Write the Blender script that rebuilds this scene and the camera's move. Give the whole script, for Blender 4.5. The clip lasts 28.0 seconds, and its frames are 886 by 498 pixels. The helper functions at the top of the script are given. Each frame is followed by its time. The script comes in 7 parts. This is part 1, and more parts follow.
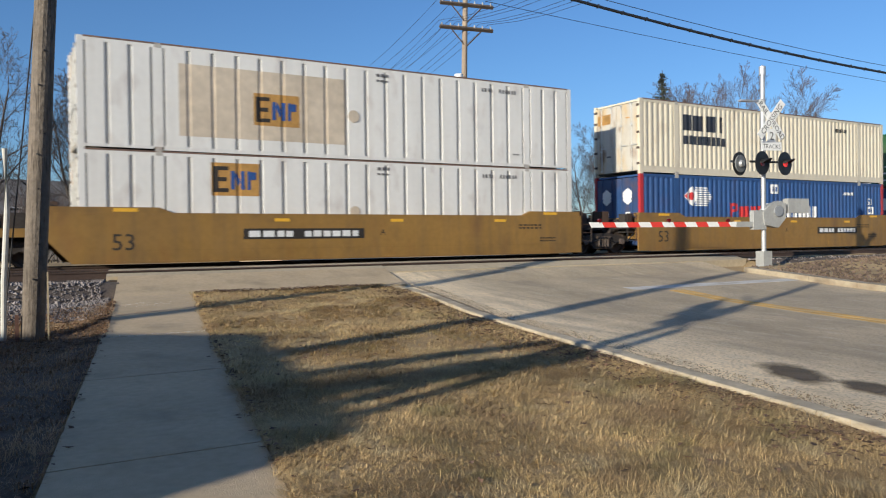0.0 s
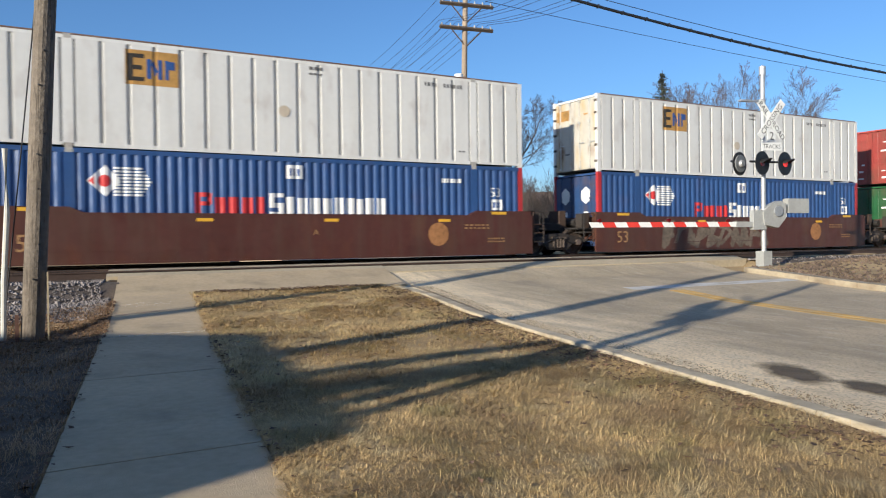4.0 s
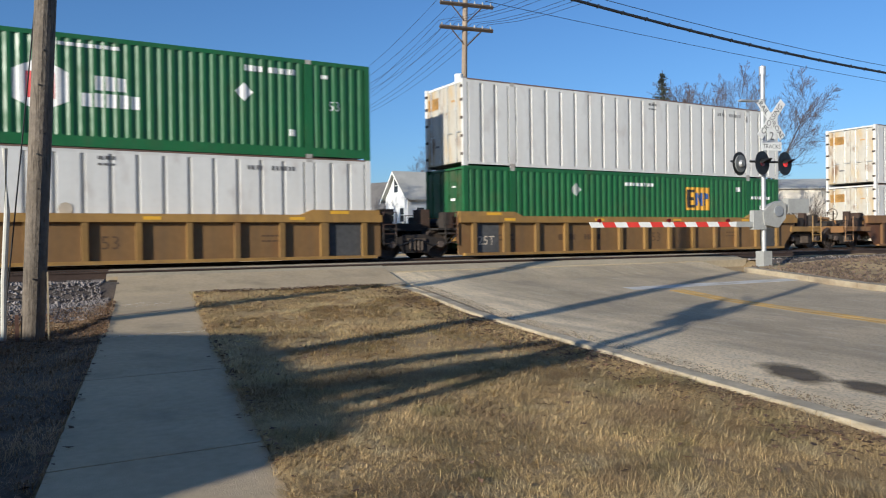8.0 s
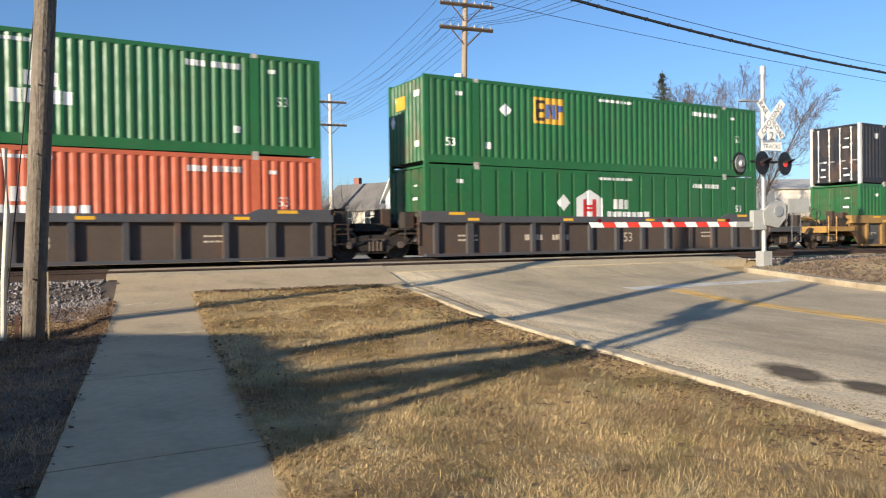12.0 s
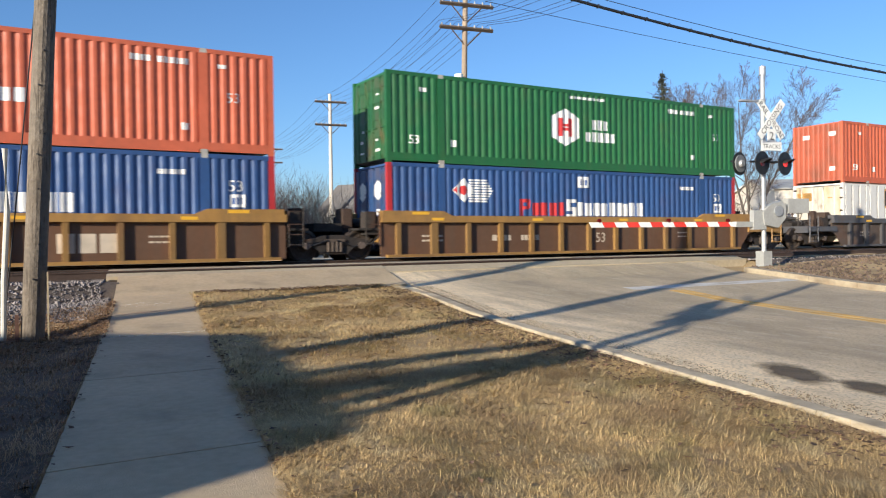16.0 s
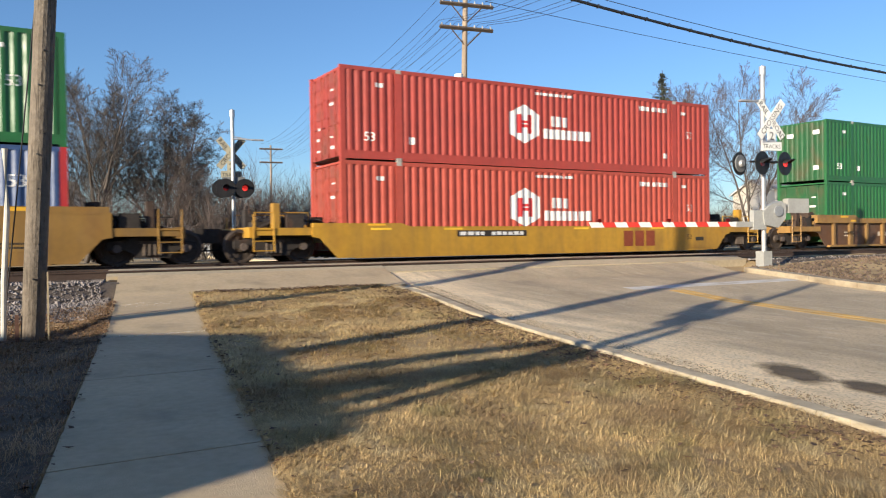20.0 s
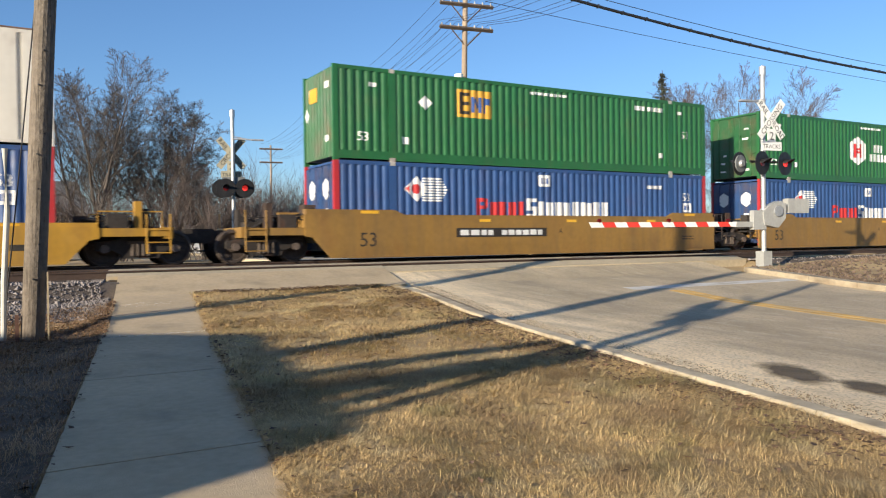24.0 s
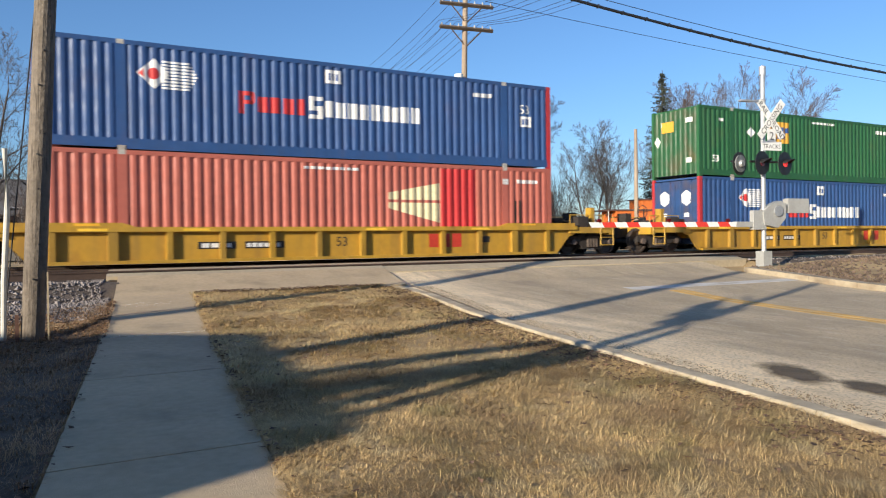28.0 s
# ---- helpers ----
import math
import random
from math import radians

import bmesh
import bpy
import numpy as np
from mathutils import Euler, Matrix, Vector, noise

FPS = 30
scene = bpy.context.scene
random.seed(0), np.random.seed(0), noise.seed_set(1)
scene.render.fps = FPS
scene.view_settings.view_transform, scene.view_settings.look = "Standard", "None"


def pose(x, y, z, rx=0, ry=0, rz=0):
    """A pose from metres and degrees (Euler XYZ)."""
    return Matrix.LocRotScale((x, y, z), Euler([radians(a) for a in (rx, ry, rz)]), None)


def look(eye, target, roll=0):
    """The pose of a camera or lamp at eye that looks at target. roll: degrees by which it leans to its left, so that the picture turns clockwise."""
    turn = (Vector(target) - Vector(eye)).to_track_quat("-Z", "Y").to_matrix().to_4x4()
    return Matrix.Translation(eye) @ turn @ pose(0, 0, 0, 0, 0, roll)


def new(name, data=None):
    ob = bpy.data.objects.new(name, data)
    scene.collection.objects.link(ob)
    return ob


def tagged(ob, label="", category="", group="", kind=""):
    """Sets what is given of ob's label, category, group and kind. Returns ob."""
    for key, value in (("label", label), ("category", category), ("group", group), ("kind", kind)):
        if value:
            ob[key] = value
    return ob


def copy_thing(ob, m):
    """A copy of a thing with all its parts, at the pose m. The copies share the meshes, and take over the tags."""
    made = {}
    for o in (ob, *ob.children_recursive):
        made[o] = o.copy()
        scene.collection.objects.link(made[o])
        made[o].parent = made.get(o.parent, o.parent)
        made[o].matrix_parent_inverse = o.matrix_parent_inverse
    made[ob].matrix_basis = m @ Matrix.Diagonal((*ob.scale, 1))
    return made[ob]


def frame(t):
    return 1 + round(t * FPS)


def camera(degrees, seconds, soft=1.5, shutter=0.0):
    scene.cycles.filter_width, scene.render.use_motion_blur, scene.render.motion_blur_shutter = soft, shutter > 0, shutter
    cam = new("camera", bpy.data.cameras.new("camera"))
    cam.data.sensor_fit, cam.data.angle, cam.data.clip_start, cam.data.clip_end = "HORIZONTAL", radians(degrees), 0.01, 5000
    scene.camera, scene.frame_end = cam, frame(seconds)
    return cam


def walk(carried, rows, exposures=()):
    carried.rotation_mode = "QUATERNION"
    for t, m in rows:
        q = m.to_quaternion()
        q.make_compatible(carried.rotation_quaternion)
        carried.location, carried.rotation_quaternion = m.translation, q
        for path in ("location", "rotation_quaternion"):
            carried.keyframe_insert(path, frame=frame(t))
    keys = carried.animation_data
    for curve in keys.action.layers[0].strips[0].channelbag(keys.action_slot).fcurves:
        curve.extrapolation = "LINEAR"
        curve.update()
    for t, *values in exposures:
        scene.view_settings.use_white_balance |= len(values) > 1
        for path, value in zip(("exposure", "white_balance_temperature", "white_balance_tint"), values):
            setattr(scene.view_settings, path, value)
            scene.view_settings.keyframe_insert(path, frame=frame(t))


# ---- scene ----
cam = camera(60.12, 28.0, soft=1.15, shutter=0.15)
EYE = (0.0, 0.0, 1.62)
AIM = (math.sin(0.5253), math.cos(0.5253), 1.62 - math.tan(0.0101))
# the camera's own brightness and white balance, which drift as pale and dark cars pass
LIGHT_ROWS = [(0.0, 0.38, 5480, 11), (1.0, 0.30, 5400, 12), (2.0, 0.33, 5400, 11), (3.0, 0.60, 5520, 11), (5.5, 0.47, 5380, 11), (7.0, 0.36, 5350, 11), (8.0, 0.31, 5320, 11), (9.0, 0.38, 5300, 11), (10.0, 0.72, 5450, 11), (12.0, 0.81, 5900, 12),
              (14.0, 0.60, 5600, 12), (15.0, 0.48, 5480, 12), (16.0, 0.74, 5600, 12), (18.0, 0.79, 5950, 12), (21.0, 0.79, 5900, 12), (24.0, 0.79, 5900, 12), (26.0, 0.56, 5550, 12), (28.0, 0.70, 5750, 12)]
walk(cam, [(0.0, look(EYE, AIM, -0.74)), (28.0, look(EYE, AIM, -0.74))], LIGHT_ROWS)

# ---- light: a low winter sun from the left ----
SUN_AZ, SUN_EL = radians(21.5), radians(14.5)
world = bpy.data.worlds.new("sky")
scene.world = world
world.use_nodes = True
wn = world.node_tree.nodes
sky = wn.new("ShaderNodeTexSky")
sky.sky_type = 'NISHITA'
sky.sun_disc = False
sky.sun_elevation = SUN_EL
sky.sun_rotation = math.atan2(-math.cos(SUN_AZ), -math.sin(SUN_AZ))
sky.air_density, sky.dust_density, sky.ozone_density = 1.0, 0.72, 4.1
wn["Background"].inputs[1].default_value = 0.096
world.node_tree.links.new(sky.outputs[0], wn["Background"].inputs[0])
sun_data = bpy.data.lights.new("sun", 'SUN')
sun_data.energy, sun_data.angle, sun_data.color = 5.0, radians(0.45), (1.0, 0.83, 0.58)
sun = new("sun", sun_data)
sun.matrix_world = look((0, 0, 0), (math.cos(SUN_AZ) * math.cos(SUN_EL), math.sin(SUN_AZ) * math.cos(SUN_EL), -math.sin(SUN_EL)))

# ---- plan ----
SHEAR = 0.162            # the road leans this much from the track's normal
RAIL = 1.07              # top of rail
TRACK_Y = 22.9           # centre of the train's track
TRACK2_Y = 18.6          # centre of the near track
GY = [-3000, -60, 0, 5, 7.9, 11.2, 15.8, 17.2, 17.75, 19.0, 25.0, 30, 60, 400, 4000]
GZ = [-1.5, -1.5, 0.0, .13, .22, .323, .656, .90, 1.025, 1.05, 1.05, .97, .55, 0.0, 0.0]
SPEED, ACCEL, JERK = 15.3675, 0.02493, 0.001867
rng = random.Random(7)


def zg(y):
    return float(np.interp(y, GY, GZ))


def run(t):
    """Metres that the train has gone at t seconds, counted from 14 s."""
    d = t - 14.0
    return SPEED * d + ACCEL * d * d / 2 + JERK * d ** 3 / 6


# ---- materials ----
MATS = {}


def mat(name, col, rough=0.6, metal=0.0, vary=0.18, s1=0.6, s2=14.0, bump=0.0, bscale=60.0, streak=0.0, dirt=(0.10, 0.075, 0.05), rust=0.0, rand=0.0, emit=0.0, spec=0.5, island=0.0):
    """A procedural surface: base colour, two scales of noise, vertical streaks of dirt, rust spots, fine relief."""
    if name in MATS:
        return MATS[name]
    m = bpy.data.materials.new(name)
    MATS[name] = m
    m.use_nodes = True
    nt = m.node_tree
    n, lk = nt.nodes, nt.links
    b = n["Principled BSDF"]
    b.inputs["Roughness"].default_value = rough
    b.inputs["Metallic"].default_value = metal
    b.inputs["Specular IOR Level"].default_value = spec
    tc = n.new("ShaderNodeTexCoord")

    def noise_at(scale, detail=4.0, mapping=None):
        t = n.new("ShaderNodeTexNoise")
        t.inputs["Scale"].default_value = scale
        t.inputs["Detail"].default_value = detail
        if mapping:
            mp = n.new("ShaderNodeMapping")
            mp.inputs["Scale"].default_value = mapping
            lk.new(tc.outputs["Object"], mp.inputs[0])
            lk.new(mp.outputs[0], t.inputs["Vector"])
        else:
            lk.new(tc.outputs["Object"], t.inputs["Vector"])
        return t.outputs["Fac"]

    def ramp(fac, lo, hi, a, c):
        r = n.new("ShaderNodeMapRange")
        r.inputs[1].default_value, r.inputs[2].default_value = lo, hi
        r.inputs[3].default_value, r.inputs[4].default_value = a, c
        lk.new(fac, r.inputs[0])
        return r.outputs[0]

    def mix(fac, a, c, kind='MIX'):
        x = n.new("ShaderNodeMix")
        x.data_type, x.blend_type = 'RGBA', kind
        for sock, v in ((x.inputs[0], fac), (x.inputs[6], a), (x.inputs[7], c)):
            if isinstance(v, (int, float)):
                sock.default_value = v
            elif isinstance(v, tuple):
                sock.default_value = (*v[:3], 1)
            else:
                lk.new(v, sock)
        return x.outputs[2]

    def times(a, c):
        x = n.new("ShaderNodeMath")
        x.operation = 'MULTIPLY'
        for sock, v in ((x.inputs[0], a), (x.inputs[1], c)):
            if isinstance(v, (int, float)):
                sock.default_value = v
            else:
                lk.new(v, sock)
        return x.outputs[0]

    f1 = ramp(noise_at(s1), 0.3, 0.7, 1 - vary, 1 + vary)
    f2 = ramp(noise_at(s2), 0.3, 0.7, 1 - vary * 0.7, 1 + vary * 0.7)
    f = times(f1, f2)
    if rand:
        oi = n.new("ShaderNodeObjectInfo")
        f = times(f, ramp(oi.outputs["Random"], 0, 1, 1 - rand, 1 + rand))
    if island:
        gi = n.new("ShaderNodeNewGeometry")
        f = times(f, ramp(gi.outputs["Random Per Island"], 0, 1, 1 - island, 1 + island))
    gray = n.new("ShaderNodeCombineColor")
    for i in range(3):
        lk.new(f, gray.inputs[i])
    out = mix(1.0, col, gray.outputs[0], 'MULTIPLY')
    if streak:
        out = mix(ramp(noise_at(1.0, 5.0, (3.0, 3.0, 0.22)), 0.45, 0.8, 0.0, streak), out, dirt)
    if rust:
        out = mix(ramp(noise_at(1.6, 6.0, (1.0, 1.0, 0.55)), 0.56, 0.70, 0.0, rust), out, (0.17, 0.065, 0.025))
    lk.new(out, b.inputs["Base Color"])
    lk.new(ramp(noise_at(s2 * 0.4), 0.3, 0.7, max(0.04, rough - 0.1), min(1, rough + 0.12)), b.inputs["Roughness"])
    if bump:
        bp = n.new("ShaderNodeBump")
        bp.inputs["Strength"].default_value = bump
        bp.inputs["Distance"].default_value = 0.02
        lk.new(noise_at(bscale, 5.0), bp.inputs["Height"])
        lk.new(bp.outputs[0], b.inputs["Normal"])
    if emit:
        b.inputs["Emission Color"].default_value = (*col, 1)
        b.inputs["Emission Strength"].default_value = emit
    return m


def tint(m, col, scale, lo, hi, amount, stretch=(1, 1, 1), detail=4.0):
    """Lay a second colour over a surface where a noise is high: stains, moss, wear."""
    n, lk = m.node_tree.nodes, m.node_tree.links
    sock = n["Principled BSDF"].inputs["Base Color"]
    base = sock.links[0].from_socket
    tc, mp, ns = n.new("ShaderNodeTexCoord"), n.new("ShaderNodeMapping"), n.new("ShaderNodeTexNoise")
    mp.inputs["Scale"].default_value = stretch
    mp.inputs["Location"].default_value = (scale * 3.1, lo * 17, hi * 11)
    ns.inputs["Scale"].default_value, ns.inputs["Detail"].default_value = scale, detail
    lk.new(tc.outputs["Object"], mp.inputs[0])
    lk.new(mp.outputs[0], ns.inputs["Vector"])
    mr = n.new("ShaderNodeMapRange")
    for i, v in ((1, lo), (2, hi), (3, 0.0), (4, amount)):
        mr.inputs[i].default_value = v
    lk.new(ns.outputs["Fac"], mr.inputs[0])
    x = n.new("ShaderNodeMix")
    x.data_type = 'RGBA'
    x.inputs[7].default_value = (*col, 1)
    lk.new(mr.outputs[0], x.inputs[0])
    lk.new(base, x.inputs[6])
    lk.new(x.outputs[2], sock)
    return m


def paint(name, col, **kw):
    kw = {**dict(rough=0.45, vary=0.10, s1=0.5, s2=6.0, streak=0.35, rust=0.12), **kw}
    return mat(name, col, **kw)


# ---- mesh helpers ----
def box(bm, x0, x1, y0, y1, z0, z1):
    v = [bm.verts.new(c) for c in ((x0, y0, z0), (x1, y0, z0), (x1, y1, z0), (x0, y1, z0), (x0, y0, z1), (x1, y0, z1), (x1, y1, z1), (x0, y1, z1))]
    for q in ((0, 3, 2, 1), (4, 5, 6, 7), (0, 1, 5, 4), (1, 2, 6, 5), (2, 3, 7, 6), (3, 0, 4, 7)):
        bm.faces.new([v[i] for i in q])


def cyl(bm, p0, p1, r0, r1=None, n=12, caps=True):
    r1 = r0 if r1 is None else r1
    a, c = Vector(p0), Vector(p1)
    q = (c - a).to_track_quat('Z', 'Y')
    rings = []
    for p, r in ((a, r0), (c, r1)):
        rings.append([bm.verts.new(p + q @ Vector((r * math.cos(2 * math.pi * i / n), r * math.sin(2 * math.pi * i / n), 0))) for i in range(n)])
    for i in range(n):
        j = (i + 1) % n
        bm.faces.new((rings[0][i], rings[0][j], rings[1][j], rings[1][i]))
    if caps:
        bm.faces.new(list(reversed(rings[0])))
        bm.faces.new(rings[1])


def tube(bm, pts, r, n=6):
    pts = [Vector(p) for p in pts]
    prev = None
    for i, p in enumerate(pts):
        q = (pts[min(i + 1, len(pts) - 1)] - pts[max(i - 1, 0)]).to_track_quat('Z', 'Y')
        ring = [bm.verts.new(p + q @ Vector((r * math.cos(2 * math.pi * j / n), r * math.sin(2 * math.pi * j / n), 0))) for j in range(n)]
        if prev:
            for j in range(n):
                bm.faces.new((prev[j], prev[(j + 1) % n], ring[(j + 1) % n], ring[j]))
        else:
            bm.faces.new(list(reversed(ring)))
        prev = ring
    bm.faces.new(prev)


def prism(bm, outline, y0, y1):
    """A plate: an outline in x and z, from y0 to y1."""
    a = [bm.verts.new((x, y0, z)) for x, z in outline]
    c = [bm.verts.new((x, y1, z)) for x, z in outline]
    k = len(outline)
    bm.faces.new(a)
    bm.faces.new(list(reversed(c)))
    for i in range(k):
        j = (i + 1) % k
        bm.faces.new((a[j], a[i], c[i], c[j]))


def soften(bm, width, segments=1):
    es = [e for e in bm.edges if len(e.link_faces) == 2 and e.calc_face_angle(0) > 0.6]
    bmesh.ops.bevel(bm, geom=es, offset=width, segments=segments, affect='EDGES', profile=0.5)


def part(name, bm, material, parent, label="", m=None):
    if isinstance(bm, bmesh.types.BMesh):
        bmesh.ops.recalc_face_normals(bm, faces=bm.faces)
        me = bpy.data.meshes.new(name)
        bm.to_mesh(me)
        bm.free()
        me.materials.append(material)
    else:
        me = bm
    ob = new(name, me)
    if parent is not None:
        ob.parent = parent
    if m is not None:
        ob.matrix_basis = m
    if label:
        tagged(ob, label)
    return ob


def empty(name, m, label, category, group="", kind=""):
    ob = new(name)
    ob.matrix_basis = m
    return tagged(ob, label, category, group, kind)


def raw(name, verts, faces, material, parent=None, label="", smooth=False):
    me = bpy.data.meshes.new(name)
    me.from_pydata(verts, [], faces)
    me.materials.append(material)
    if smooth:
        me.polygons.foreach_set("use_smooth", [True] * len(me.polygons))
    me.update()
    return part(name, me, material, parent, label)


# ---- ground ----
M_SOIL = mat("dry_lawn_soil", (0.37, 0.265, 0.13), 0.95, vary=0.3, s1=0.9, s2=22, bump=0.25, bscale=45)
M_ASPHALT = mat("worn_road", (0.46, 0.38, 0.25), 0.85, vary=0.14, s1=0.35, s2=9, bump=0.25, bscale=120)


def road_material():
    """Worn asphalt: pale gravelly edges, greyer wheel lanes that run along the road."""
    m = mat("worn_road_lanes", (0.61, 0.50, 0.325), 0.85, vary=0.15, s1=0.8, s2=16, bump=0.4, bscale=110)
    n, lk = m.node_tree.nodes, m.node_tree.links
    b = n["Principled BSDF"]
    base = b.inputs["Base Color"].links[0].from_socket
    tc = n.new("ShaderNodeTexCoord")
    sep = n.new("ShaderNodeSeparateXYZ")
    lk.new(tc.outputs["Object"], sep.inputs[0])
    u = n.new("ShaderNodeMath")
    u.operation = 'MULTIPLY_ADD'
    u.inputs[1].default_value = -SHEAR
    lk.new(sep.outputs[1], u.inputs[0])
    lk.new(sep.outputs[0], u.inputs[2])
    mp = n.new("ShaderNodeMapping")
    mp.inputs["Scale"].default_value = (1.6, 0.16, 1)
    mp.inputs["Rotation"].default_value = (0, 0, math.atan(SHEAR))
    lk.new(tc.outputs["Object"], mp.inputs[0])
    ns = n.new("ShaderNodeTexNoise")
    ns.inputs["Scale"].default_value = 0.9
    ns.inputs["Detail"].default_value = 5
    lk.new(mp.outputs[0], ns.inputs["Vector"])
    w = n.new("ShaderNodeMath")
    w.operation = 'MULTIPLY_ADD'
    w.inputs[1].default_value = 2.2
    lk.new(ns.outputs["Fac"], w.inputs[0])
    lk.new(u.outputs[0], w.inputs[2])
    cr = n.new("ShaderNodeValToRGB")
    mr = n.new("ShaderNodeMapRange")
    mr.inputs[1].default_value, mr.inputs[2].default_value = 5.4, 18.4
    lk.new(w.outputs[0], mr.inputs[0])
    lk.new(mr.outputs[0], cr.inputs[0])
    e = cr.color_ramp.elements
    e[0].position, e[0].color = 0.0, (1.42, 1.38, 1.24, 1)
    e[1].position, e[1].color = 1.0, (1.05, 1.02, 0.98, 1)
    for pos, k in ((0.17, 1.32), (0.27, 0.80), (0.36, 0.66), (0.43, 0.82), (0.52, 0.70), (0.60, 0.86), (0.70, 0.74), (0.85, 0.78)):
        el = e.new(pos)
        el.color = (k, k * 0.985, k * 0.98, 1)
    mx = n.new("ShaderNodeMix")
    mx.data_type, mx.blend_type = 'RGBA', 'MULTIPLY'
    mx.inputs[0].default_value = 1.0
    lk.new(base, mx.inputs[6])
    lk.new(cr.outputs[0], mx.inputs[7])
    lk.new(mx.outputs[2], b.inputs["Base Color"])
    return m


M_ROAD = tint(tint(tint(road_material(), (0.30, 0.25, 0.18), 1.6, 0.52, 0.70, 0.5, (1.6, 0.35, 1), 8.0), (0.60, 0.53, 0.38), 3.0, 0.56, 0.70, 0.45, (1.5, 0.5, 1), 8.0), (0.26, 0.215, 0.145), 26.0, 0.52, 0.62, 0.55, (1, 1, 1), 3.0)
M_CONC = tint(mat("old_concrete", (0.49, 0.382, 0.235), 0.85, vary=0.12, s1=0.7, s2=12, bump=0.3, bscale=90, rand=0.06), (0.22, 0.18, 0.12), 1.3, 0.53, 0.75, 0.5, (1, 1, 1), 9.0)
M_KERB = tint(mat("kerb_concrete", (0.52, 0.44, 0.30), 0.85, vary=0.18, s1=1.2, s2=16, bump=0.4, bscale=60, rand=0.10), (0.20, 0.15, 0.09), 2.2, 0.50, 0.68, 0.6, (1, 1, 1), 8.0)
M_KERBDULL = tint(mat("dull_kerb_concrete", (0.37, 0.315, 0.22), 0.9, vary=0.18, s1=1.2, s2=12, bump=0.4, bscale=60, rand=0.10), (0.18, 0.13, 0.08), 1.5, 0.48, 0.66, 0.6, (1, 1, 1), 8.0)
M_BALLAST_BED = mat("ballast_bed", (0.085, 0.068, 0.055), 0.95, vary=0.35, s1=1.5, s2=25, bump=0.8, bscale=40)
M_TIE = mat("old_tie", (0.05, 0.037, 0.028), 0.9, vary=0.3, s1=2, s2=20, bump=0.4, rand=0.2)
M_RAILSIDE = mat("rusty_rail", (0.060, 0.038, 0.028), 0.7, vary=0.2, s1=1, s2=20)
M_RAILTOP = mat("shiny_railhead", (0.30, 0.27, 0.24), 0.35, 1.0, vary=0.08)
M_WOOD = mat("weathered_pole_wood", (0.33, 0.27, 0.21), 0.85, vary=0.25, s1=0.8, s2=9, streak=0.6, bump=0.5, bscale=25, dirt=(0.12, 0.09, 0.07))
M_GALV = mat("galvanised_steel", (0.50, 0.51, 0.51), 0.45, 0.6, vary=0.12, streak=0.15)
M_WHITE = mat("white_paint", (0.78, 0.78, 0.75), 0.5, vary=0.06, streak=0.12)
M_RED = mat("red_reflective", (0.62, 0.045, 0.03), 0.5, vary=0.08)
M_BLACK = mat("matt_black", (0.012, 0.012, 0.013), 0.5, vary=0.1)
M_YELLOW = tint(mat("road_yellow", (0.60, 0.37, 0.09), 0.85, vary=0.2, s1=2, s2=20), (0.40, 0.33, 0.21), 2.5, 0.47, 0.62, 0.5, (1, 1, 1), 9.0)
M_ROADWHITE = tint(mat("road_white", (0.60, 0.58, 0.53), 0.85, vary=0.15, s1=2, s2=20), (0.38, 0.33, 0.24), 2.0, 0.47, 0.62, 0.6, (1, 1, 1), 9.0)


def ground_z(x, y):
    u = x - SHEAR * y
    z = zg(y)
    if -0.67 < u < 0.77 and y < 15.7 or 5.365 - 0.5 * max(0.0, (y - 13.6) / 1.8) ** 2 < u < 17.15 or (u > -0.9 and 15.6 < y < 25.5 and u < 19):
        return z - 0.25
    if u <= -0.67:
        d = min(1.0, (-0.67 - u) / 0.5)
        dip = 0.16 * d * math.exp(-((y - 12.0) / 3.5) ** 2)
        z = z - 0.03 - dip
    elif u < 5.4:
        z += 0.02 - 0.02 * min(1.0, max(0.0, (u - 4.85) / 0.3))
    if u > 17.15 and y < 30:
        z += 0.06 + 0.25 * math.exp(-((u - 24) / 3.5) ** 2 - ((y - 14.5) / 2.0) ** 2)
    if 15.6 < y < 25.5:
        z -= 0.16
    return z + 0.02 * noise.noise((x * 0.9, y * 0.9, 0.0))


def steps(*spans):
    out = []
    for a, c, d in spans:
        k = max(1, round((c - a) / d))
        out += [a + (c - a) * i / k for i in range(k)]
    return out + [spans[-1][1]]


gx = steps((-3000, -300, 450), (-300, -60, 40), (-60, -8, 4), (-8, -0.69, 0.35), (-0.69, -0.66, 0.03), (-0.66, 0.76, 0.5), (0.76, 0.79, 0.03), (0.79, 5.34, 0.35), (5.34, 5.39, 0.05), (5.39, 17.1, 1.0), (17.1, 17.2, 0.1), (17.2, 30, 0.4), (30, 120, 10), (120, 600, 80), (600, 3000, 600))
gy = steps((-3000, -300, 450), (-300, -20, 40), (-20, 0, 2), (0, 15.6, 0.4), (15.6, 30, 0.4), (30, 90, 6), (90, 600, 60), (600, 4000, 680))
gv = [(u + SHEAR * max(-60, min(200, y)), y, ground_z(u + SHEAR * y, y)) for y in gy for u in gx]
nx = len(gx)
gf = [(j * nx + i, j * nx + i + 1, (j + 1) * nx + i + 1, (j + 1) * nx + i) for j in range(len(gy) - 1) for i in range(nx - 1)]
tagged(raw("ground", gv, gf, M_SOIL, smooth=True), "dry brown winter lawn and bare soil reaching to the horizon", "ground", kind="structure")


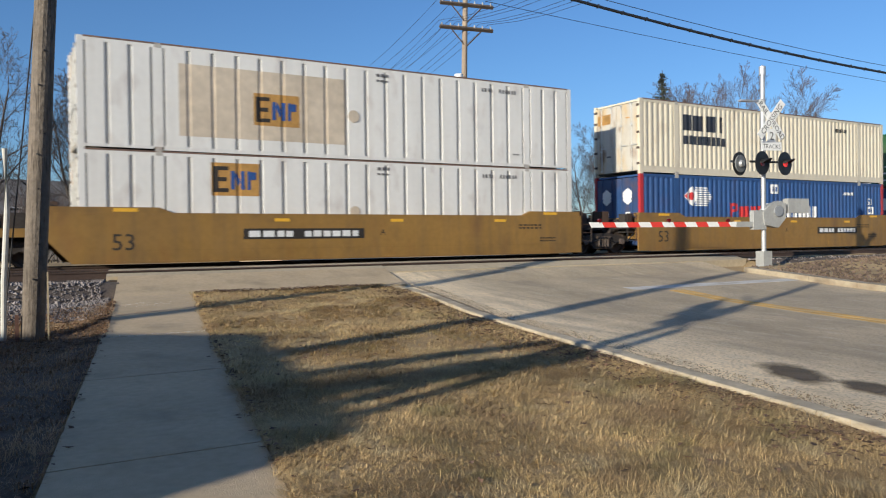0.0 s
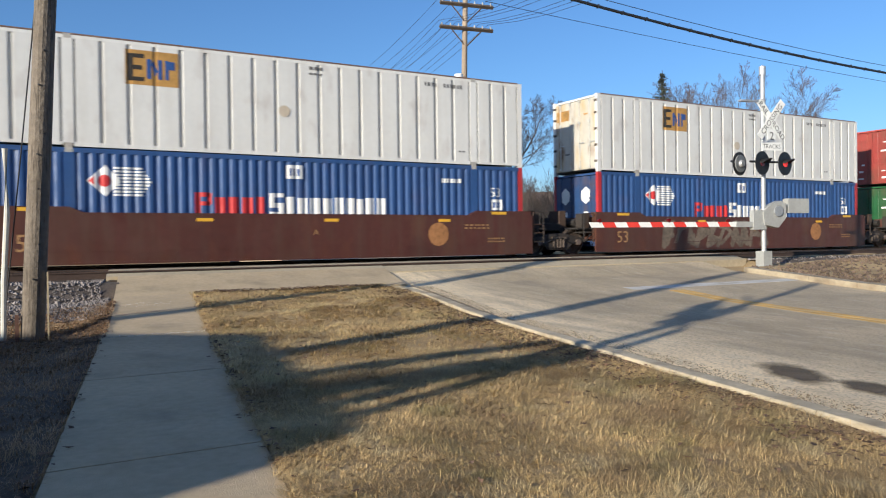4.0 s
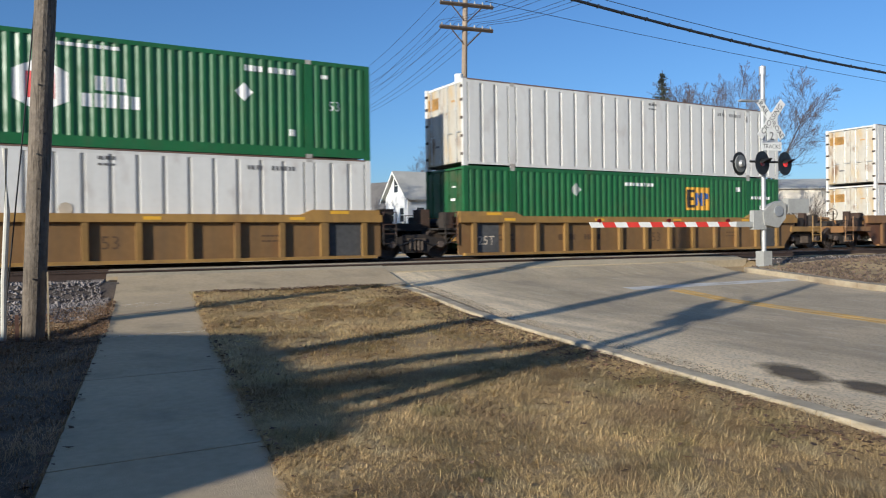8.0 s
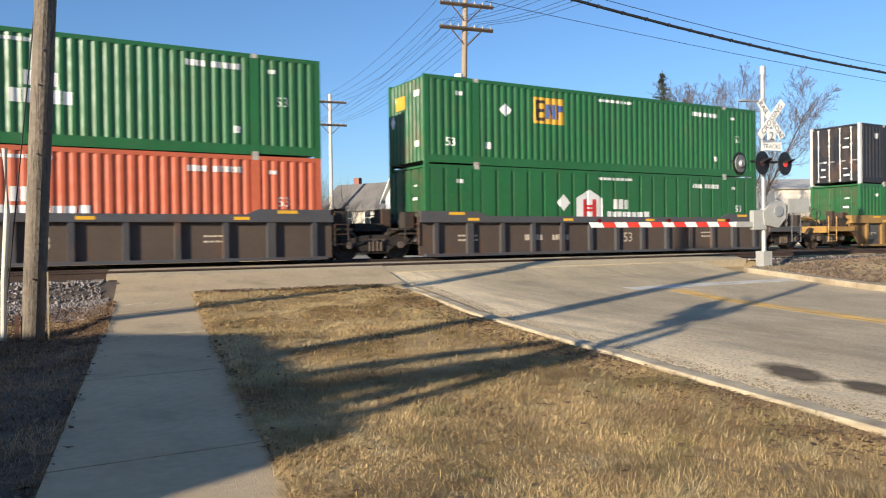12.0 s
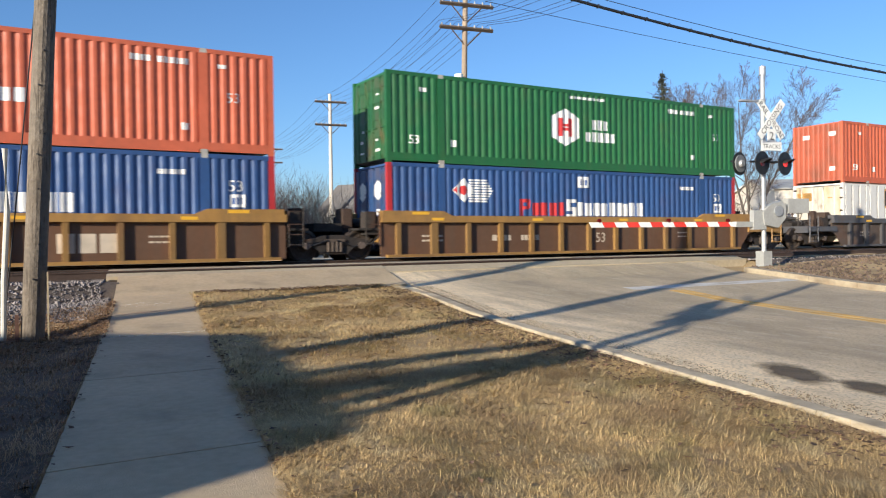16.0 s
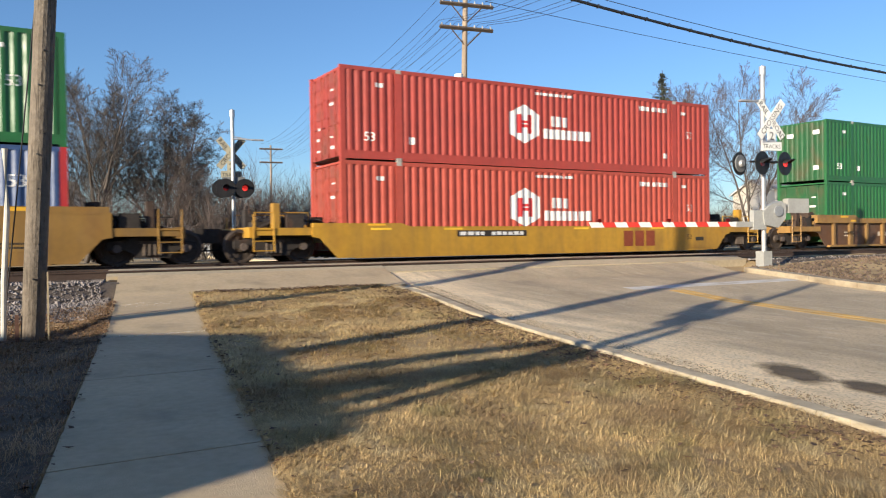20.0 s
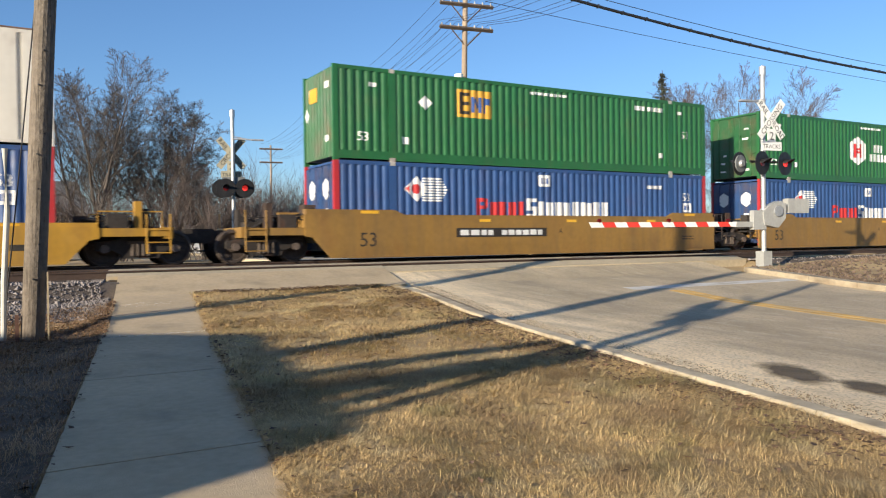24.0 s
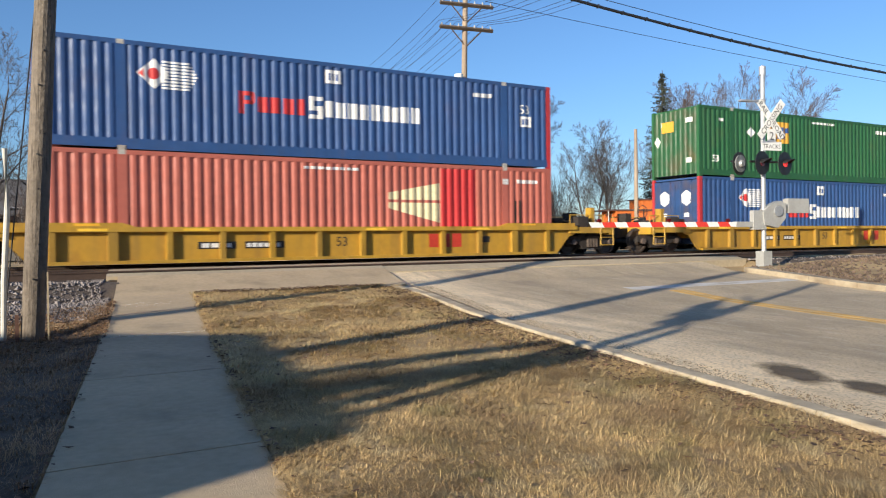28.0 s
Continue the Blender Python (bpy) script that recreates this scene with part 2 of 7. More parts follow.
def sheet(bm, u0, u1, ys, dz, depth=0.3, lip=0.0, cols=1):
    """A slab that follows the ground between two lines beside the road."""
    edge = u0 if callable(u0) else (lambda q: u0)
    rows = [[bm.verts.new((edge(q) + (u1 - edge(q)) * i / cols + SHEAR * q, q, zg(q) + dz)) for i in range(cols + 1)] for q in ys]
    low = [[bm.verts.new((u + SHEAR * q, q, zg(q) + dz - depth)) for u in (edge(q), u1)] for q in ys]
    for j in range(len(ys) - 1):
        for i in range(cols):
            bm.faces.new((rows[j][i], rows[j][i + 1], rows[j + 1][i + 1], rows[j + 1][i]))
        bm.faces.new((rows[j][0], rows[j + 1][0], low[j + 1][0], low[j][0]))
        bm.faces.new((rows[j][-1], low[j][1], low[j + 1][1], rows[j + 1][-1]))
    for j in (0, -1):
        bm.faces.new([*rows[j], low[j][1], low[j][0]])


road_ys = [-60, -30, -10, 0, 2.5, 5, 7.9, 9.5, 11.2, 13.5, 14.2, 15.0, 15.6, 15.8, 17.2]
bm = bmesh.new()
sheet(bm, lambda q: 5.45 - 0.5 * max(0.0, (q - 13.6) / 1.8) ** 2, 16.9, road_ys, -0.05)
tagged(part("road", bm, M_ROAD, None), "worn grey-tan asphalt road rising to the rail crossing", "road", kind="structure")
bm = bmesh.new()
sheet(bm, 5.5, 16.9, [25.0, 27, 30, 40, 60, 100, 200, 400], -0.05)
tagged(part("road_far", bm, M_ASPHALT, None), "grey road running on beyond the tracks", "road", kind="structure")

# pavement slabs, kerb stones, apron
pavement = empty("pavement", pose(0, 0, 0), "narrow pale concrete pavement in long slabs", "pavement", kind="structure")
for y0, y1 in ((-3.5, -0.4), (-0.4, 2.6), (2.6, 5.6), (5.6, 8.6), (8.6, 11.5), (11.5, 13.6), (13.6, 15.68)):
    bm = bmesh.new()
    k = 5
    sheet(bm, -0.67, 0.77, [y0 + 0.012 + (y1 - y0 - 0.024) * i / k for i in range(k + 1)], 0.0, 0.2)
    part("slab", bm, M_CONC, pavement)
kerb = empty("kerb", pose(0, 0, 0), "chipped pale concrete kerb beside the lawn", "kerb", kind="structure")
y = -20.0
while y < 15.4:
    y1 = min(15.4, y + 1.5)
    bm = bmesh.new()
    j = 0.02 * rng.random()
    flare = lambda q: -0.5 * max(0.0, (q - 13.6) / 1.8) ** 2
    rows = []
    for q in (y + 0.006, (y + y1) / 2, y1 - 0.006):
        u, z = 5.34 + flare(q), zg(q) + 0.042 + j * 0.4
        w = rng.uniform(-0.012, 0.012)
        rows.append([bm.verts.new((uu + SHEAR * q, q, zz)) for uu, zz in ((u - 0.06, z - 0.3), (u - 0.06, z - 0.015), (u - 0.04, z), (u + 0.16 + w, z - 0.004), (u + 0.195 + w, z - 0.012), (u + 0.21, z - 0.04), (u + 0.40 + w, z - 0.075), (u + 0.47 + w, z - 0.103), (u + 0.505 + w, z - 0.3))])
    for a, c in zip(rows, rows[1:]):
        for i in range(8):
            bm.faces.new((a[i], a[i + 1], c[i + 1], c[i]))
    bm.faces.new(rows[0]), bm.faces.new(rows[-1])
    part("kerbstone", bm, M_KERB, kerb)
    y = y1
far_kerb = empty("kerb", pose(0, 0, 0), "low concrete kerb along the far edge of the road", "kerb", kind="structure")
y = -20.0
while y < 15.4:
    y1 = min(15.4, y + 1.5)
    bm = bmesh.new()
    sheet(bm, 16.9, 17.3, [y + 0.006, (y + y1) / 2, y1 - 0.006], 0.085 + 0.012 * rng.random(), 0.3)
    part("kerbstone", bm, M_KERBDULL, far_kerb)
    y = y1
bm = bmesh.new()
sheet(bm, -0.67, 5.6, [15.70, 16.5, 17.2, 17.5], -0.005, 0.3)
tagged(part("apron", bm, M_CONC, None), "pale concrete apron between pavement and rails", "pavement", kind="structure")
bm = bmesh.new()
sheet(bm, 5.6, 19.0, [17.2, 17.5, 17.79], -0.02, 0.3)
sheet(bm, -0.9, 5.6, [17.5, 17.79], -0.006, 0.3)
for y0, y1 in ((17.90, 19.31),):
    for i in range(6):
        u0, u1 = -0.9 + 19.9 * i / 6, -0.9 + 19.9 * (i + 1) / 6 - 0.015
        a = [bm.verts.new((u + SHEAR * q, q, RAIL - 0.008 - k)) for k in (0, 0.2) for u, q in ((u0, y0), (u1, y0), (u1, y1), (u0, y1))]
        for f in ((0, 1, 2, 3), (7, 6, 5, 4), (0, 4, 5, 1), (1, 5, 6, 2), (2, 6, 7, 3), (3, 7, 4, 0)):
            bm.faces.new([a[k] for k in f])
tagged(part("crossing_deck", bm, M_ASPHALT, None), "grey-tan paved level crossing between the rails", "road", kind="structure")
# Lowered and coloured dark to stand for the black shade under the train.
bm = bmesh.new()
for y0, y1 in ((19.42, 22.08), (22.22, 23.59), (23.73, 25.0)):
    sheet(bm, -0.9, 19.0, [y0, (y0 + y1) / 2, y1], -0.085, 0.2)
tagged(part("crossing_deck", bm, tint(mat("shade_dark_deck", (0.085, 0.072, 0.06), 0.9, vary=0.25, s1=1.0, s2=15, bump=0.4), (0.16, 0.13, 0.10), 1.5, 0.5, 0.65, 0.6), None), "worn asphalt around the far track's rails, coloured dark for the train's shade", "road", kind="structure")

# markings on the road
bm = bmesh.new()
for u0, u1 in ((11.52, 11.74), (11.80, 12.02)):
    sheet(bm, u0, u1, [-30, 0, 5, 7.9, 11.2, 12.9], -0.046, 0.003)
tagged(part("centre_line", bm, M_YELLOW, None), "faded double yellow centre line on the road", "road marking", kind="structure")
bm = bmesh.new()
sheet(bm, 10.7, 16.85, [13.25, 13.7], -0.046, 0.003)
tagged(part("stop_line", bm, M_ROADWHITE, None), "worn white stop line before the crossing", "road marking", kind="structure")


# ---- tracks ----
def railroad_track(yc, label):
    t = empty("railway_track", pose(0, yc, 0), label, "railway", kind="structure")
    for s in (-1, 1):
        yr = s * 0.7525
        bm = bmesh.new()
        for y0, y1, z0, z1 in ((-0.07, 0.07, -0.165, -0.15), (-0.012, 0.012, -0.15, -0.035), (-0.035, 0.035, -0.035, -0.004)):
            box(bm, -450, 650, yr + y0, yr + y1, RAIL + z0, RAIL + z1)
        rail = part("rail", bm, M_RAILSIDE, t)
        bm = bmesh.new()
        box(bm, -450, 650, yr - 0.03, yr + 0.03, RAIL - 0.004, RAIL)
        part("railhead", bm, M_RAILTOP, rail, "bright worn top of the rail")
    bm = bmesh.new()
    box(bm, -0.115, 0.115, -1.3, 1.3, -0.17, 0)
    me = None
    for i in range(-46, 120):
        x = i * 0.52
        u = x - SHEAR * yc
        if -0.9 < u < 19:
            continue
        if me is None:
            tie = part("tie", bm, M_TIE, t, m=pose(x, 0, RAIL - 0.165))
            me = tie.data
        else:
            part("tie", me, M_TIE, t, m=pose(x, 0, RAIL - 0.165 - 0.02 * rng.random(), 0, 0, rng.uniform(-1.5, 1.5)))
    return t


railroad_track(TRACK_Y, "railway track of rusty rails under the train")
railroad_track(TRACK2_Y, "empty near railway track with rusty rails")
bed = []
bf = []
for yc in (TRACK_Y, TRACK2_Y):
    for x0, x1 in ((-450, -0.9 + SHEAR * yc), (19 + SHEAR * yc, 650)):
        k = len(bed)
        for x in (x0, x1):
            bed += [(x, yc - 2.6, RAIL - 0.65), (x, yc - 1.7, RAIL - 0.21), (x, yc + 1.7, RAIL - 0.21), (x, yc + 2.6, RAIL - 0.65)]
        bf += [(k + i, k + i + 1, k + i + 5, k + i + 4) for i in range(3)]
tagged(raw("ballast_bed", bed, bf, M_BALLAST_BED), "dark grey ballast bed under the tracks", "ballast", kind="structure")


# ---- containers ----
CL, CW, CH = 16.154, 2.59, 2.896


def profile(kind):
    """Breaks (x, depth) of a side wall from end to end: tight corrugation, or flat panels between narrow recessed posts."""
    pts = []
    h = CL / 2 - 0.16
    bays = ((-h, -6.096 - 0.13), (-6.096 + 0.13, 6.096 - 0.13), (6.096 + 0.13, h))
    for a, c in bays:
        if kind == "corr":
            k = max(1, round((c - a) / 0.278))
            p = (c - a) / k
            for i in range(k):
                x = a + i * p
                pts += [(x, 0.036), (x + 0.24 * p, 0.036), (x + 0.45 * p, 0.0), (x + 0.79 * p, 0.0)]
            pts.append((c, 0.036))
        else:
            k = max(1, round((c - a) / 0.66))
            p = (c - a) / k
            for i in range(k):
                x = a + i * p
                pts += ([(x, 0.024)] if i == 0 else []) + [(x + 0.062, 0.024), (x + 0.066, 0.0), (x + p - 0.066, 0.0), (x + p - 0.062, 0.024)]
            pts.append((c, 0.024))
        pts.append(None)
    return pts


def clip_x(poly, a, c):
    for lim, sgn in ((a, 1), (c, -1)):
        out = []
        for i, p in enumerate(poly):
            q = poly[(i + 1) % len(poly)]
            pi, qi = sgn * (p[0] - lim) >= 0, sgn * (q[0] - lim) >= 0
            if pi:
                out.append(p)
            if pi != qi:
                f = (lim - p[0]) / (q[0] - p[0])
                out.append((lim, p[1] + f * (q[1] - p[1])))
        poly = out
        if len(poly) < 3:
            return []
    return poly


def rect(x0, x1, z0, z1):
    return [(x0, z0), (x1, z0), (x1, z1), (x0, z1)]


TEXT_CACHE = {}


def text_polys(s, size, x, z):
    """Triangles of a word in the built-in font, its lower left corner at x, z."""
    if s not in TEXT_CACHE:
        cu = bpy.data.curves.new("t", 'FONT')
        cu.body, cu.size, cu.resolution_u = s, 1.0, 2
        ob = bpy.data.objects.new("t", cu)
        me = ob.to_mesh()
        me.calc_loop_triangles()
        TEXT_CACHE[s] = [[(me.vertices[i].co.x, me.vertices[i].co.y) for i in t.vertices] for t in me.loop_triangles]
        ob.to_mesh_clear()
        bpy.data.objects.remove(ob)
    return [[(x + a * size, z + c * size) for a, c in t] for t in TEXT_CACHE[s]]


def on_side(polys, kind, y=-CW / 2, out=0.004):
    """Paint on a corrugated side: the shapes follow the folds."""
    prof = profile(kind)
    v, fc = [], []
    for poly in polys:
        lo, hi = min(p[0] for p in poly), max(p[0] for p in poly)
        segs = [(a, c) for a, c in zip(prof, prof[1:]) if a and c]
        segs += [((-6.226, 0.0), (-5.966, 0.0)), ((5.966, 0.0), (6.226, 0.0))]
        for a, c in segs:
            if c[0] <= lo or a[0] >= hi:
                continue
            q = clip_x(poly, max(a[0], lo), min(c[0], hi))
            if len(q) < 3:
                continue
            k = len(v)
            for px, pz in q:
                f = (px - a[0]) / (c[0] - a[0])
                v.append((px, y + a[1] + f * (c[1] - a[1]) - out, pz))
            fc.append(tuple(range(k, k + len(q))))
    return v, fc


def bars(n, x, z, w, h, gap=0.3, seed=1):
    """A row of plain bars in place of a word."""
    r = random.Random(seed)
    ws = [r.uniform(0.75, 1.25) for _ in range(n)]
    p = w / sum(ws)
    out = []
    for k in ws:
        out.append(rect(x, x + k * p * (1 - gap), z, z + h * r.uniform(0.92, 1.0)))
        x += k * p
    return out


def hexagon(x, z, w, h):
    return [(x - w / 2, z - h * 0.27), (x, z - h / 2), (x + w / 2, z - h * 0.27), (x + w / 2, z + h * 0.27), (x, z + h / 2), (x - w / 2, z + h * 0.27)]


C_GREEN, C_DKGREEN = (0.024, 0.128, 0.040), (0.010, 0.085, 0.036)
C_RED, C_ORANGE, C_BLUE = (0.40, 0.062, 0.046), (0.52, 0.120, 0.055), (0.030, 0.080, 0.225)
C_NAVY, C_CREAM, C_WHITE, C_BROWN = (0.021, 0.024, 0.033), (0.66, 0.60, 0.46), (0.72, 0.71, 0.67), (0.42, 0.12, 0.085)
P_WHITE = mat("mark_white", (0.72, 0.72, 0.70), 0.6, vary=0.12, s2=20)
P_RED = mat("mark_red", (0.50, 0.03, 0.03), 0.6, vary=0.12, s2=20)
P_GOLD = mat("mark_gold", (0.42, 0.235, 0.06), 0.6, vary=0.2, s2=12)
P_YELLOW = mat("mark_yellow", (0.62, 0.33, 0.03), 0.6, vary=0.12, s2=12)
P_STENCIL = mat("mark_grey_stencil", (0.16, 0.155, 0.15), 0.7, vary=0.2)
P_DARK = mat("mark_dark", (0.03, 0.025, 0.02), 0.6, vary=0.2, s2=12)
P_BLUE = mat("mark_blue", (0.03, 0.08, 0.26), 0.6, vary=0.2, s2=12)
P_TAN = mat("mark_faded_tan", (0.55, 0.47, 0.36), 0.7, vary=0.15, s2=4)
P_CREAM = mat("mark_cream", (0.66, 0.60, 0.36), 0.6, vary=0.15, s2=12)
M_LOCK = mat("zinc_lock_rod", (0.55, 0.55, 0.52), 0.4, 0.5, vary=0.15)
M_CAST = mat("casting", (0.42, 0.40, 0.36), 0.6, vary=0.2, rust=0.4)

M_UNDERDARK = mat("rusty_hinge", (0.06, 0.045, 0.035), 0.8, vary=0.2)
# White dimmed to offset direct sun on the ends, over yellow stains and rust.
M_DOORWHITE = tint(tint(paint("stained_dimmed_white", (0.50, 0.475, 0.41), vary=0.05, streak=0.35, rust=0.5, dirt=(0.42, 0.30, 0.14)), (0.50, 0.34, 0.13), 1.3, 0.50, 0.66, 0.65, (1, 1.2, 0.5), 6.0), (0.16, 0.08, 0.03), 1.9, 0.58, 0.70, 0.8, (1, 1, 0.5), 8.0)
CONTAINERS = {}


def logo_hub(inc):
    """A white hexagon with red bars in it, and two rows of plain bars in place of the words."""
    x, z, w, h = (-1.2, 1.53, 1.25, 1.36) if inc else (-0.93, 1.53, 1.25, 1.36)
    x0, x1 = (-0.35, 1.85) if inc else (0.0, 1.45)
    words = bars(3, x0 + 0.32, z - 0.02, 0.80, 0.38, 0.22, 3) + bars(8 if inc else 5, x0, z - 0.46, x1 - x0, 0.36, 0.22, 4)
    b = w * 0.15
    red = [rect(x - w * 0.25, x - w * 0.25 + b, z - h * 0.24, z + h * 0.24), rect(x + w * 0.25 - b, x + w * 0.25, z - h * 0.24, z + h * 0.24), rect(x - w * 0.10, x + w * 0.10, z - h * 0.09, z - h * 0.01), rect(x - w * 0.10, x + w * 0.10, z + h * 0.02, z + h * 0.09)]
    return [hexagon(x, z, w, h)], words, red


def disc(x, z, r, k=12):
    return [(x + r * math.cos(2 * math.pi * i / k), z + r * math.sin(2 * math.pi * i / k)) for i in range(k)]


def marks_for(style):
    """Groups of painted shapes (name, material, shapes) for one livery."""
    g = []
    small = text_polys("53", 0.40, -7.3, 0.62) + text_polys("53", 0.40, 6.72, 1.45)
    number = bars(4, 4.2, 2.40, 0.55, 0.17, 0.25, 5) + bars(6, 4.9, 2.40, 0.85, 0.17, 0.25, 6)
    bits = bars(8, -0.75, 2.58, 1.7, 0.10, 0.2, 7) + bars(2, -5.75, 0.58, 0.25, 0.24, 0.2) + bars(2, 5.5, 0.62, 0.22, 0.2, 0.2) + bars(2, 6.5, 2.38, 0.24, 0.12, 0.2) + bars(2, -6.9, 2.3, 0.3, 0.14, 0.2)
    plate = bars(4, 4.25, 2.50, 0.5, 0.13, 0.45, 8) + bars(6, 4.95, 2.50, 0.75, 0.13, 0.45, 9) + bars(3, 0.35, 2.62, 0.45, 0.10, 0.3, 2) + bars(3, 0.35, 2.47, 0.45, 0.06, 0.3, 3) + bars(2, 5.5, 0.42, 0.3, 0.05, 0.3, 3)
    if style in ("hub", "hubd", "hubinc", "hubp"):
        hx, words, red = logo_hub(style in ("hubinc", "hubp"))
        g += [("emblem", P_WHITE, hx), ("lettering", P_WHITE, words), ("emblem_core", P_RED, red), ("stencil", P_WHITE, number + small + bits)]
        if style == "hubp":
            g.append(("diamond", P_WHITE, [[(-2.72, 1.72), (-2.42, 1.42), (-2.12, 1.72), (-2.42, 2.02)]]))
        if style == "hubd":
            g.append(("diamond", P_WHITE, [[(3.92, 1.8), (4.18, 1.54), (4.44, 1.8), (4.18, 2.06)]]))
    elif style == "emppatch":
        g.append(("faded_patch", P_TAN, [rect(-5.56, -0.66, 0.45, 2.42)]))
        g += emp_marks(-2.83, 1.33, P_GOLD)
        g += [("stencil", P_STENCIL, plate), ("stain", P_TAN, [disc(-0.42, 1.33, 0.19)])]
    elif style in ("emp", "empold"):
        g += emp_marks(-4.05, 2.2, P_GOLD, style == "empold")
        g += [("stencil", P_STENCIL, plate), ("stain", P_TAN, [disc(-0.42, 1.33, 0.17)])]
    elif style == "empgreen":
        g += emp_marks(-3.0, 2.05, P_YELLOW)
        g += [("stencil", P_WHITE, number + small + bits), ("diamond", P_WHITE, [[(-5.15, 1.95), (-4.9, 1.7), (-4.65, 1.95), (-4.9, 2.2)]])]
    elif style == "empright":
        g += emp_marks(3.05, 1.97, P_YELLOW)
        g += [("stencil", P_WHITE, text_polys("53", 0.34, 6.8, 1.5) + bars(8, -0.9, 2.40, 1.5, 0.13, 0.2, 7) + bars(7, 6.3, 2.0, 1.2, 0.13, 0.25, 5) + bars(2, 5.3, 2.3, 0.3, 0.2, 0.2)), ("diamond", mat("mark_grey", (0.35, 0.38, 0.35), 0.6), [[(-3.55, 2.2), (-3.3, 1.95), (-3.05, 2.2), (-3.3, 2.45)]])]
    elif style in ("stack", "stackwhite"):
        first = P_RED if style == "stack" else P_WHITE
        g.append(("lettering", P_WHITE, bars(9, -0.40, 1.25, 3.28, 0.50, 0.20, 11)))
        g.append(("initial", P_WHITE, [rect(-0.9, -0.48, 1.18, 1.30), rect(-0.9, -0.48, 1.42, 1.56), rect(-0.9, -0.48, 1.72, 1.84), rect(-0.9, -0.76, 1.5, 1.8), rect(-0.62, -0.48, 1.2, 1.5)]))
        g.append(("first_word", first, bars(4, -2.45, 1.25, 1.45, 0.48, 0.20, 12) + [rect(-3.0, -2.84, 1.18, 1.82), rect(-2.84, -2.58, 1.70, 1.82), rect(-2.84, -2.58, 1.46, 1.57), rect(-2.64, -2.54, 1.5, 1.8)]))
        logo = []
        for i in range(9):
            logo.append(rect(-5.05, -4.12 - 0.05 * abs(i - 4), 1.68 + i * 0.088, 1.735 + i * 0.088))
        g.append(("emblem", P_WHITE, logo + [[(-5.7, 2.07), (-5.25, 1.66), (-4.85, 2.07), (-5.25, 2.48)]]))
        g.append(("emblem_core", P_RED if style == "stack" else P_BLUE, [disc(-5.27, 2.07, 0.16), [(-5.66, 2.07), (-5.52, 1.95), (-5.52, 2.19)]]))
        g.append(("stencil", P_WHITE, text_polys("53", 0.46, 6.72, 1.86) + bars(8, 4.85, 2.30, 0.75, 0.14, 0.25, 4)))
        if style == "stack":
            g.append(("placard", P_WHITE, [rect(6.78, 7.2, 1.42, 1.78)]))
            g.append(("placard", P_WHITE, [rect(-0.39, 0.13, 2.27, 2.67)]))
            g.append(("placard_bars", P_BLUE, bars(3, 6.84, 1.5, 0.32, 0.2, 0.4, 2) + bars(3, -0.30, 2.36, 0.36, 0.22, 0.4, 3)))
        else:
            g.append(("diamond", P_WHITE, [[(1.0, 2.05), (1.22, 1.83), (1.44, 2.05), (1.22, 2.27)]]))
    elif style == "navy":
        pale = mat("mark_pale", (0.5, 0.5, 0.5), 0.6)
        g += [("lettering", P_WHITE, bars(4, 2.45, 1.70, 1.5, 0.36, 0.2, 3)), ("diamond", P_WHITE, [[(4.05, 1.93), (4.4, 1.57), (4.76, 1.93), (4.4, 2.29)]]), ("diamond_core", mat("mark_navy", C_NAVY, 0.5), [[(4.22, 1.93), (4.4, 1.75), (4.58, 1.93), (4.4, 2.11)]]),
              ("stencil", P_WHITE, bars(7, 4.8, 0.42, 1.0, 0.17, 0.2, 4) + bars(7, -5.85, 0.42, 1.0, 0.17, 0.2, 4)), ("diamond_grey", pale, [[(-0.85, 1.95), (-0.6, 1.7), (-0.35, 1.95), (-0.6, 2.2)], *bars(5, 4.2, 2.42, 0.9, 0.16, 0.2, 5), rect(-6.9, -6.6, 2.2, 2.45)])]
    elif style == "cream":
        g += [("lettering", mat("mark_navy", C_NAVY, 0.5), bars(3, -5.69, 1.80, 2.0, 0.66, 0.2, 21) + [rect(-3.6, -3.4, 1.80, 2.46)] + bars(9, -5.69, 1.25, 2.5, 0.36, 0.2, 22)), ("stencil", P_DARK, bars(7, 4.2, 2.30, 1.0, 0.17, 0.25, 5))]
    elif style == "arrow":
        g.append(("emblem", P_CREAM, [[(1.65, 1.72), (2.0, 1.72), (2.0, 2.0), (1.65, 1.93)], [(2.12, 1.72), (2.85, 1.72), (2.85, 2.16), (2.12, 2.02)], [(2.92, 1.72), (3.53, 1.72), (3.53, 2.28), (2.92, 2.17)],
                                  [(1.65, 1.45), (2.0, 1.36), (2.0, 1.63), (1.65, 1.63)], [(2.12, 1.33), (2.85, 1.15), (2.85, 1.63), (2.12, 1.63)], [(2.92, 1.13), (3.53, 0.98), (3.53, 1.63), (2.92, 1.63)]]))
        g.append(("stripe", P_RED, [rect(3.57, 4.92, 0.32, 2.75)]))
        g.append(("stencil", P_WHITE, bars(2, 6.0, 2.3, 0.25, 0.2, 0.2, 3) + bars(7, 6.6, 2.35, 0.9, 0.13, 0.2, 4) + bars(8, -1.1, 2.58, 1.8, 0.09, 0.2, 7)))
        g.append(("scorch", P_DARK, bars(2, 6.5, 0.9, 0.35, 0.9, 0.5, 3)))
    elif style == "ghost":
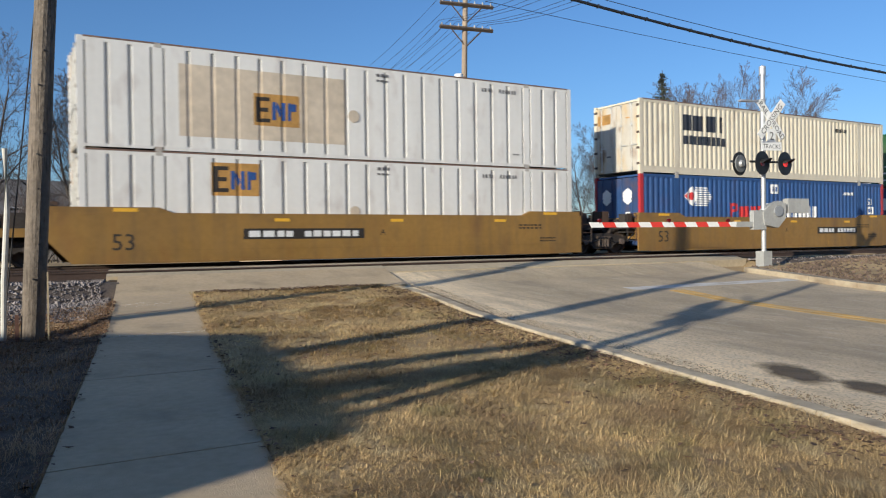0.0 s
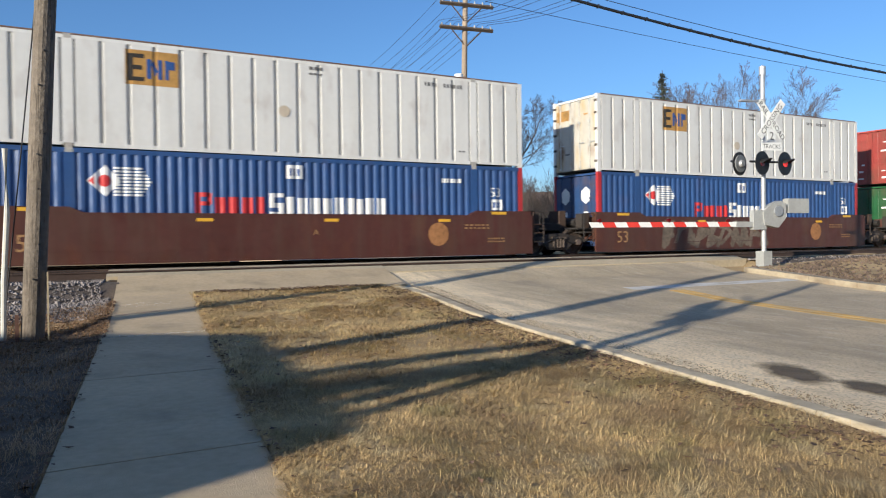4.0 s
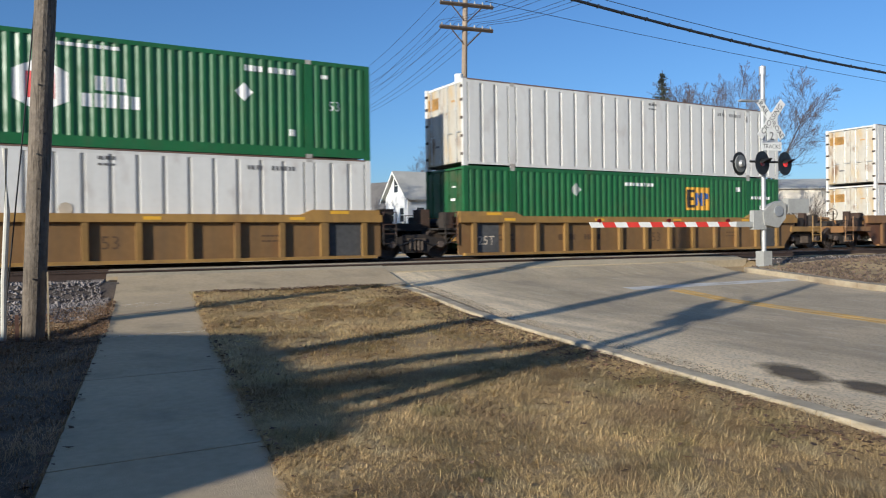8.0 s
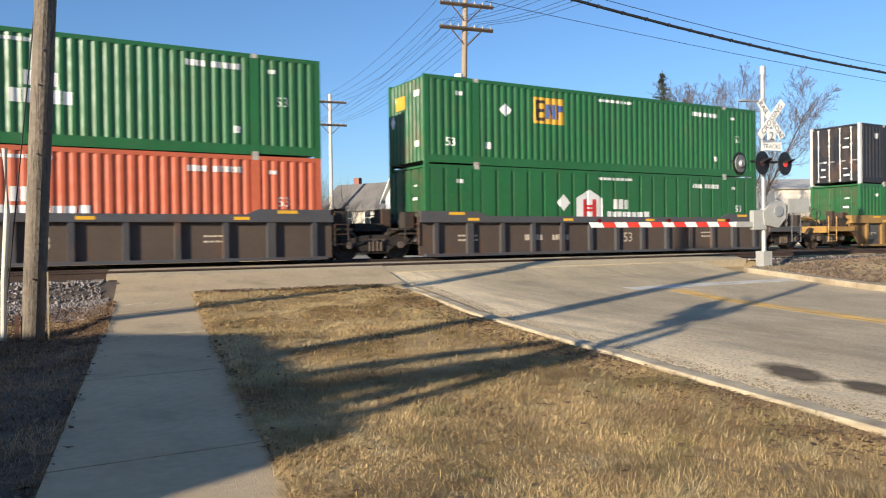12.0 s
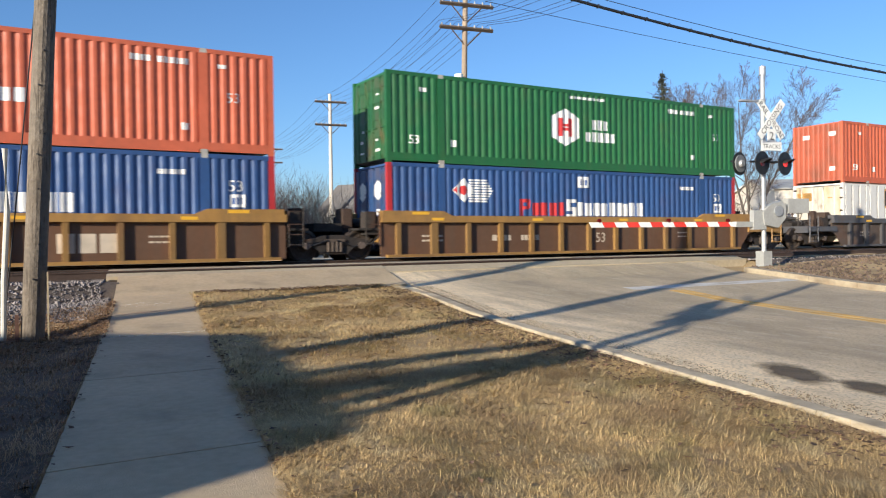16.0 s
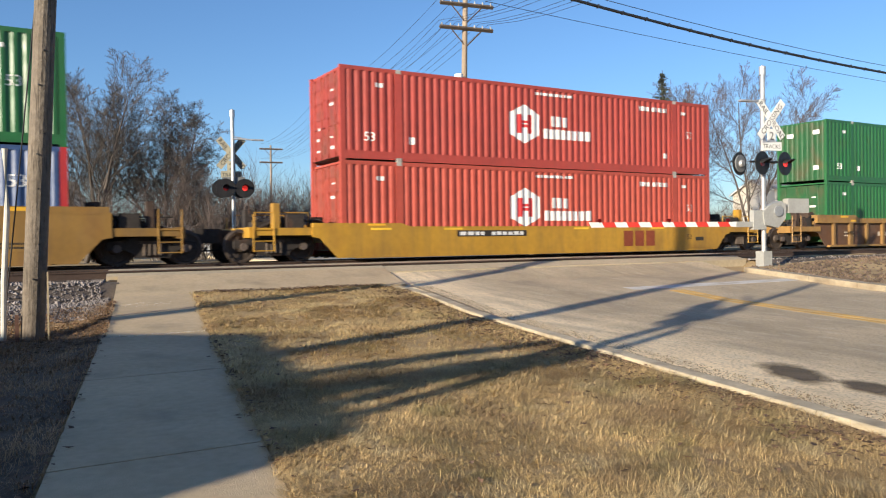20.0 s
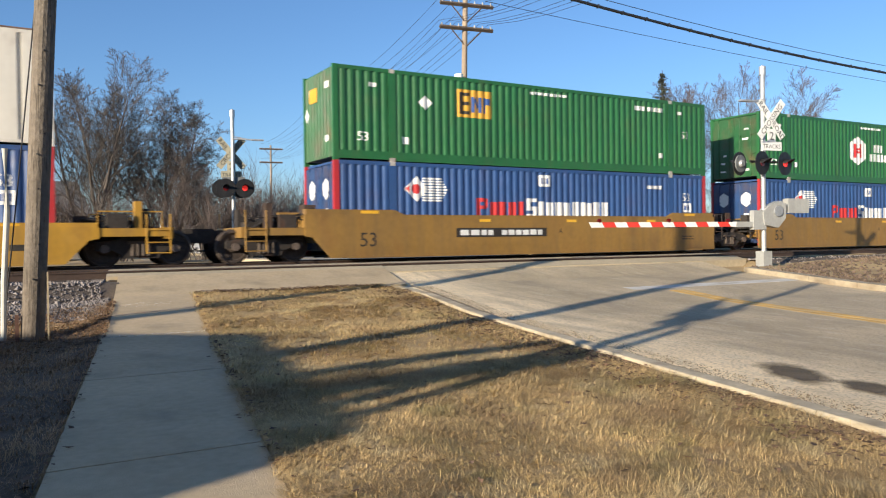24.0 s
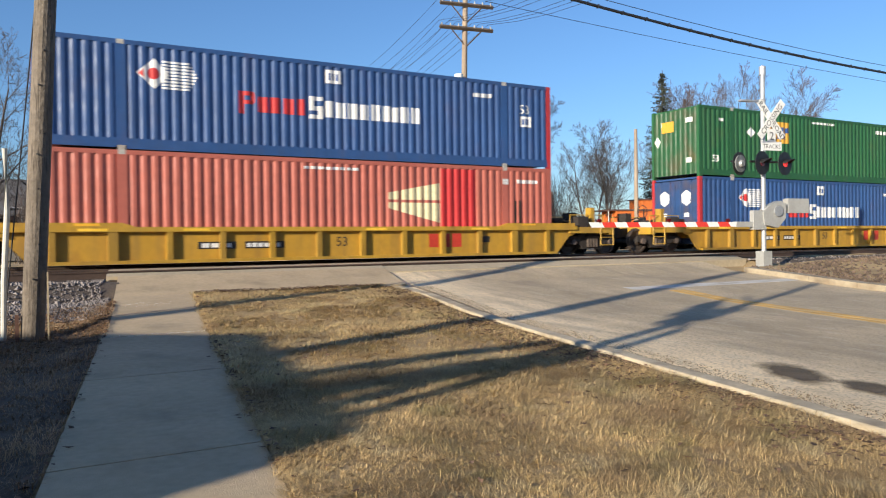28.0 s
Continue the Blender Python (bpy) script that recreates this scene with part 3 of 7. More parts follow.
        g += [("emblem", P_GOLD, [rect(3.72, 4.12, 1.80, 2.56), rect(4.27, 4.57, 1.85, 2.56)]), ("emblem_dark", P_DARK, [rect(3.25, 3.36, 1.78, 2.56), rect(3.36, 3.5, 2.4, 2.52), rect(3.36, 3.5, 1.82, 1.95), rect(3.36, 3.47, 2.1, 2.2)]), ("emblem_blue", P_BLUE, [[(3.80, 1.9), (3.9, 1.9), (4.04, 2.4), (3.94, 2.4)], rect(4.33, 4.45, 2.0, 2.4)])]
        g.append(("stencil", P_DARK, bars(3, -5.3, 2.50, 0.6, 0.15, 0.3, 8) + bars(6, -4.5, 2.50, 0.8, 0.15, 0.3, 9) + bars(3, 0.1, 2.5, 0.5, 0.12, 0.3, 5)))
    elif style == "plain":
        g.append(("stencil", P_STENCIL, plate + [rect(6.0, 6.07, 2.35, 2.6)]))
    return g


def emp_marks(x, z, ground, old=False):
    out = [("emblem", ground, [rect(x - 0.68, x + 0.68, z - 0.46, z + 0.46)] if not old else [rect(x - 0.68, x + 0.68, z + 0.2, z + 0.46), rect(x - 0.68, x - 0.2, z - 0.46, z + 0.2), rect(x - 0.2, x + 0.68, z - 0.46, z - 0.25)]),
           ("emblem_dark", P_DARK, [rect(x - 0.62, x - 0.48, z - 0.36, z + 0.36), rect(x - 0.48, x - 0.2, z + 0.25, z + 0.36), rect(x - 0.48, x - 0.25, z - 0.06, z + 0.06), rect(x - 0.48, x - 0.2, z - 0.36, z - 0.25)])]
    blue = [rect(x - 0.14, x - 0.03, z - 0.28, z + 0.24), [(x - 0.03, z + 0.1), (x + 0.08, z - 0.2), (x + 0.14, z - 0.06), (x + 0.02, z + 0.24)], rect(x + 0.14, x + 0.25, z - 0.28, z + 0.24), rect(x + 0.33, x + 0.42, z - 0.28, z + 0.24), rect(x + 0.42, x + 0.58, z + 0.0, z + 0.22)]
    return out + [("emblem_blue", P_BLUE, blue)]


def container(style, kind, col, cname, doors, label):
    """A 53-foot container, its origin at the middle of its base."""
    key = (style, kind, cname, doors)
    if key in CONTAINERS:
        return copy_thing(CONTAINERS[key], pose(0, 0, 0))
    light = cname in ("white", "cream", "cream_white")
    M = paint("container_" + cname, col, vary=0.035 if light else 0.09, streak=0.14 if light else 0.16, rust=0.22 if light else 0.10, rough=0.42 if light else (0.60 if cname in ("orange", "red", "faded_red", "brown_red", "dull_green", "navy") else (0.52 if cname == "blue" else 0.40)), rand=0.05, dirt=(0.30, 0.24, 0.16) if light else (0.10, 0.08, 0.06))
    # On panelled walls the posts' colour is darkened for the shade in their grooves.
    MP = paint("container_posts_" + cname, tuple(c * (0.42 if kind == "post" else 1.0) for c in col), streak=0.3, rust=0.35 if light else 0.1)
    c = empty("container", pose(0, 0, 0), label, "container", "containers on the train")
    CONTAINERS[key] = c
    # End paint: side colour dimmed against the full sun there, plus real rust.
    fresh = ("container_end_dimmed_" + cname) not in MATS
    MD = paint("container_end_dimmed_" + cname, tuple(k * 0.74 for k in col), streak=0.45, rust=0.45, rough=0.5, rand=0.08)
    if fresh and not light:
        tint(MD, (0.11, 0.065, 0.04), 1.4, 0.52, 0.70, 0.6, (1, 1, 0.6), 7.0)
    prof = profile(kind)
    z0, z1 = (0.30 if kind == "corr" else 0.13), CH - 0.11
    zb = z0 + 0.01
    for s, nm in ((-1, "side_wall"), (1, "side_wall")):
        v, fc = [], []
        for a, b in zip(prof, prof[1:]):
            if not a or not b:
                continue
            k = len(v)
            for x, d in (a, b):
                v += [(x, s * (CW / 2 - d), z0), (x, s * (CW / 2 - d), z1)]
            fc.append((k, k + 2, k + 3, k + 1) if s < 0 else (k, k + 1, k + 3, k + 2))
        wall = raw(nm, v, fc, M, c)
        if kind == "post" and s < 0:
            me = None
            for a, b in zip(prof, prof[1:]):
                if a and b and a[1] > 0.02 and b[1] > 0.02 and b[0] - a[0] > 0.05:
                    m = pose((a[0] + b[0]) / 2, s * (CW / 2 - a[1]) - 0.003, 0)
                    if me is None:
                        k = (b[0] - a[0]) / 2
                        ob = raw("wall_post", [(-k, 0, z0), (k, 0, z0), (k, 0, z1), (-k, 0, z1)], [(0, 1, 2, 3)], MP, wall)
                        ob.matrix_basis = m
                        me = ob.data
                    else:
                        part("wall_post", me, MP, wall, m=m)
    h = CL / 2
    for s in (-1, 1):
        bm = bmesh.new()
        box(bm, -h + 0.16, h - 0.16, s * CW / 2 - 0.06 * (s > 0) - 0.0, s * CW / 2 + 0.06 * (s < 0), CH - 0.12, CH)
        part("top_rail", bm, M, c)
        bm = bmesh.new()
        y0, y1 = sorted((s * (CW / 2), s * (CW / 2 - 0.05)))
        box(bm, -5.966, 5.966, y0, y1, 0.03, zb)
        box(bm, -h + 0.16, -6.226, y0, y1, 0.06, zb)
        box(bm, 6.226, h - 0.16, y0, y1, 0.06, zb)
        part("bottom_rail", bm, M, c)
        for x in (-6.096, 6.096):
            bm = bmesh.new()
            box(bm, x - 0.13, x + 0.13, s * CW / 2 - 0.09 * (s > 0), s * CW / 2 + 0.09 * (s < 0), 0.12, CH - 0.118)
            part("lifting_post", bm, M_DOORWHITE if cname == "cream_white" else M, c)
            for z in (0.0, CH - 0.118):
                bm = bmesh.new()
                box(bm, x - 0.09, x + 0.09, s * (CW / 2 - 0.05) - 0.056, s * (CW / 2 - 0.05) + 0.056, z + 0.001, z + 0.121)
                part("corner_casting", bm, M_CAST, c)
    if light:
        for s in (-1, 1):
            bm = bmesh.new()
            box(bm, -h + 0.16, h - 0.16, *sorted((s * (CW / 2 + 0.006), s * (CW / 2 - 0.04))), CH - 0.03, CH + 0.012)
            part("roof_lip", bm, mat("rusty_roof_edge", (0.16, 0.10, 0.075), 0.8, vary=0.3), c)
    MF = M
    if style.startswith("stack"):
        MF = paint("container_red_end", (0.45, 0.03, 0.035))
    for x in (-h, h):
        for s in (-1, 1):
            bm = bmesh.new()
            x0, x1 = sorted((x, x - math.copysign(0.17, x)))
            y0, y1 = sorted((s * CW / 2, s * (CW / 2 - 0.12)))
            box(bm, x0, x1, y0, y1, 0.0, CH)
            part("corner_post", bm, MF if not (style == "navy") else paint("white_post", (0.62, 0.62, 0.6)), c)
    bm = bmesh.new()
    k = 40
    for i in range(k):
        x0, x1 = -h + 0.1 + (CL - 0.2) * i / k, -h + 0.1 + (CL - 0.2) * (i + 0.5) / k
        box(bm, x0, x1, -CW / 2 + 0.06, CW / 2 - 0.06, CH - 0.04, CH - 0.01)
    box(bm, -h + 0.1, h - 0.1, -CW / 2 + 0.05, CW / 2 - 0.05, CH - 0.08, CH - 0.03)
    part("roof", bm, M, c)
    bm = bmesh.new()
    box(bm, -h + 0.1, h - 0.1, -CW / 2 + 0.06, CW / 2 - 0.06, 0.12, 0.2)
    part("floor", bm, paint("container_floor", (0.06, 0.05, 0.04)), c)
    # plain end, or doors with lock rods
    def folded_end(x, out):
        v, fc = [], []
        k = 9
        pitch = (CW - 0.24) / k
        ys = []
        for i in range(k):
            y0 = -CW / 2 + 0.12 + i * pitch
            ys += [(y0, 0.0), (y0 + pitch * 0.25, 0.0), (y0 + pitch * 0.4, 0.03), (y0 + pitch * 0.85, 0.03)]
        ys.append((CW / 2 - 0.12, 0.0))
        for yy, d in ys:
            v += [(x + out * d, yy, 0.12), (x + out * d, yy, CH - 0.08)]
        for i in range(len(ys) - 1):
            fc.append((2 * i, 2 * i + 2, 2 * i + 3, 2 * i + 1))
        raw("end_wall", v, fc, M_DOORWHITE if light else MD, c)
    folded_end(h - 0.04, 1)
    if doors:
        for s in (-1, 1):
            bm = bmesh.new()
            y0, y1 = sorted((s * 0.008, s * (CW / 2 - 0.12)))
            box(bm, -h + 0.03, -h + 0.08, y0, y1, 0.14, CH - 0.12)
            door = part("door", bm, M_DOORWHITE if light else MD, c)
            ribs = [(s * 1.18 * yy - 0.025, s * 1.18 * yy + 0.025, 0.16, CH - 0.14) for yy in (0.33, 0.66)] if light else [(y0 + 0.06, y1 - 0.06, zz, zz + 0.3) for zz in (0.3, 0.85, 1.4, 1.95, 2.4)]
            for a0, a1, b0, b1 in ribs:
                bm = bmesh.new()
                box(bm, -h + 0.018, -h + 0.032, a0, a1, b0, b1)
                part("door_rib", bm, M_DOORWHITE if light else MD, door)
            for yy in (0.28, 0.85):
                bm = bmesh.new()
                cyl(bm, (-h + 0.01, s * yy, 0.16), (-h + 0.01, s * yy, CH - 0.14), 0.02, n=8)
                for zz in (0.2, 1.0, 1.9, CH - 0.2):
                    box(bm, -h - 0.015, -h + 0.03, s * yy - 0.05, s * yy + 0.05, zz, zz + 0.07)
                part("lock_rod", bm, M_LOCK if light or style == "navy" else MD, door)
                bm = bmesh.new()
                box(bm, -h - 0.02, -h + 0.0, s * yy - 0.28, s * yy + 0.02, 1.12, 1.16)
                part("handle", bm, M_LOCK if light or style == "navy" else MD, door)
            if light:
                for zz in (0.35, 0.95, 1.55, 2.15, 2.6):
                    bm = bmesh.new()
                    box(bm, -h - 0.012, -h + 0.03, s * 1.20 - 0.075, s * 1.20 + 0.075, zz, zz + 0.09)
                    part("hinge", bm, M_UNDERDARK, door)
                if s > 0:
                    raw("rusted_patch", [(-h + 0.015, 0.30, 2.1), (-h + 0.015, 0.30, 2.5), (-h + 0.015, 1.08, 2.5), (-h + 0.015, 1.08, 2.1)], [(0, 1, 2, 3)], mat("rust_yellow", (0.34, 0.19, 0.05), 0.8, vary=0.3, s1=3, s2=12), door)
            if style.startswith("stack"):
                for k, (yy, zz, w2, n) in enumerate(((0.60, 2.05, 0.30, 6), (0.60, 1.35, 0.17, 4), (0.60, 0.72, 0.2, 4), (0.62, 0.45, 0.14, 4))):
                    q = [(-h + 0.012, s * yy + w2 * math.cos(2 * math.pi * (i + 0.5) / n), zz + w2 * (1.1 if k == 0 else 0.75) * math.sin(2 * math.pi * (i + 0.5) / n)) for i in range(n)]
                    raw("door_emblem" if k == 0 else "placard", q, [tuple(range(n))], P_WHITE, door)
            r = random.Random(s + 5)
            for zz in (2.2, 1.75, 1.1, 0.75, 0.4):
                if r.random() < (0.5 if not light else 0.35) and not style.startswith("stack"):
                    yy, w2, h2 = s * 0.55 + r.uniform(-0.1, 0.1), r.uniform(0.08, 0.16), r.uniform(0.04, 0.10)
                    raw("placard", [(-h + 0.014, yy - w2, zz), (-h + 0.014, yy - w2, zz + h2), (-h + 0.014, yy + w2, zz + h2), (-h + 0.014, yy + w2, zz)], [(0, 1, 2, 3)], P_GOLD if light and r.random() < 0.5 else (P_WHITE if not light else P_STENCIL), door)
    else:
        folded_end(-h + 0.04, -1)
        if style.startswith("emp") and not light:
            raw("end_emblem", [(-h + 0.003, 0.05, 1.95), (-h + 0.003, 0.05, 2.4), (-h + 0.003, 0.72, 2.4), (-h + 0.003, 0.72, 1.95)], [(0, 1, 2, 3)], P_YELLOW, c)
            raw("end_diamond", [(-h + 0.003, 0.95, 1.85), (-h + 0.003, 1.12, 1.6), (-h + 0.003, 0.95, 1.35), (-h + 0.003, 0.78, 1.6)], [(0, 1, 2, 3)], P_WHITE, c)
        for y0, y1, zz, zh in ((-0.95, -0.60, 2.25, 0.2), (-0.9, -0.62, 0.6, 0.2), (0.4, 0.75, 2.2, 0.2)):
            raw("placard", [(-h + 0.004, y0, zz), (-h + 0.004, y0, zz + zh), (-h + 0.004, y1, zz + zh), (-h + 0.004, y1, zz)], [(0, 1, 2, 3)], P_WHITE, c)
    for i, (nm, m, polys) in enumerate(marks_for(style)):
        few = len(polys) <= 4 and nm not in ("stencil", "lettering", "placard_bars")
        for piece in ([[q] for q in polys] if few else [polys]):
            v, fc = on_side(piece, kind, out=0.004 + 0.003 * i)
            if fc:
                o = raw(nm, v, fc, m, c)
                if not few:
                    tagged(o, kind="stuff")
    return c


# ---- well cars ----
M_TRUCK = mat("grimy_cast_steel", (0.030, 0.024, 0.020), 0.8, vary=0.3, s1=2, s2=18, rust=0.4, bump=0.2)
M_WHEEL = mat("wheel_steel", (0.065, 0.05, 0.04), 0.6, 0.3, vary=0.25, s2=12)
M_TREAD = mat("wheel_tread", (0.5, 0.48, 0.45), 0.3, 1.0, vary=0.1)
M_UNDER = mat("dark_underframe", (0.022, 0.019, 0.017), 0.85, vary=0.25)
M_RUSTY = mat("rusty_gear", (0.055, 0.034, 0.023), 0.8, vary=0.3, s1=3, s2=15)
M_AMBER = mat("amber_reflector", (0.75, 0.42, 0.03), 0.4, vary=0.1)
WHEELS = []          # wheelsets with their place on the car
MESHES = {}


def shared(key, build, material):
    if key not in MESHES:
        bm = bmesh.new()
        build(bm)
        bmesh.ops.recalc_face_normals(bm, faces=bm.faces)
        me = bpy.data.meshes.new(key)
        bm.to_mesh(me)
        bm.free()
        me.materials.append(material)
        MESHES[key] = me
    return MESHES[key]


def wheel_mesh(bm):
    for s in (-1, 1):
        y = s * 0.7175
        rings = ((0.47, y - s * 0.035), (0.51, y - s * 0.03), (0.51, y - s * 0.005), (0.47, y + s * 0.01), (0.462, y + s * 0.10), (0.40, y + s * 0.10), (0.38, y + s * 0.05), (0.18, y + s * 0.04), (0.15, y + s * 0.10), (0.09, y + s * 0.12), (0.0, y + s * 0.12))
        prev = None
        k = 24
        for r, yy in rings:
            ring = [bm.verts.new((max(r, 0.002) * math.cos(2 * math.pi * i / k), yy, max(r, 0.002) * math.sin(2 * math.pi * i / k))) for i in range(k)]
            if prev:
                for i in range(k):
                    j = (i + 1) % k
                    bm.faces.new((prev[i], prev[j], ring[j], ring[i]))
            prev = ring
        for i in range(4):
            a = i * math.pi / 2
            box(bm, 0.27 * math.cos(a) - 0.03, 0.27 * math.cos(a) + 0.03, min(y + s * 0.03, y + s * 0.06), max(y + s * 0.03, y + s * 0.06), 0.27 * math.sin(a) - 0.03, 0.27 * math.sin(a) + 0.03)
    cyl(bm, (0, -1.05, 0), (0, 1.05, 0), 0.085, n=10)


def truck_frame(bm):
    for s in (-1,):
        y0, y1 = s * 0.93, s * 1.07
        y0, y1 = min(y0, y1), max(y0, y1)
        prism(bm, [(-1.15, 0.42), (-1.15, 0.62), (-0.6, 0.70), (-0.35, 0.78), (0.35, 0.78), (0.6, 0.70), (1.15, 0.62), (1.15, 0.42), (0.7, 0.42), (0.5, 0.30), (0.45, 0.20), (-0.45, 0.20), (-0.5, 0.30), (-0.7, 0.42)], y0, y1)


def truck_springs(bm):
    for s in (-1,):
        for dx in (-0.2, -0.07, 0.07, 0.2):
            cyl(bm, (dx, s * 1.10, 0.27), (dx, s * 1.10, 0.58), 0.055, n=8)
        box(bm, -0.32, 0.32, min(s * 1.07, s * 1.14), max(s * 1.07, s * 1.14), 0.58, 0.66)


def add_truck(car, x):
    f = new("truck")
    f.parent = car
    f.matrix_basis = pose(x, 0, 0)
    for s in (-1, 1):
        part("side_frame", shared("truck", truck_frame, M_TRUCK), None, f, m=pose(0, 0, 0, 0, 0, 0 if s < 0 else 180))
        part("spring_set", shared("springs", truck_springs, mat("spring_steel", (0.08, 0.06, 0.045), 0.7, vary=0.3)), None, f, m=pose(0, 0, 0, 0, 0, 0 if s < 0 else 180))

    def bolster(bm):
        box(bm, -0.2, 0.2, -1.0, 1.0, 0.5, 0.78)

    part("bolster", shared("bolster", bolster, M_TRUCK), None, f)

    def beam(bm):
        box(bm, -0.06, 0.06, -0.9, 0.9, -0.07, 0.07)
        box(bm, -0.1, 0.02, -0.8, -0.62, -0.14, 0.14)
        box(bm, -0.1, 0.02, 0.62, 0.8, -0.14, 0.14)
    for dx, a in ((-0.36, 0), (0.36, 180)):
        part("brake_beam", shared("brake_beam", beam, M_TRUCK), None, f, m=pose(dx, 0, 0.36, 0, 0, a))

    def caps(bm):
        cyl(bm, (0, -0.06, 0), (0, 0.06, 0), 0.11, n=10)
    for dx in (-0.89, 0.89):
        for s in (-1, 1):
            part("bearing_cap", shared("bearing", caps, mat("bearing_steel", (0.11, 0.085, 0.07), 0.6, vary=0.3)), None, f, m=pose(dx, s * 1.09, 0.46))
    for dx in (-0.89, 0.89):
        w = part("wheelset", shared("wheelset", wheel_mesh, M_WHEEL), None, car, m=pose(x + dx, 0, 0.465))
        WHEELS.append((w, x + dx))


def graffiti(seed, x0, x1, z0, z1):
    """Fat rounded strokes of a sprayed tag that spells nothing."""
    r = random.Random(seed)
    out = []

    def stroke(pts, t):
        for (ax, az), (bx, bz) in zip(pts, pts[1:]):
            d = math.hypot(bx - ax, bz - az) or 1
            nx_, nz_ = -(bz - az) / d * t, (bx - ax) / d * t
            out.append([(ax + nx_, az + nz_), (ax - nx_, az - nz_), (bx - nx_, bz - nz_), (bx + nx_, bz + nz_)])
        for ax, az in pts:
            out.append([(ax + t * math.cos(i * math.pi / 4), az + t * math.sin(i * math.pi / 4)) for i in range(8)])

    x = x0 + 0.3
    while x < x1:
        w, h = r.uniform(0.5, 0.8), z1 - z0
        t = r.uniform(0.07, 0.12)
        side = r.choice((0.0, 1.0))
        pts = []
        for i in range(r.randrange(4, 7)):
            pts.append((x + w * abs(side - r.uniform(0.0, 0.4)), z0 + t + (h - 2 * t) * r.uniform(0, 1)))
            side = 1.0 - side
        stroke(pts, t)
        stroke([(x + r.uniform(-0.1, 0.1), z0 + t), (x + w * r.uniform(0.1, 0.7), z1 - t * 1.2)], t * 1.2)
        x += w * 0.85 + 0.1
    return out


def flat_marks(car, name, m, polys, y, label=""):
    v, fc = [], []
    for q in polys:
        k = len(v)
        v += [(a, y, z) for a, z in q]
        fc.append(tuple(range(k, k + len(q))))
    o = raw(name, v, fc, m, car, label)
    if name in ("stencil", "data_stencil", "number", "reflector", "sprayed_tag", "patch_lettering", "number_board", "emblem"):
        tagged(o, kind="stuff")


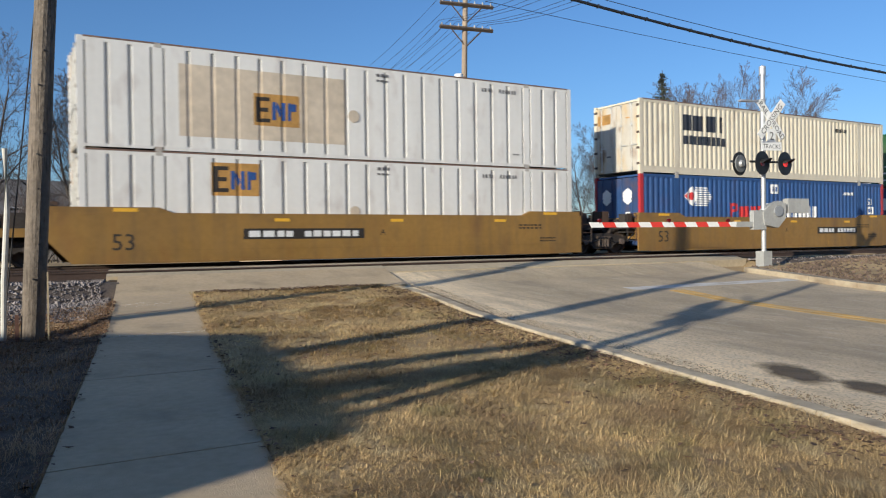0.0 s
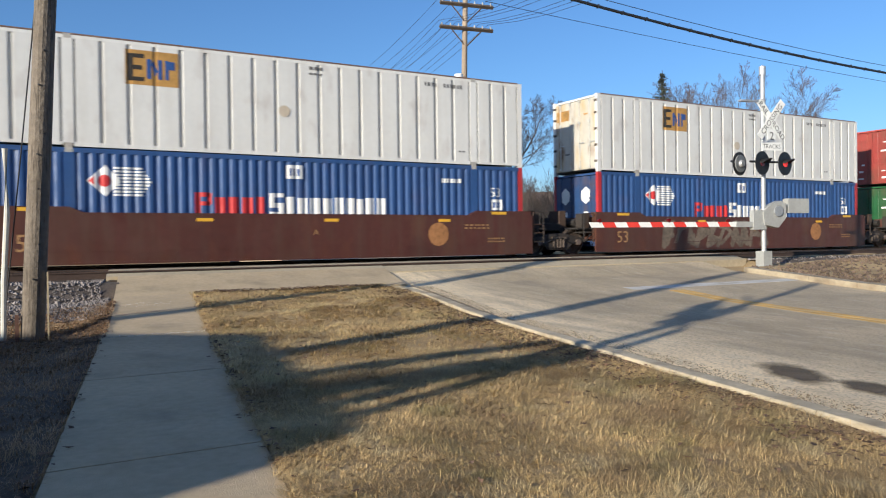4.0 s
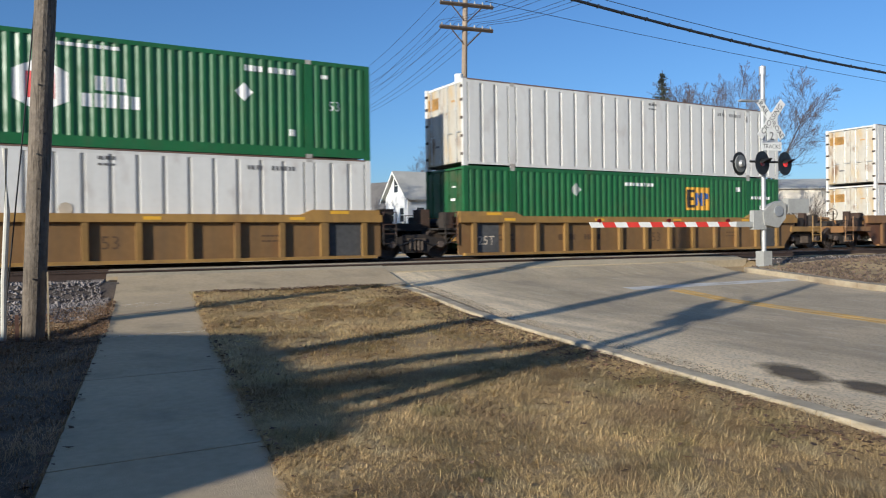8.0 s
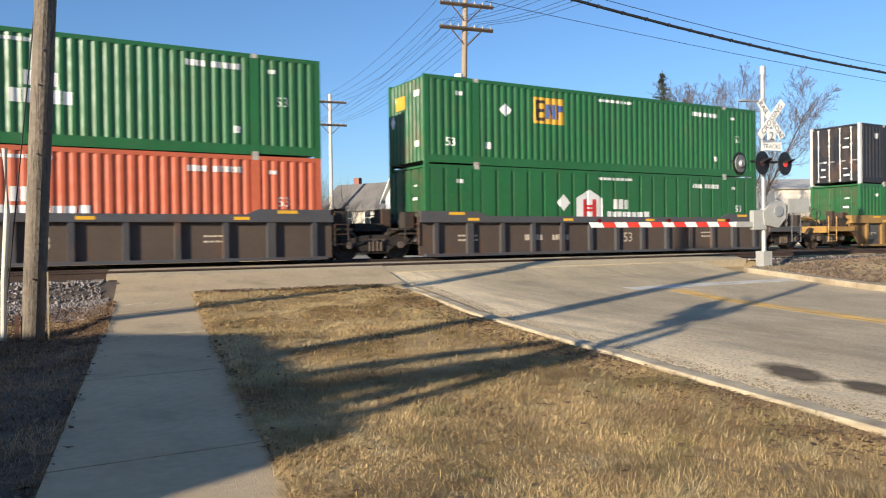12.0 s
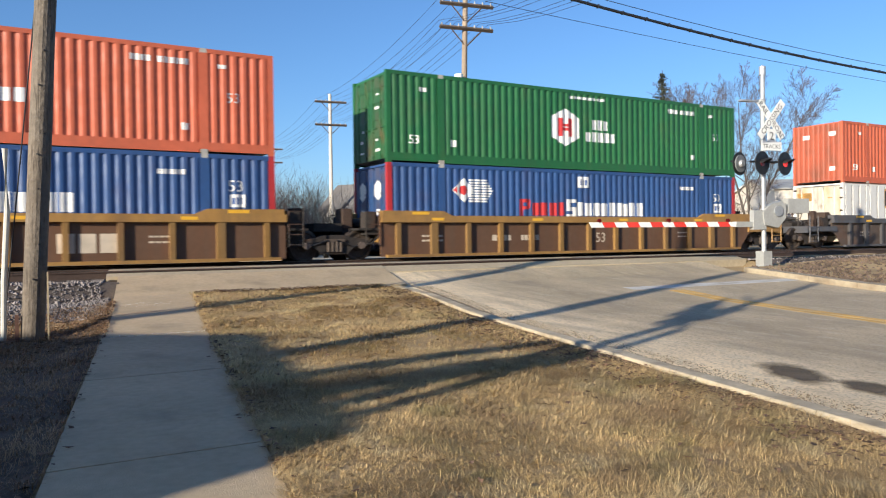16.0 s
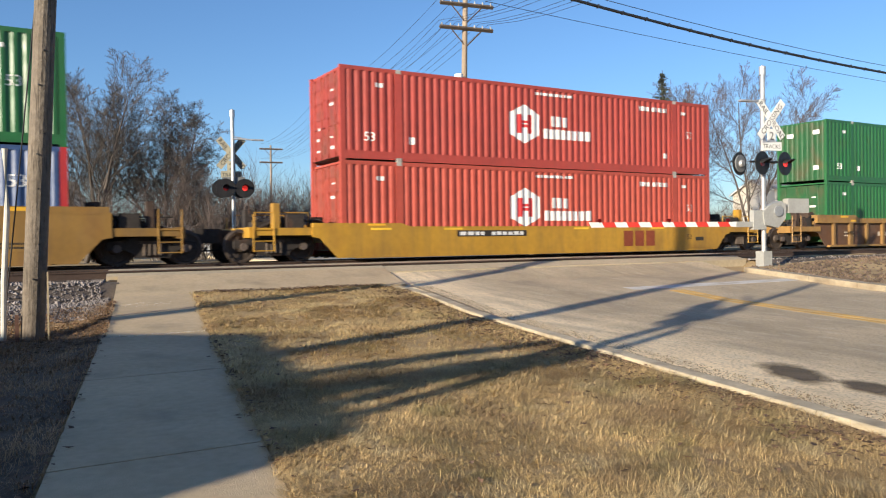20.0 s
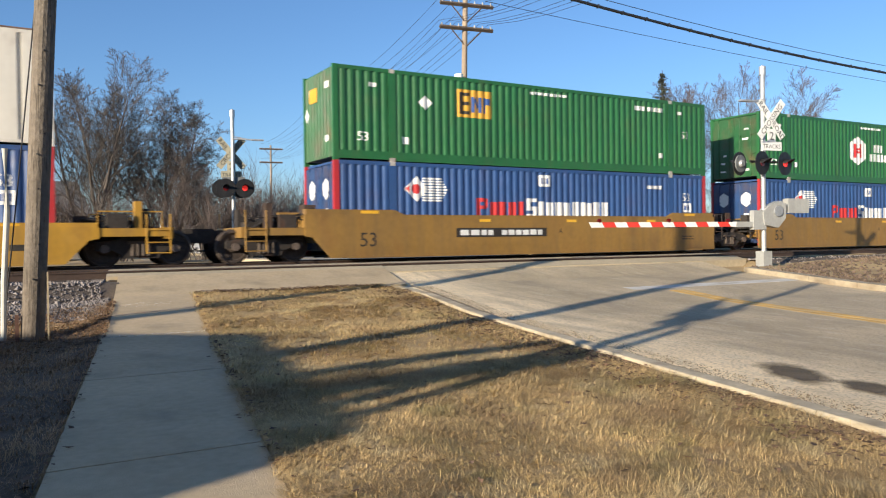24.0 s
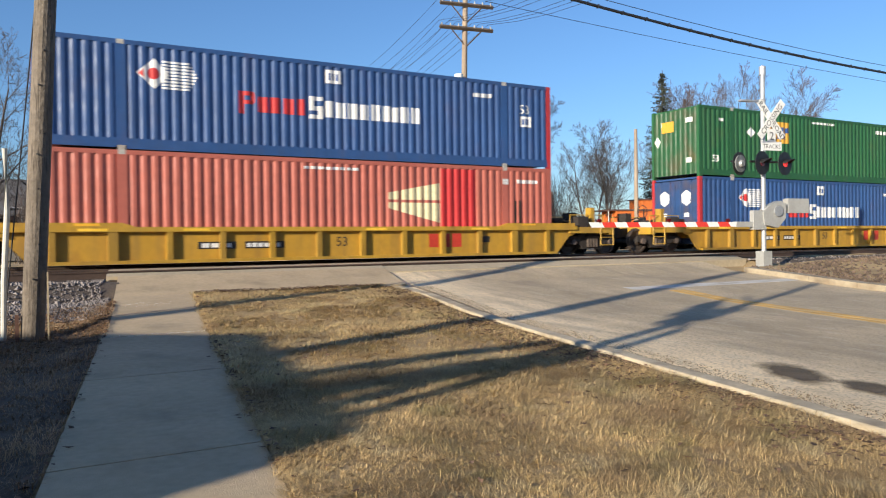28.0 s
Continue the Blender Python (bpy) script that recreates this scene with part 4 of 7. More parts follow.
def well_car(kind, col, panel, cname, rear, front, label, tag=0, unit=0, joint=1.7):
    """One well of a double-stack car: origin on the rail under its middle. rear, front: 'c' a coupler end, 'j' an articulated joint."""
    fresh = ("car_" + cname) not in MATS
    M = paint("car_" + cname, col, streak=0.42, rust=0.22, rough=0.5, rand=0.04)
    if fresh:
        tint(M, (0.09, 0.06, 0.035), 1.1, 0.50, 0.74, 0.42, (0.8, 1, 0.7), 7.0)
    # Recessed panels have their own colour; ribs are the car's colour times 0.72.
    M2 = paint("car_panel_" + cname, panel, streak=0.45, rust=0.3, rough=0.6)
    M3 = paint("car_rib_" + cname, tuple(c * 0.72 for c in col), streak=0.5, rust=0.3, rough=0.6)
    car = empty("well_car", pose(0, 0, 0), label, "rail car", "well cars of the train")
    h = CL / 2
    top = {"smooth": 1.40, "low": 1.03, "ribbed": 1.38, "lowribbed": 1.03}[kind]
    low = kind.startswith("low")
    ribbed = kind.endswith("ribbed")
    ys = 1.47

    def end_x(e):
        return h + (1.0 if e == 'c' else 0.28)

    def side_outline():
        pts = []
        b = 0.09
        if rear == 'c':
            pts += [(-h - 1.0, top - 0.30 if low else 0.75), (-h - 0.75, 0.70 if not low else 0.68), (-h - 0.2, b)]
        else:
            pts += [(-h - 0.28, b)]
        if front == 'c':
            pts += [(h + 0.2, b), (h + 0.75, 0.70 if not low else 0.68), (h + 1.0, top - 0.30 if low else 0.75)]
        else:
            pts += [(h + 0.28, b)]
        pts += [(end_x(front), top), (-end_x(rear), top)]
        return pts

    for s in (-1, 1):
        y0, y1 = sorted((s * (ys - (0.11 if ribbed else 0.0)), s * (ys - (0.16 if ribbed else 0.06))))
        bm = bmesh.new()
        prism(bm, side_outline(), y0, y1)
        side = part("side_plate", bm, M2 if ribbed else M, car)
        if ribbed:
            bm = bmesh.new()
            y0, y1 = sorted((s * (ys + 0.03), s * (ys - 0.16)))
            box(bm, -end_x(rear), end_x(front), y0, y1, top - (0.22 if not low else 0.13), top)
            part("top_chord", bm, M, car)
            bm = bmesh.new()
            box(bm, -h - 0.1, h + 0.1, y0, y1, 0.06, 0.15)
            part("bottom_chord", bm, M, car)
            k = 12 if not low else 11
            xr = h - 0.3
            for i in range(k + 1):
                x = -xr + 2 * xr * i / k
                wide = 0.12 if abs(abs(x) - 6.1) < 0.5 else 0.075
                bm = bmesh.new()
                prism(bm, [(x - wide, 0.15), (x + wide, 0.15), (x + wide, top - 0.1), (x - wide, top - 0.1)], *sorted((s * (ys + 0.01), s * (ys - 0.12))))
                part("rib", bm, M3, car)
        else:
            bm = bmesh.new()
            y0, y1 = sorted((s * (ys + 0.02), s * (ys - 0.12)))
            box(bm, -h + 0.4, h - 0.4, y0, y1, 0.07, 0.13)
            part("bottom_chord", bm, M, car)
            bm = bmesh.new()
            y0, y1 = sorted((s * (ys + 0.004), s * (ys - 0.14)))
            box(bm, -end_x(rear) + 0.02, end_x(front) - 0.02, y0, y1, top - 0.05, top + 0.004)
            part("top_flange", bm, M, car)
            if not low:
                bm = bmesh.new()
                y0, y1 = sorted((s * (ys + 0.006), s * (ys - 0.02)))
                box(bm, -h + 0.6, h - 0.6, y0, y1, 0.40, 0.425)
                part("weld_seam", bm, M, car)
                for xx in (-4.6, 3.4):
                    bm = bmesh.new()
                    box(bm, xx, xx + 1.1, *sorted((s * (ys + 0.008), s * (ys - 0.02))), 0.16, 0.36)
                    part("access_plate", bm, M, car)
        # raised guides over the ends of the well
        for e, x in ((rear, -1), (front, 1)):
            bm = bmesh.new()
            a, c = h - 2.3, end_x(e) - 0.05
            prism(bm, [(x * a, top), (x * (a + 0.35), top + (0.15 if not low else 0.11)), (x * c, top + (0.15 if not low else 0.11)), (x * c, top)], *sorted((s * (ys - 0.03), s * (ys - 0.32))))
            part("end_guide", bm, M, car)
    # well floor and ends

    def floor_beam(bm):
        box(bm, -0.12, 0.12, -ys + 0.17, ys - 0.17, 0.08, 0.15)
    for i in range(9):
        part("floor_beam", shared("floor_beam", floor_beam, M_UNDER), None, car, m=pose(-h + 0.4 + (CL - 0.8) * i / 8, 0, 0))
    for e, x in ((rear, -1), (front, 1)):
        a = h + 0.10
        bm = bmesh.new()
        box(bm, *sorted((x * a, x * (a + 0.12))), -ys + 0.17, ys - 0.17, 0.55, top - 0.02)
        part("bulkhead", bm, M, car)
        bm = bmesh.new()
        if e == 'c':
            box(bm, *sorted((x * (a + 0.1), x * (h + 2.75))), -1.30, 1.30, 0.82, 0.97)
            deck = part("end_deck", bm, M, car)
            bm = bmesh.new()
            box(bm, *sorted((x * (h + 2.6), x * (h + 2.85))), -1.42, 1.42, 0.72, 1.02)
            part("end_sill", bm, M, car)
            for s in (-1, 1):
                bm = bmesh.new()
                box(bm, *sorted((x * (h + 0.7), x * (h + 2.7))), *sorted((s * 1.36, s * 1.44)), 0.78, 1.0)
                part("deck_edge", bm, M, car)
                bm = bmesh.new()
                for lx in (2.15, 2.75):
                    cyl(bm, (x * (h + lx), s * 1.46, 0.32), (x * (h + lx), s * 1.46, top + (0.35 if low else 0.1)), 0.022, n=6)
                for zz in (0.34, 0.62, 0.95):
                    cyl(bm, (x * (h + 2.15), s * 1.46, zz), (x * (h + 2.75), s * 1.46, zz), 0.018, n=6)
                part("ladder", bm, M if low else mat("grab_iron_" + cname, col, 0.5), car)
            for yy in (-1.1, 1.1):
                bm = bmesh.new()
                zt = 1.30 if not low else 1.45
                tube(bm, [(x * (h + 1.0), yy, 0.97), (x * (h + 1.0), yy, zt), (x * (h + 2.6), yy, zt), (x * (h + 2.6), yy, 0.97)], 0.02, 6)
                part("handrail", bm, M_TRUCK if not low else M, car)
            bm = bmesh.new()
            box(bm, *sorted((x * (h + 1.15), x * (h + 1.75))), -1.05, -0.35, 0.97, 1.32)
            soften(bm, 0.03)
            part("valve_box", bm, M_UNDER, car)
            bm = bmesh.new()
            box(bm, *sorted((x * (h + 2.0), x * (h + 2.4))), -0.3, 0.5, 0.97, 1.2)
            part("brake_gear", bm, M_TRUCK, car)
            bm = bmesh.new()
            prism(bm, [(x * (h + 0.75), 0.80), (x * (h + 2.7), 0.80), (x * (h + 2.7), 0.55), (x * (h + 0.9), 0.62)], -0.35, 0.35)
            part("draft_sill", bm, M_UNDER, car)
            bm = bmesh.new()
            box(bm, *sorted((x * (h + 2.7), x * (h + 3.4))), -0.16, 0.16, 0.62, 0.95)
            box(bm, *sorted((x * (h + 3.35), x * (h + 3.8))), -0.24, 0.20, 0.58, 1.0)
            part("coupler", bm, M_TRUCK, car)
            bm = bmesh.new()
            tube(bm, [(x * (h + 3.0), 0.35, 0.7), (x * (h + 3.3), 0.36, 0.38), (x * (h + 3.7), 0.3, 0.35), (x * (h + 3.78), 0.1, 0.45)], 0.03)
            part("air_hose", bm, M_BLACK, car)
            for k, (xa, ya, za, dx, dy, dz) in enumerate(((1.2, -1.32, 0.97, 0.5, 0.3, 0.42), (1.9, -1.2, 0.97, 0.18, 0.3, 0.75), (2.2, 0.3, 0.97, 0.3, 0.5, 0.62), (0.45, -0.9, top, 0.35, 0.5, 0.30))):
                bm = bmesh.new()
                box(bm, *sorted((x * (h + xa), x * (h + xa + dx))), ya, ya + dy, za, za + dz)
                soften(bm, 0.04)
                part("brake_equipment", bm, M if low and k == 1 else (M_RUSTY if k % 2 else M_TRUCK), car)
            for k, yy in enumerate((-1.0, -0.75, 0.9)):
                bm = bmesh.new()
                tube(bm, [(x * (h + 0.2), yy, top - 0.1), (x * (h + 0.6), yy, top + 0.22 - 0.1 * k), (x * (h + 1.2), yy + 0.1, 1.2 + 0.12 * k), (x * (h + 2.1), yy + 0.15, 1.15), (x * (h + 2.5), yy, 0.95)], 0.03)
                part("brake_pipe", bm, M_TRUCK, car)
            if x < 0:
                bm = bmesh.new()
                cyl(bm, (x * (h + 2.5), -0.7, 0.97), (x * (h + 2.5), -0.7, 1.75), 0.03, n=6)
                for i in range(12):
                    t0, t1 = 2 * math.pi * i / 12, 2 * math.pi * (i + 1) / 12
                    cyl(bm, (x * (h + 2.58), -0.7 + 0.26 * math.cos(t0), 1.6 + 0.26 * math.sin(t0)), (x * (h + 2.58), -0.7 + 0.26 * math.cos(t1), 1.6 + 0.26 * math.sin(t1)), 0.018, n=5)
                cyl(bm, (x * (h + 2.58), -0.96, 1.6), (x * (h + 2.58), -0.44, 1.6), 0.014, n=5)
                part("brake_wheel", bm, M_TRUCK, car)
            bm = bmesh.new()
            cyl(bm, (x * (h + 0.9), 0.4, 1.15), (x * (h + 1.9), 0.4, 1.15), 0.16, n=12)
            part("air_reservoir", bm, M_UNDER, car)
            add_truck(car, x * (h + 2.05))
        else:
            box(bm, *sorted((x * (a + 0.1), x * (h + 1.2))), -0.5, 0.5, 0.72, 1.0)
            box(bm, *sorted((x * (a + 0.1), x * (h + 0.7))), -1.2, 1.2, 0.78, 0.92)
            part("joint_arm", bm, M_UNDER, car)
            for s in (-1, 1):
                bm = bmesh.new()
                for lx in (0.36, 0.8):
                    cyl(bm, (x * (h + lx), s * 1.42, 0.45), (x * (h + lx), s * 1.42, top + 0.12), 0.02, n=6)
                for zz in (0.5, 0.8, 1.1, top + 0.1):
                    cyl(bm, (x * (h + 0.36), s * 1.42, zz), (x * (h + 0.8), s * 1.42, zz), 0.016, n=6)
                part("ladder", bm, M_TRUCK if not low else M, car)
                bm = bmesh.new()
                box(bm, *sorted((x * (a + 0.12), x * (h + 1.0))), *sorted((s * 0.55, s * 1.3)), 0.92, 0.98)
                part("walkway", bm, M_UNDER, car)
            bm = bmesh.new()
            cyl(bm, (x * (h + 0.35), -0.5, 1.18), (x * (h + 0.35), 0.6, 1.18), 0.15, n=10)
            part("air_reservoir", bm, M_UNDER, car)
            for k, (xa, ya, dx, dy, z0, z1) in enumerate(((0.35, -1.25, 0.4, 0.35, 0.98, 1.5), (0.85, -0.45, 0.3, 0.6, 0.98, 1.62), (0.4, 0.5, 0.5, 0.5, 0.98, 1.4))):
                bm = bmesh.new()
                box(bm, *sorted((x * (h + xa), x * (h + xa + dx))), ya, ya + dy, z0, z1)
                soften(bm, 0.04)
                part("brake_equipment", bm, M_TRUCK if k != 1 else M_RUSTY, car)
            for k, yy in enumerate((-1.15, -0.8, 0.7)):
                bm = bmesh.new()
                tube(bm, [(x * (h + 0.2), yy, 0.8), (x * (h + 0.5), yy, 0.5 - 0.06 * k), (x * (h + 1.1), yy + 0.1, 0.42), (x * (h + 1.65), yy, 0.62)], 0.03)
                part("air_hose", bm, M_BLACK, car)
            if x < 0:
                bm = bmesh.new()
                box(bm, -h - joint - 0.45, -h - joint + 0.45, -0.6, 0.6, 0.9, 1.15)
                cyl(bm, (-h - joint, 0, 0.75), (-h - joint, 0, 1.05), 0.3, n=12)
                part("joint_bearing", bm, M_UNDER, car)
                add_truck(car, -h - joint)
    # marks on the near side
    yk = -ys - (0.006 if not ribbed else -0.104)
    amber = []
    if kind == "smooth":
        for x in (-3.0, 0.7, 4.6):
            amber.append(rect(x, x + 0.45, top - 0.22, top - 0.13))
    elif not low:
        for x in (-6.6, -2.6, 1.4, 5.4):
            amber.append(rect(x, x + 0.45, top - 0.16, top - 0.07))
    else:
        for x in (-7.2, -4.6, 0.8, 4.6):
            amber.append(rect(x, x + 0.7, top - 0.11, top - 0.04))
    guide = [rect(e * (h - 1.1) - 0.3, e * (h - 1.1) + 0.3, top + 0.03, top + 0.12 if not low else top + 0.09) for e in (-1, 1)]
    flat_marks(car, "reflector", M_AMBER, guide, -(ys - 0.03) - 0.004)
    flat_marks(car, "reflector", M_AMBER if not low else mat("pale_amber", (0.80, 0.50, 0.04), 0.4), amber, -ys - (0.008 if not ribbed else 0.034) )
    ink = P_DARK if cname not in ("maroon", "black") else mat("faded_orange_ink", (0.30, 0.17, 0.07), 0.7, vary=0.25)
    if kind == "smooth":
        flat_marks(car, "stencil", ink, text_polys("53", 0.62, -7.35, 0.42) + text_polys("A", 0.25, 0.35, 0.78), -ys - 0.006)
        if tag == 0:
            flat_marks(car, "number_board", P_DARK, [rect(-3.9, -0.2, 0.68, 0.98)], -ys - 0.006)
            flat_marks(car, "number", P_WHITE, bars(4, -3.75, 0.74, 1.35, 0.18, 0.2, 2) + bars(6, -2.1, 0.74, 1.75, 0.18, 0.2, 3), -ys - 0.010)
        elif tag == 3:
            flat_marks(car, "number_board", P_DARK, [rect(2.6, 5.6, 0.68, 0.98)], -ys - 0.006)
            flat_marks(car, "number", P_WHITE, bars(4, 2.75, 0.74, 1.1, 0.18, 0.2, 2) + bars(6, 4.1, 0.74, 1.4, 0.18, 0.2, 3), -ys - 0.010)
        else:
            spray = mat("sprayed_silver", (0.30, 0.27, 0.25), 0.6, vary=0.35, s1=1.5, s2=9)
            if tag == 1:
                flat_marks(car, "sprayed_tag", spray, graffiti(3, -3.6, 0.6, 0.18, 1.3) + graffiti(4, 2.0, 4.6, 0.3, 1.2), -ys - 0.006)
                flat_marks(car, "number", P_WHITE, bars(4, 2.8, 0.70, 0.8, 0.2, 0.2, 2) + bars(6, 3.8, 0.70, 1.1, 0.2, 0.2, 3), -ys - 0.010)
            elif tag == 2:
                flat_marks(car, "sprayed_tag", mat("sprayed_grey", (0.15, 0.12, 0.09), 0.7, vary=0.35, s1=1.5, s2=9), graffiti(8, -5.2, 1.0, 0.16, 1.28), -ys - 0.006)
            disc = [[(4.6 + 0.38 * math.cos(2 * math.pi * i / 16), 0.78 + 0.38 * math.sin(2 * math.pi * i / 16)) for i in range(16)]]
            flat_marks(car, "emblem", mat("faded_orange", (0.30, 0.14, 0.05), 0.7, vary=0.3, s2=9), disc if tag != 1 else [rect(5.5, 5.7, 1.0, 1.1)], -ys - 0.008)
        flat_marks(car, "data_stencil", ink, bars(6, 5.6, 1.05, 1.0, 0.05, 0.3, 2) + bars(6, 5.6, 0.95, 1.0, 0.05, 0.3, 3) + bars(9, 6.5, 0.60, 0.7, 0.05, 0.3, 4) + bars(9, 6.5, 0.50, 0.7, 0.05, 0.3, 5), -ys - 0.006)
    elif kind == "low":
        flat_marks(car, "number_board", P_DARK, [rect(-4.1, -1.3, 0.70, 0.90)], -ys - 0.006)
        flat_marks(car, "number", P_WHITE, bars(4, -4.0, 0.74, 1.0, 0.12, 0.2, 2) + bars(6, -2.75, 0.74, 1.35, 0.12, 0.2, 3), -ys - 0.010)
        flat_marks(car, "emblem", mat("car_red_" + ("a" if tag else "b"), (0.45, 0.04, 0.02) if tag else (0.22, 0.05, 0.02), 0.6, vary=0.2), lessor_blocks(3.2, 0.28, 1.7, 0.58), -ys - 0.006)
        flat_marks(car, "stencil", P_DARK, text_polys("53", 0.3, 6.55, 0.5) + [rect(7.05, 7.5, 0.45, 0.6)], -ys - 0.006)
    elif kind == "lowribbed":
        flat_marks(car, "number_board", P_DARK, [rect(-2.9, -1.75, 0.42, 0.62), rect(-4.2, -3.15, 0.42, 0.62)], yk)
        flat_marks(car, "number", P_WHITE, bars(4, -4.1, 0.46, 0.85, 0.12, 0.2, 2) + bars(6, -2.85, 0.46, 1.0, 0.12, 0.2, 3), yk - 0.004)
        flat_marks(car, "emblem", mat("car_red_a", (0.45, 0.04, 0.02), 0.6, vary=0.2), lessor_blocks(3.05, 0.36, 1.3, 0.44), yk)
        flat_marks(car, "stencil", P_DARK, text_polys("53", 0.4, -0.15, 0.45) + [rect(4.95, 5.4, 0.5, 0.7)], yk)
    else:
        pale = P_TAN if cname != "tanrib" else mat("rib_ink", (0.10, 0.06, 0.03), 0.7, vary=0.2)
        polys = text_polys("53", 0.5, 0.36, 0.45) + bars(5, -6.9, 0.7, 0.8, 0.06, 0.2, 3) + bars(5, -6.9, 0.55, 0.8, 0.06, 0.2, 4) + bars(5, 4.6, 0.75, 0.7, 0.05, 0.2, 5) + bars(5, 4.6, 0.6, 0.7, 0.05, 0.2, 6)
        if unit == 1:
            polys += lessor_blocks(2.4, 0.36, 1.5, 0.5)
        else:
            polys += bars(4, -4.2, 0.55, 0.8, 0.2, 0.2, 2) + bars(5, -3.0, 0.55, 0.8, 0.2, 0.2, 3)
        flat_marks(car, "stencil", pale, polys, yk)
        if cname == "tanrib":
            grey = mat("grey_patch_panel", (0.07, 0.07, 0.07), 0.7, vary=0.25, s2=9)
            flat_marks(car, "patch_panel", grey, [rect(-7.65, -6.75, 0.16, 1.15), rect(6.6, 7.7, 0.16, 1.15)], yk - 0.002)
            flat_marks(car, "patch_lettering", P_TAN, text_polys("25T", 0.42, -7.6, 0.42), yk - 0.006)
    return car


def lessor_blocks(x, z, w, h):
    """Three plain blocks in place of the lessor's mark."""
    k = w / 3
    return [rect(x + i * k, x + (i + 0.82) * k, z, z + h) for i in range(3)]


# the train, from its head: place of the front end at 14 s; upper and lower container; car
TRAIN = []
CAR = {
    "tan": ("smooth", (0.265, 0.152, 0.035), (0.3, 0.13, 0.02), "tan", "tan-orange smooth-sided well car, weathered"),
    "maroon": ("smooth", (0.078, 0.026, 0.018), (0.1, 0.02, 0.01), "maroon", "dark maroon well car with sprayed tags"),
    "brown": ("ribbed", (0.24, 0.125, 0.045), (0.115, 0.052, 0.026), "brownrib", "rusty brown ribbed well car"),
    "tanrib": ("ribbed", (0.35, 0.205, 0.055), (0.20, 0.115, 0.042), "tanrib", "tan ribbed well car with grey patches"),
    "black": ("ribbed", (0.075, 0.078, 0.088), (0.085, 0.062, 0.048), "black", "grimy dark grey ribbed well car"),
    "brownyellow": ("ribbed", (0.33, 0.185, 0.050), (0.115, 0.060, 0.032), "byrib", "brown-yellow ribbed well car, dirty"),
    "yellow": ("low", (0.45, 0.25, 0.025), (0.4, 0.2, 0.02), "yellow", "bright yellow low smooth well car"),
    "yellowrib": ("lowribbed", (0.48, 0.285, 0.025), (0.45, 0.255, 0.022), "yellowrib", "bright yellow low ribbed well car"),
}
BOX = {
    "emppatch": ("emppatch", "post", C_WHITE, "white", True, "dirty white panelled container with a faded tan patch"),
    "emp": ("emp", "post", C_WHITE, "white", True, "dirty white panelled container with a gold emblem"),
    "empold": ("empold", "post", C_WHITE, "white", True, "dirty white container with a half-worn gold emblem"),
    "plain": ("plain", "post", C_WHITE, "white", True, "dirty white panelled container"),
    "ghost": ("ghost", "post", (0.70, 0.66, 0.57), "cream_white", False, "stained off-white container with a worn emblem"),
    "hubgreen": ("hub", "corr", C_GREEN, "green", True, "green corrugated container with a white hexagon emblem"),
    "hubgreendiamond": ("hubd", "corr", C_GREEN, "green", True, "green corrugated container with hexagon and diamond marks"),
    "hubgreeninc": ("hubinc", "corr", C_GREEN, "green", False, "green corrugated container with a white hexagon emblem"),
    "hubred": ("hubinc", "corr", C_RED, "red", True, "red corrugated container with a white hexagon emblem"),
    "hubredfaded": ("hubinc", "corr", (0.44, 0.078, 0.050), "faded_red", True, "faded red corrugated container with a white hexagon emblem"),
    "huborange": ("hubinc", "corr", C_ORANGE, "orange", False, "orange-red corrugated container with a white hexagon emblem"),
    "huborangedoors": ("hubinc", "corr", C_ORANGE, "orange", True, "orange-red corrugated container with a white hexagon emblem"),
    "hubpost": ("hubp", "post", C_GREEN, "green_panel", True, "green panelled container with a white hexagon emblem"),
    "empgreen": ("empgreen", "corr", C_GREEN, "green", False, "green corrugated container with a yellow emblem"),
    "empdull": ("empgreen", "corr", (0.020, 0.105, 0.036), "dull_green", False, "dull dark green corrugated container with a yellow emblem"),
    "empright": ("empright", "corr", C_GREEN, "green", True, "green corrugated container with a yellow emblem"),
    "stack": ("stack", "corr", C_BLUE, "blue", True, "blue corrugated container with red ends and white lettering"),
    "stackwhite": ("stackwhite", "corr", (0.045, 0.090, 0.22), "faded_blue", True, "faded blue corrugated container with white lettering"),
    "navy": ("navy", "corr", C_NAVY, "navy", True, "dark navy corrugated container with pale corner posts"),
    "cream": ("cream", "corr", C_CREAM, "cream", True, "cream corrugated container with dark lettering"),
    "arrow": ("arrow", "corr", C_BROWN, "brown_red", True, "faded brown-red container with a cream and red mark"),
}
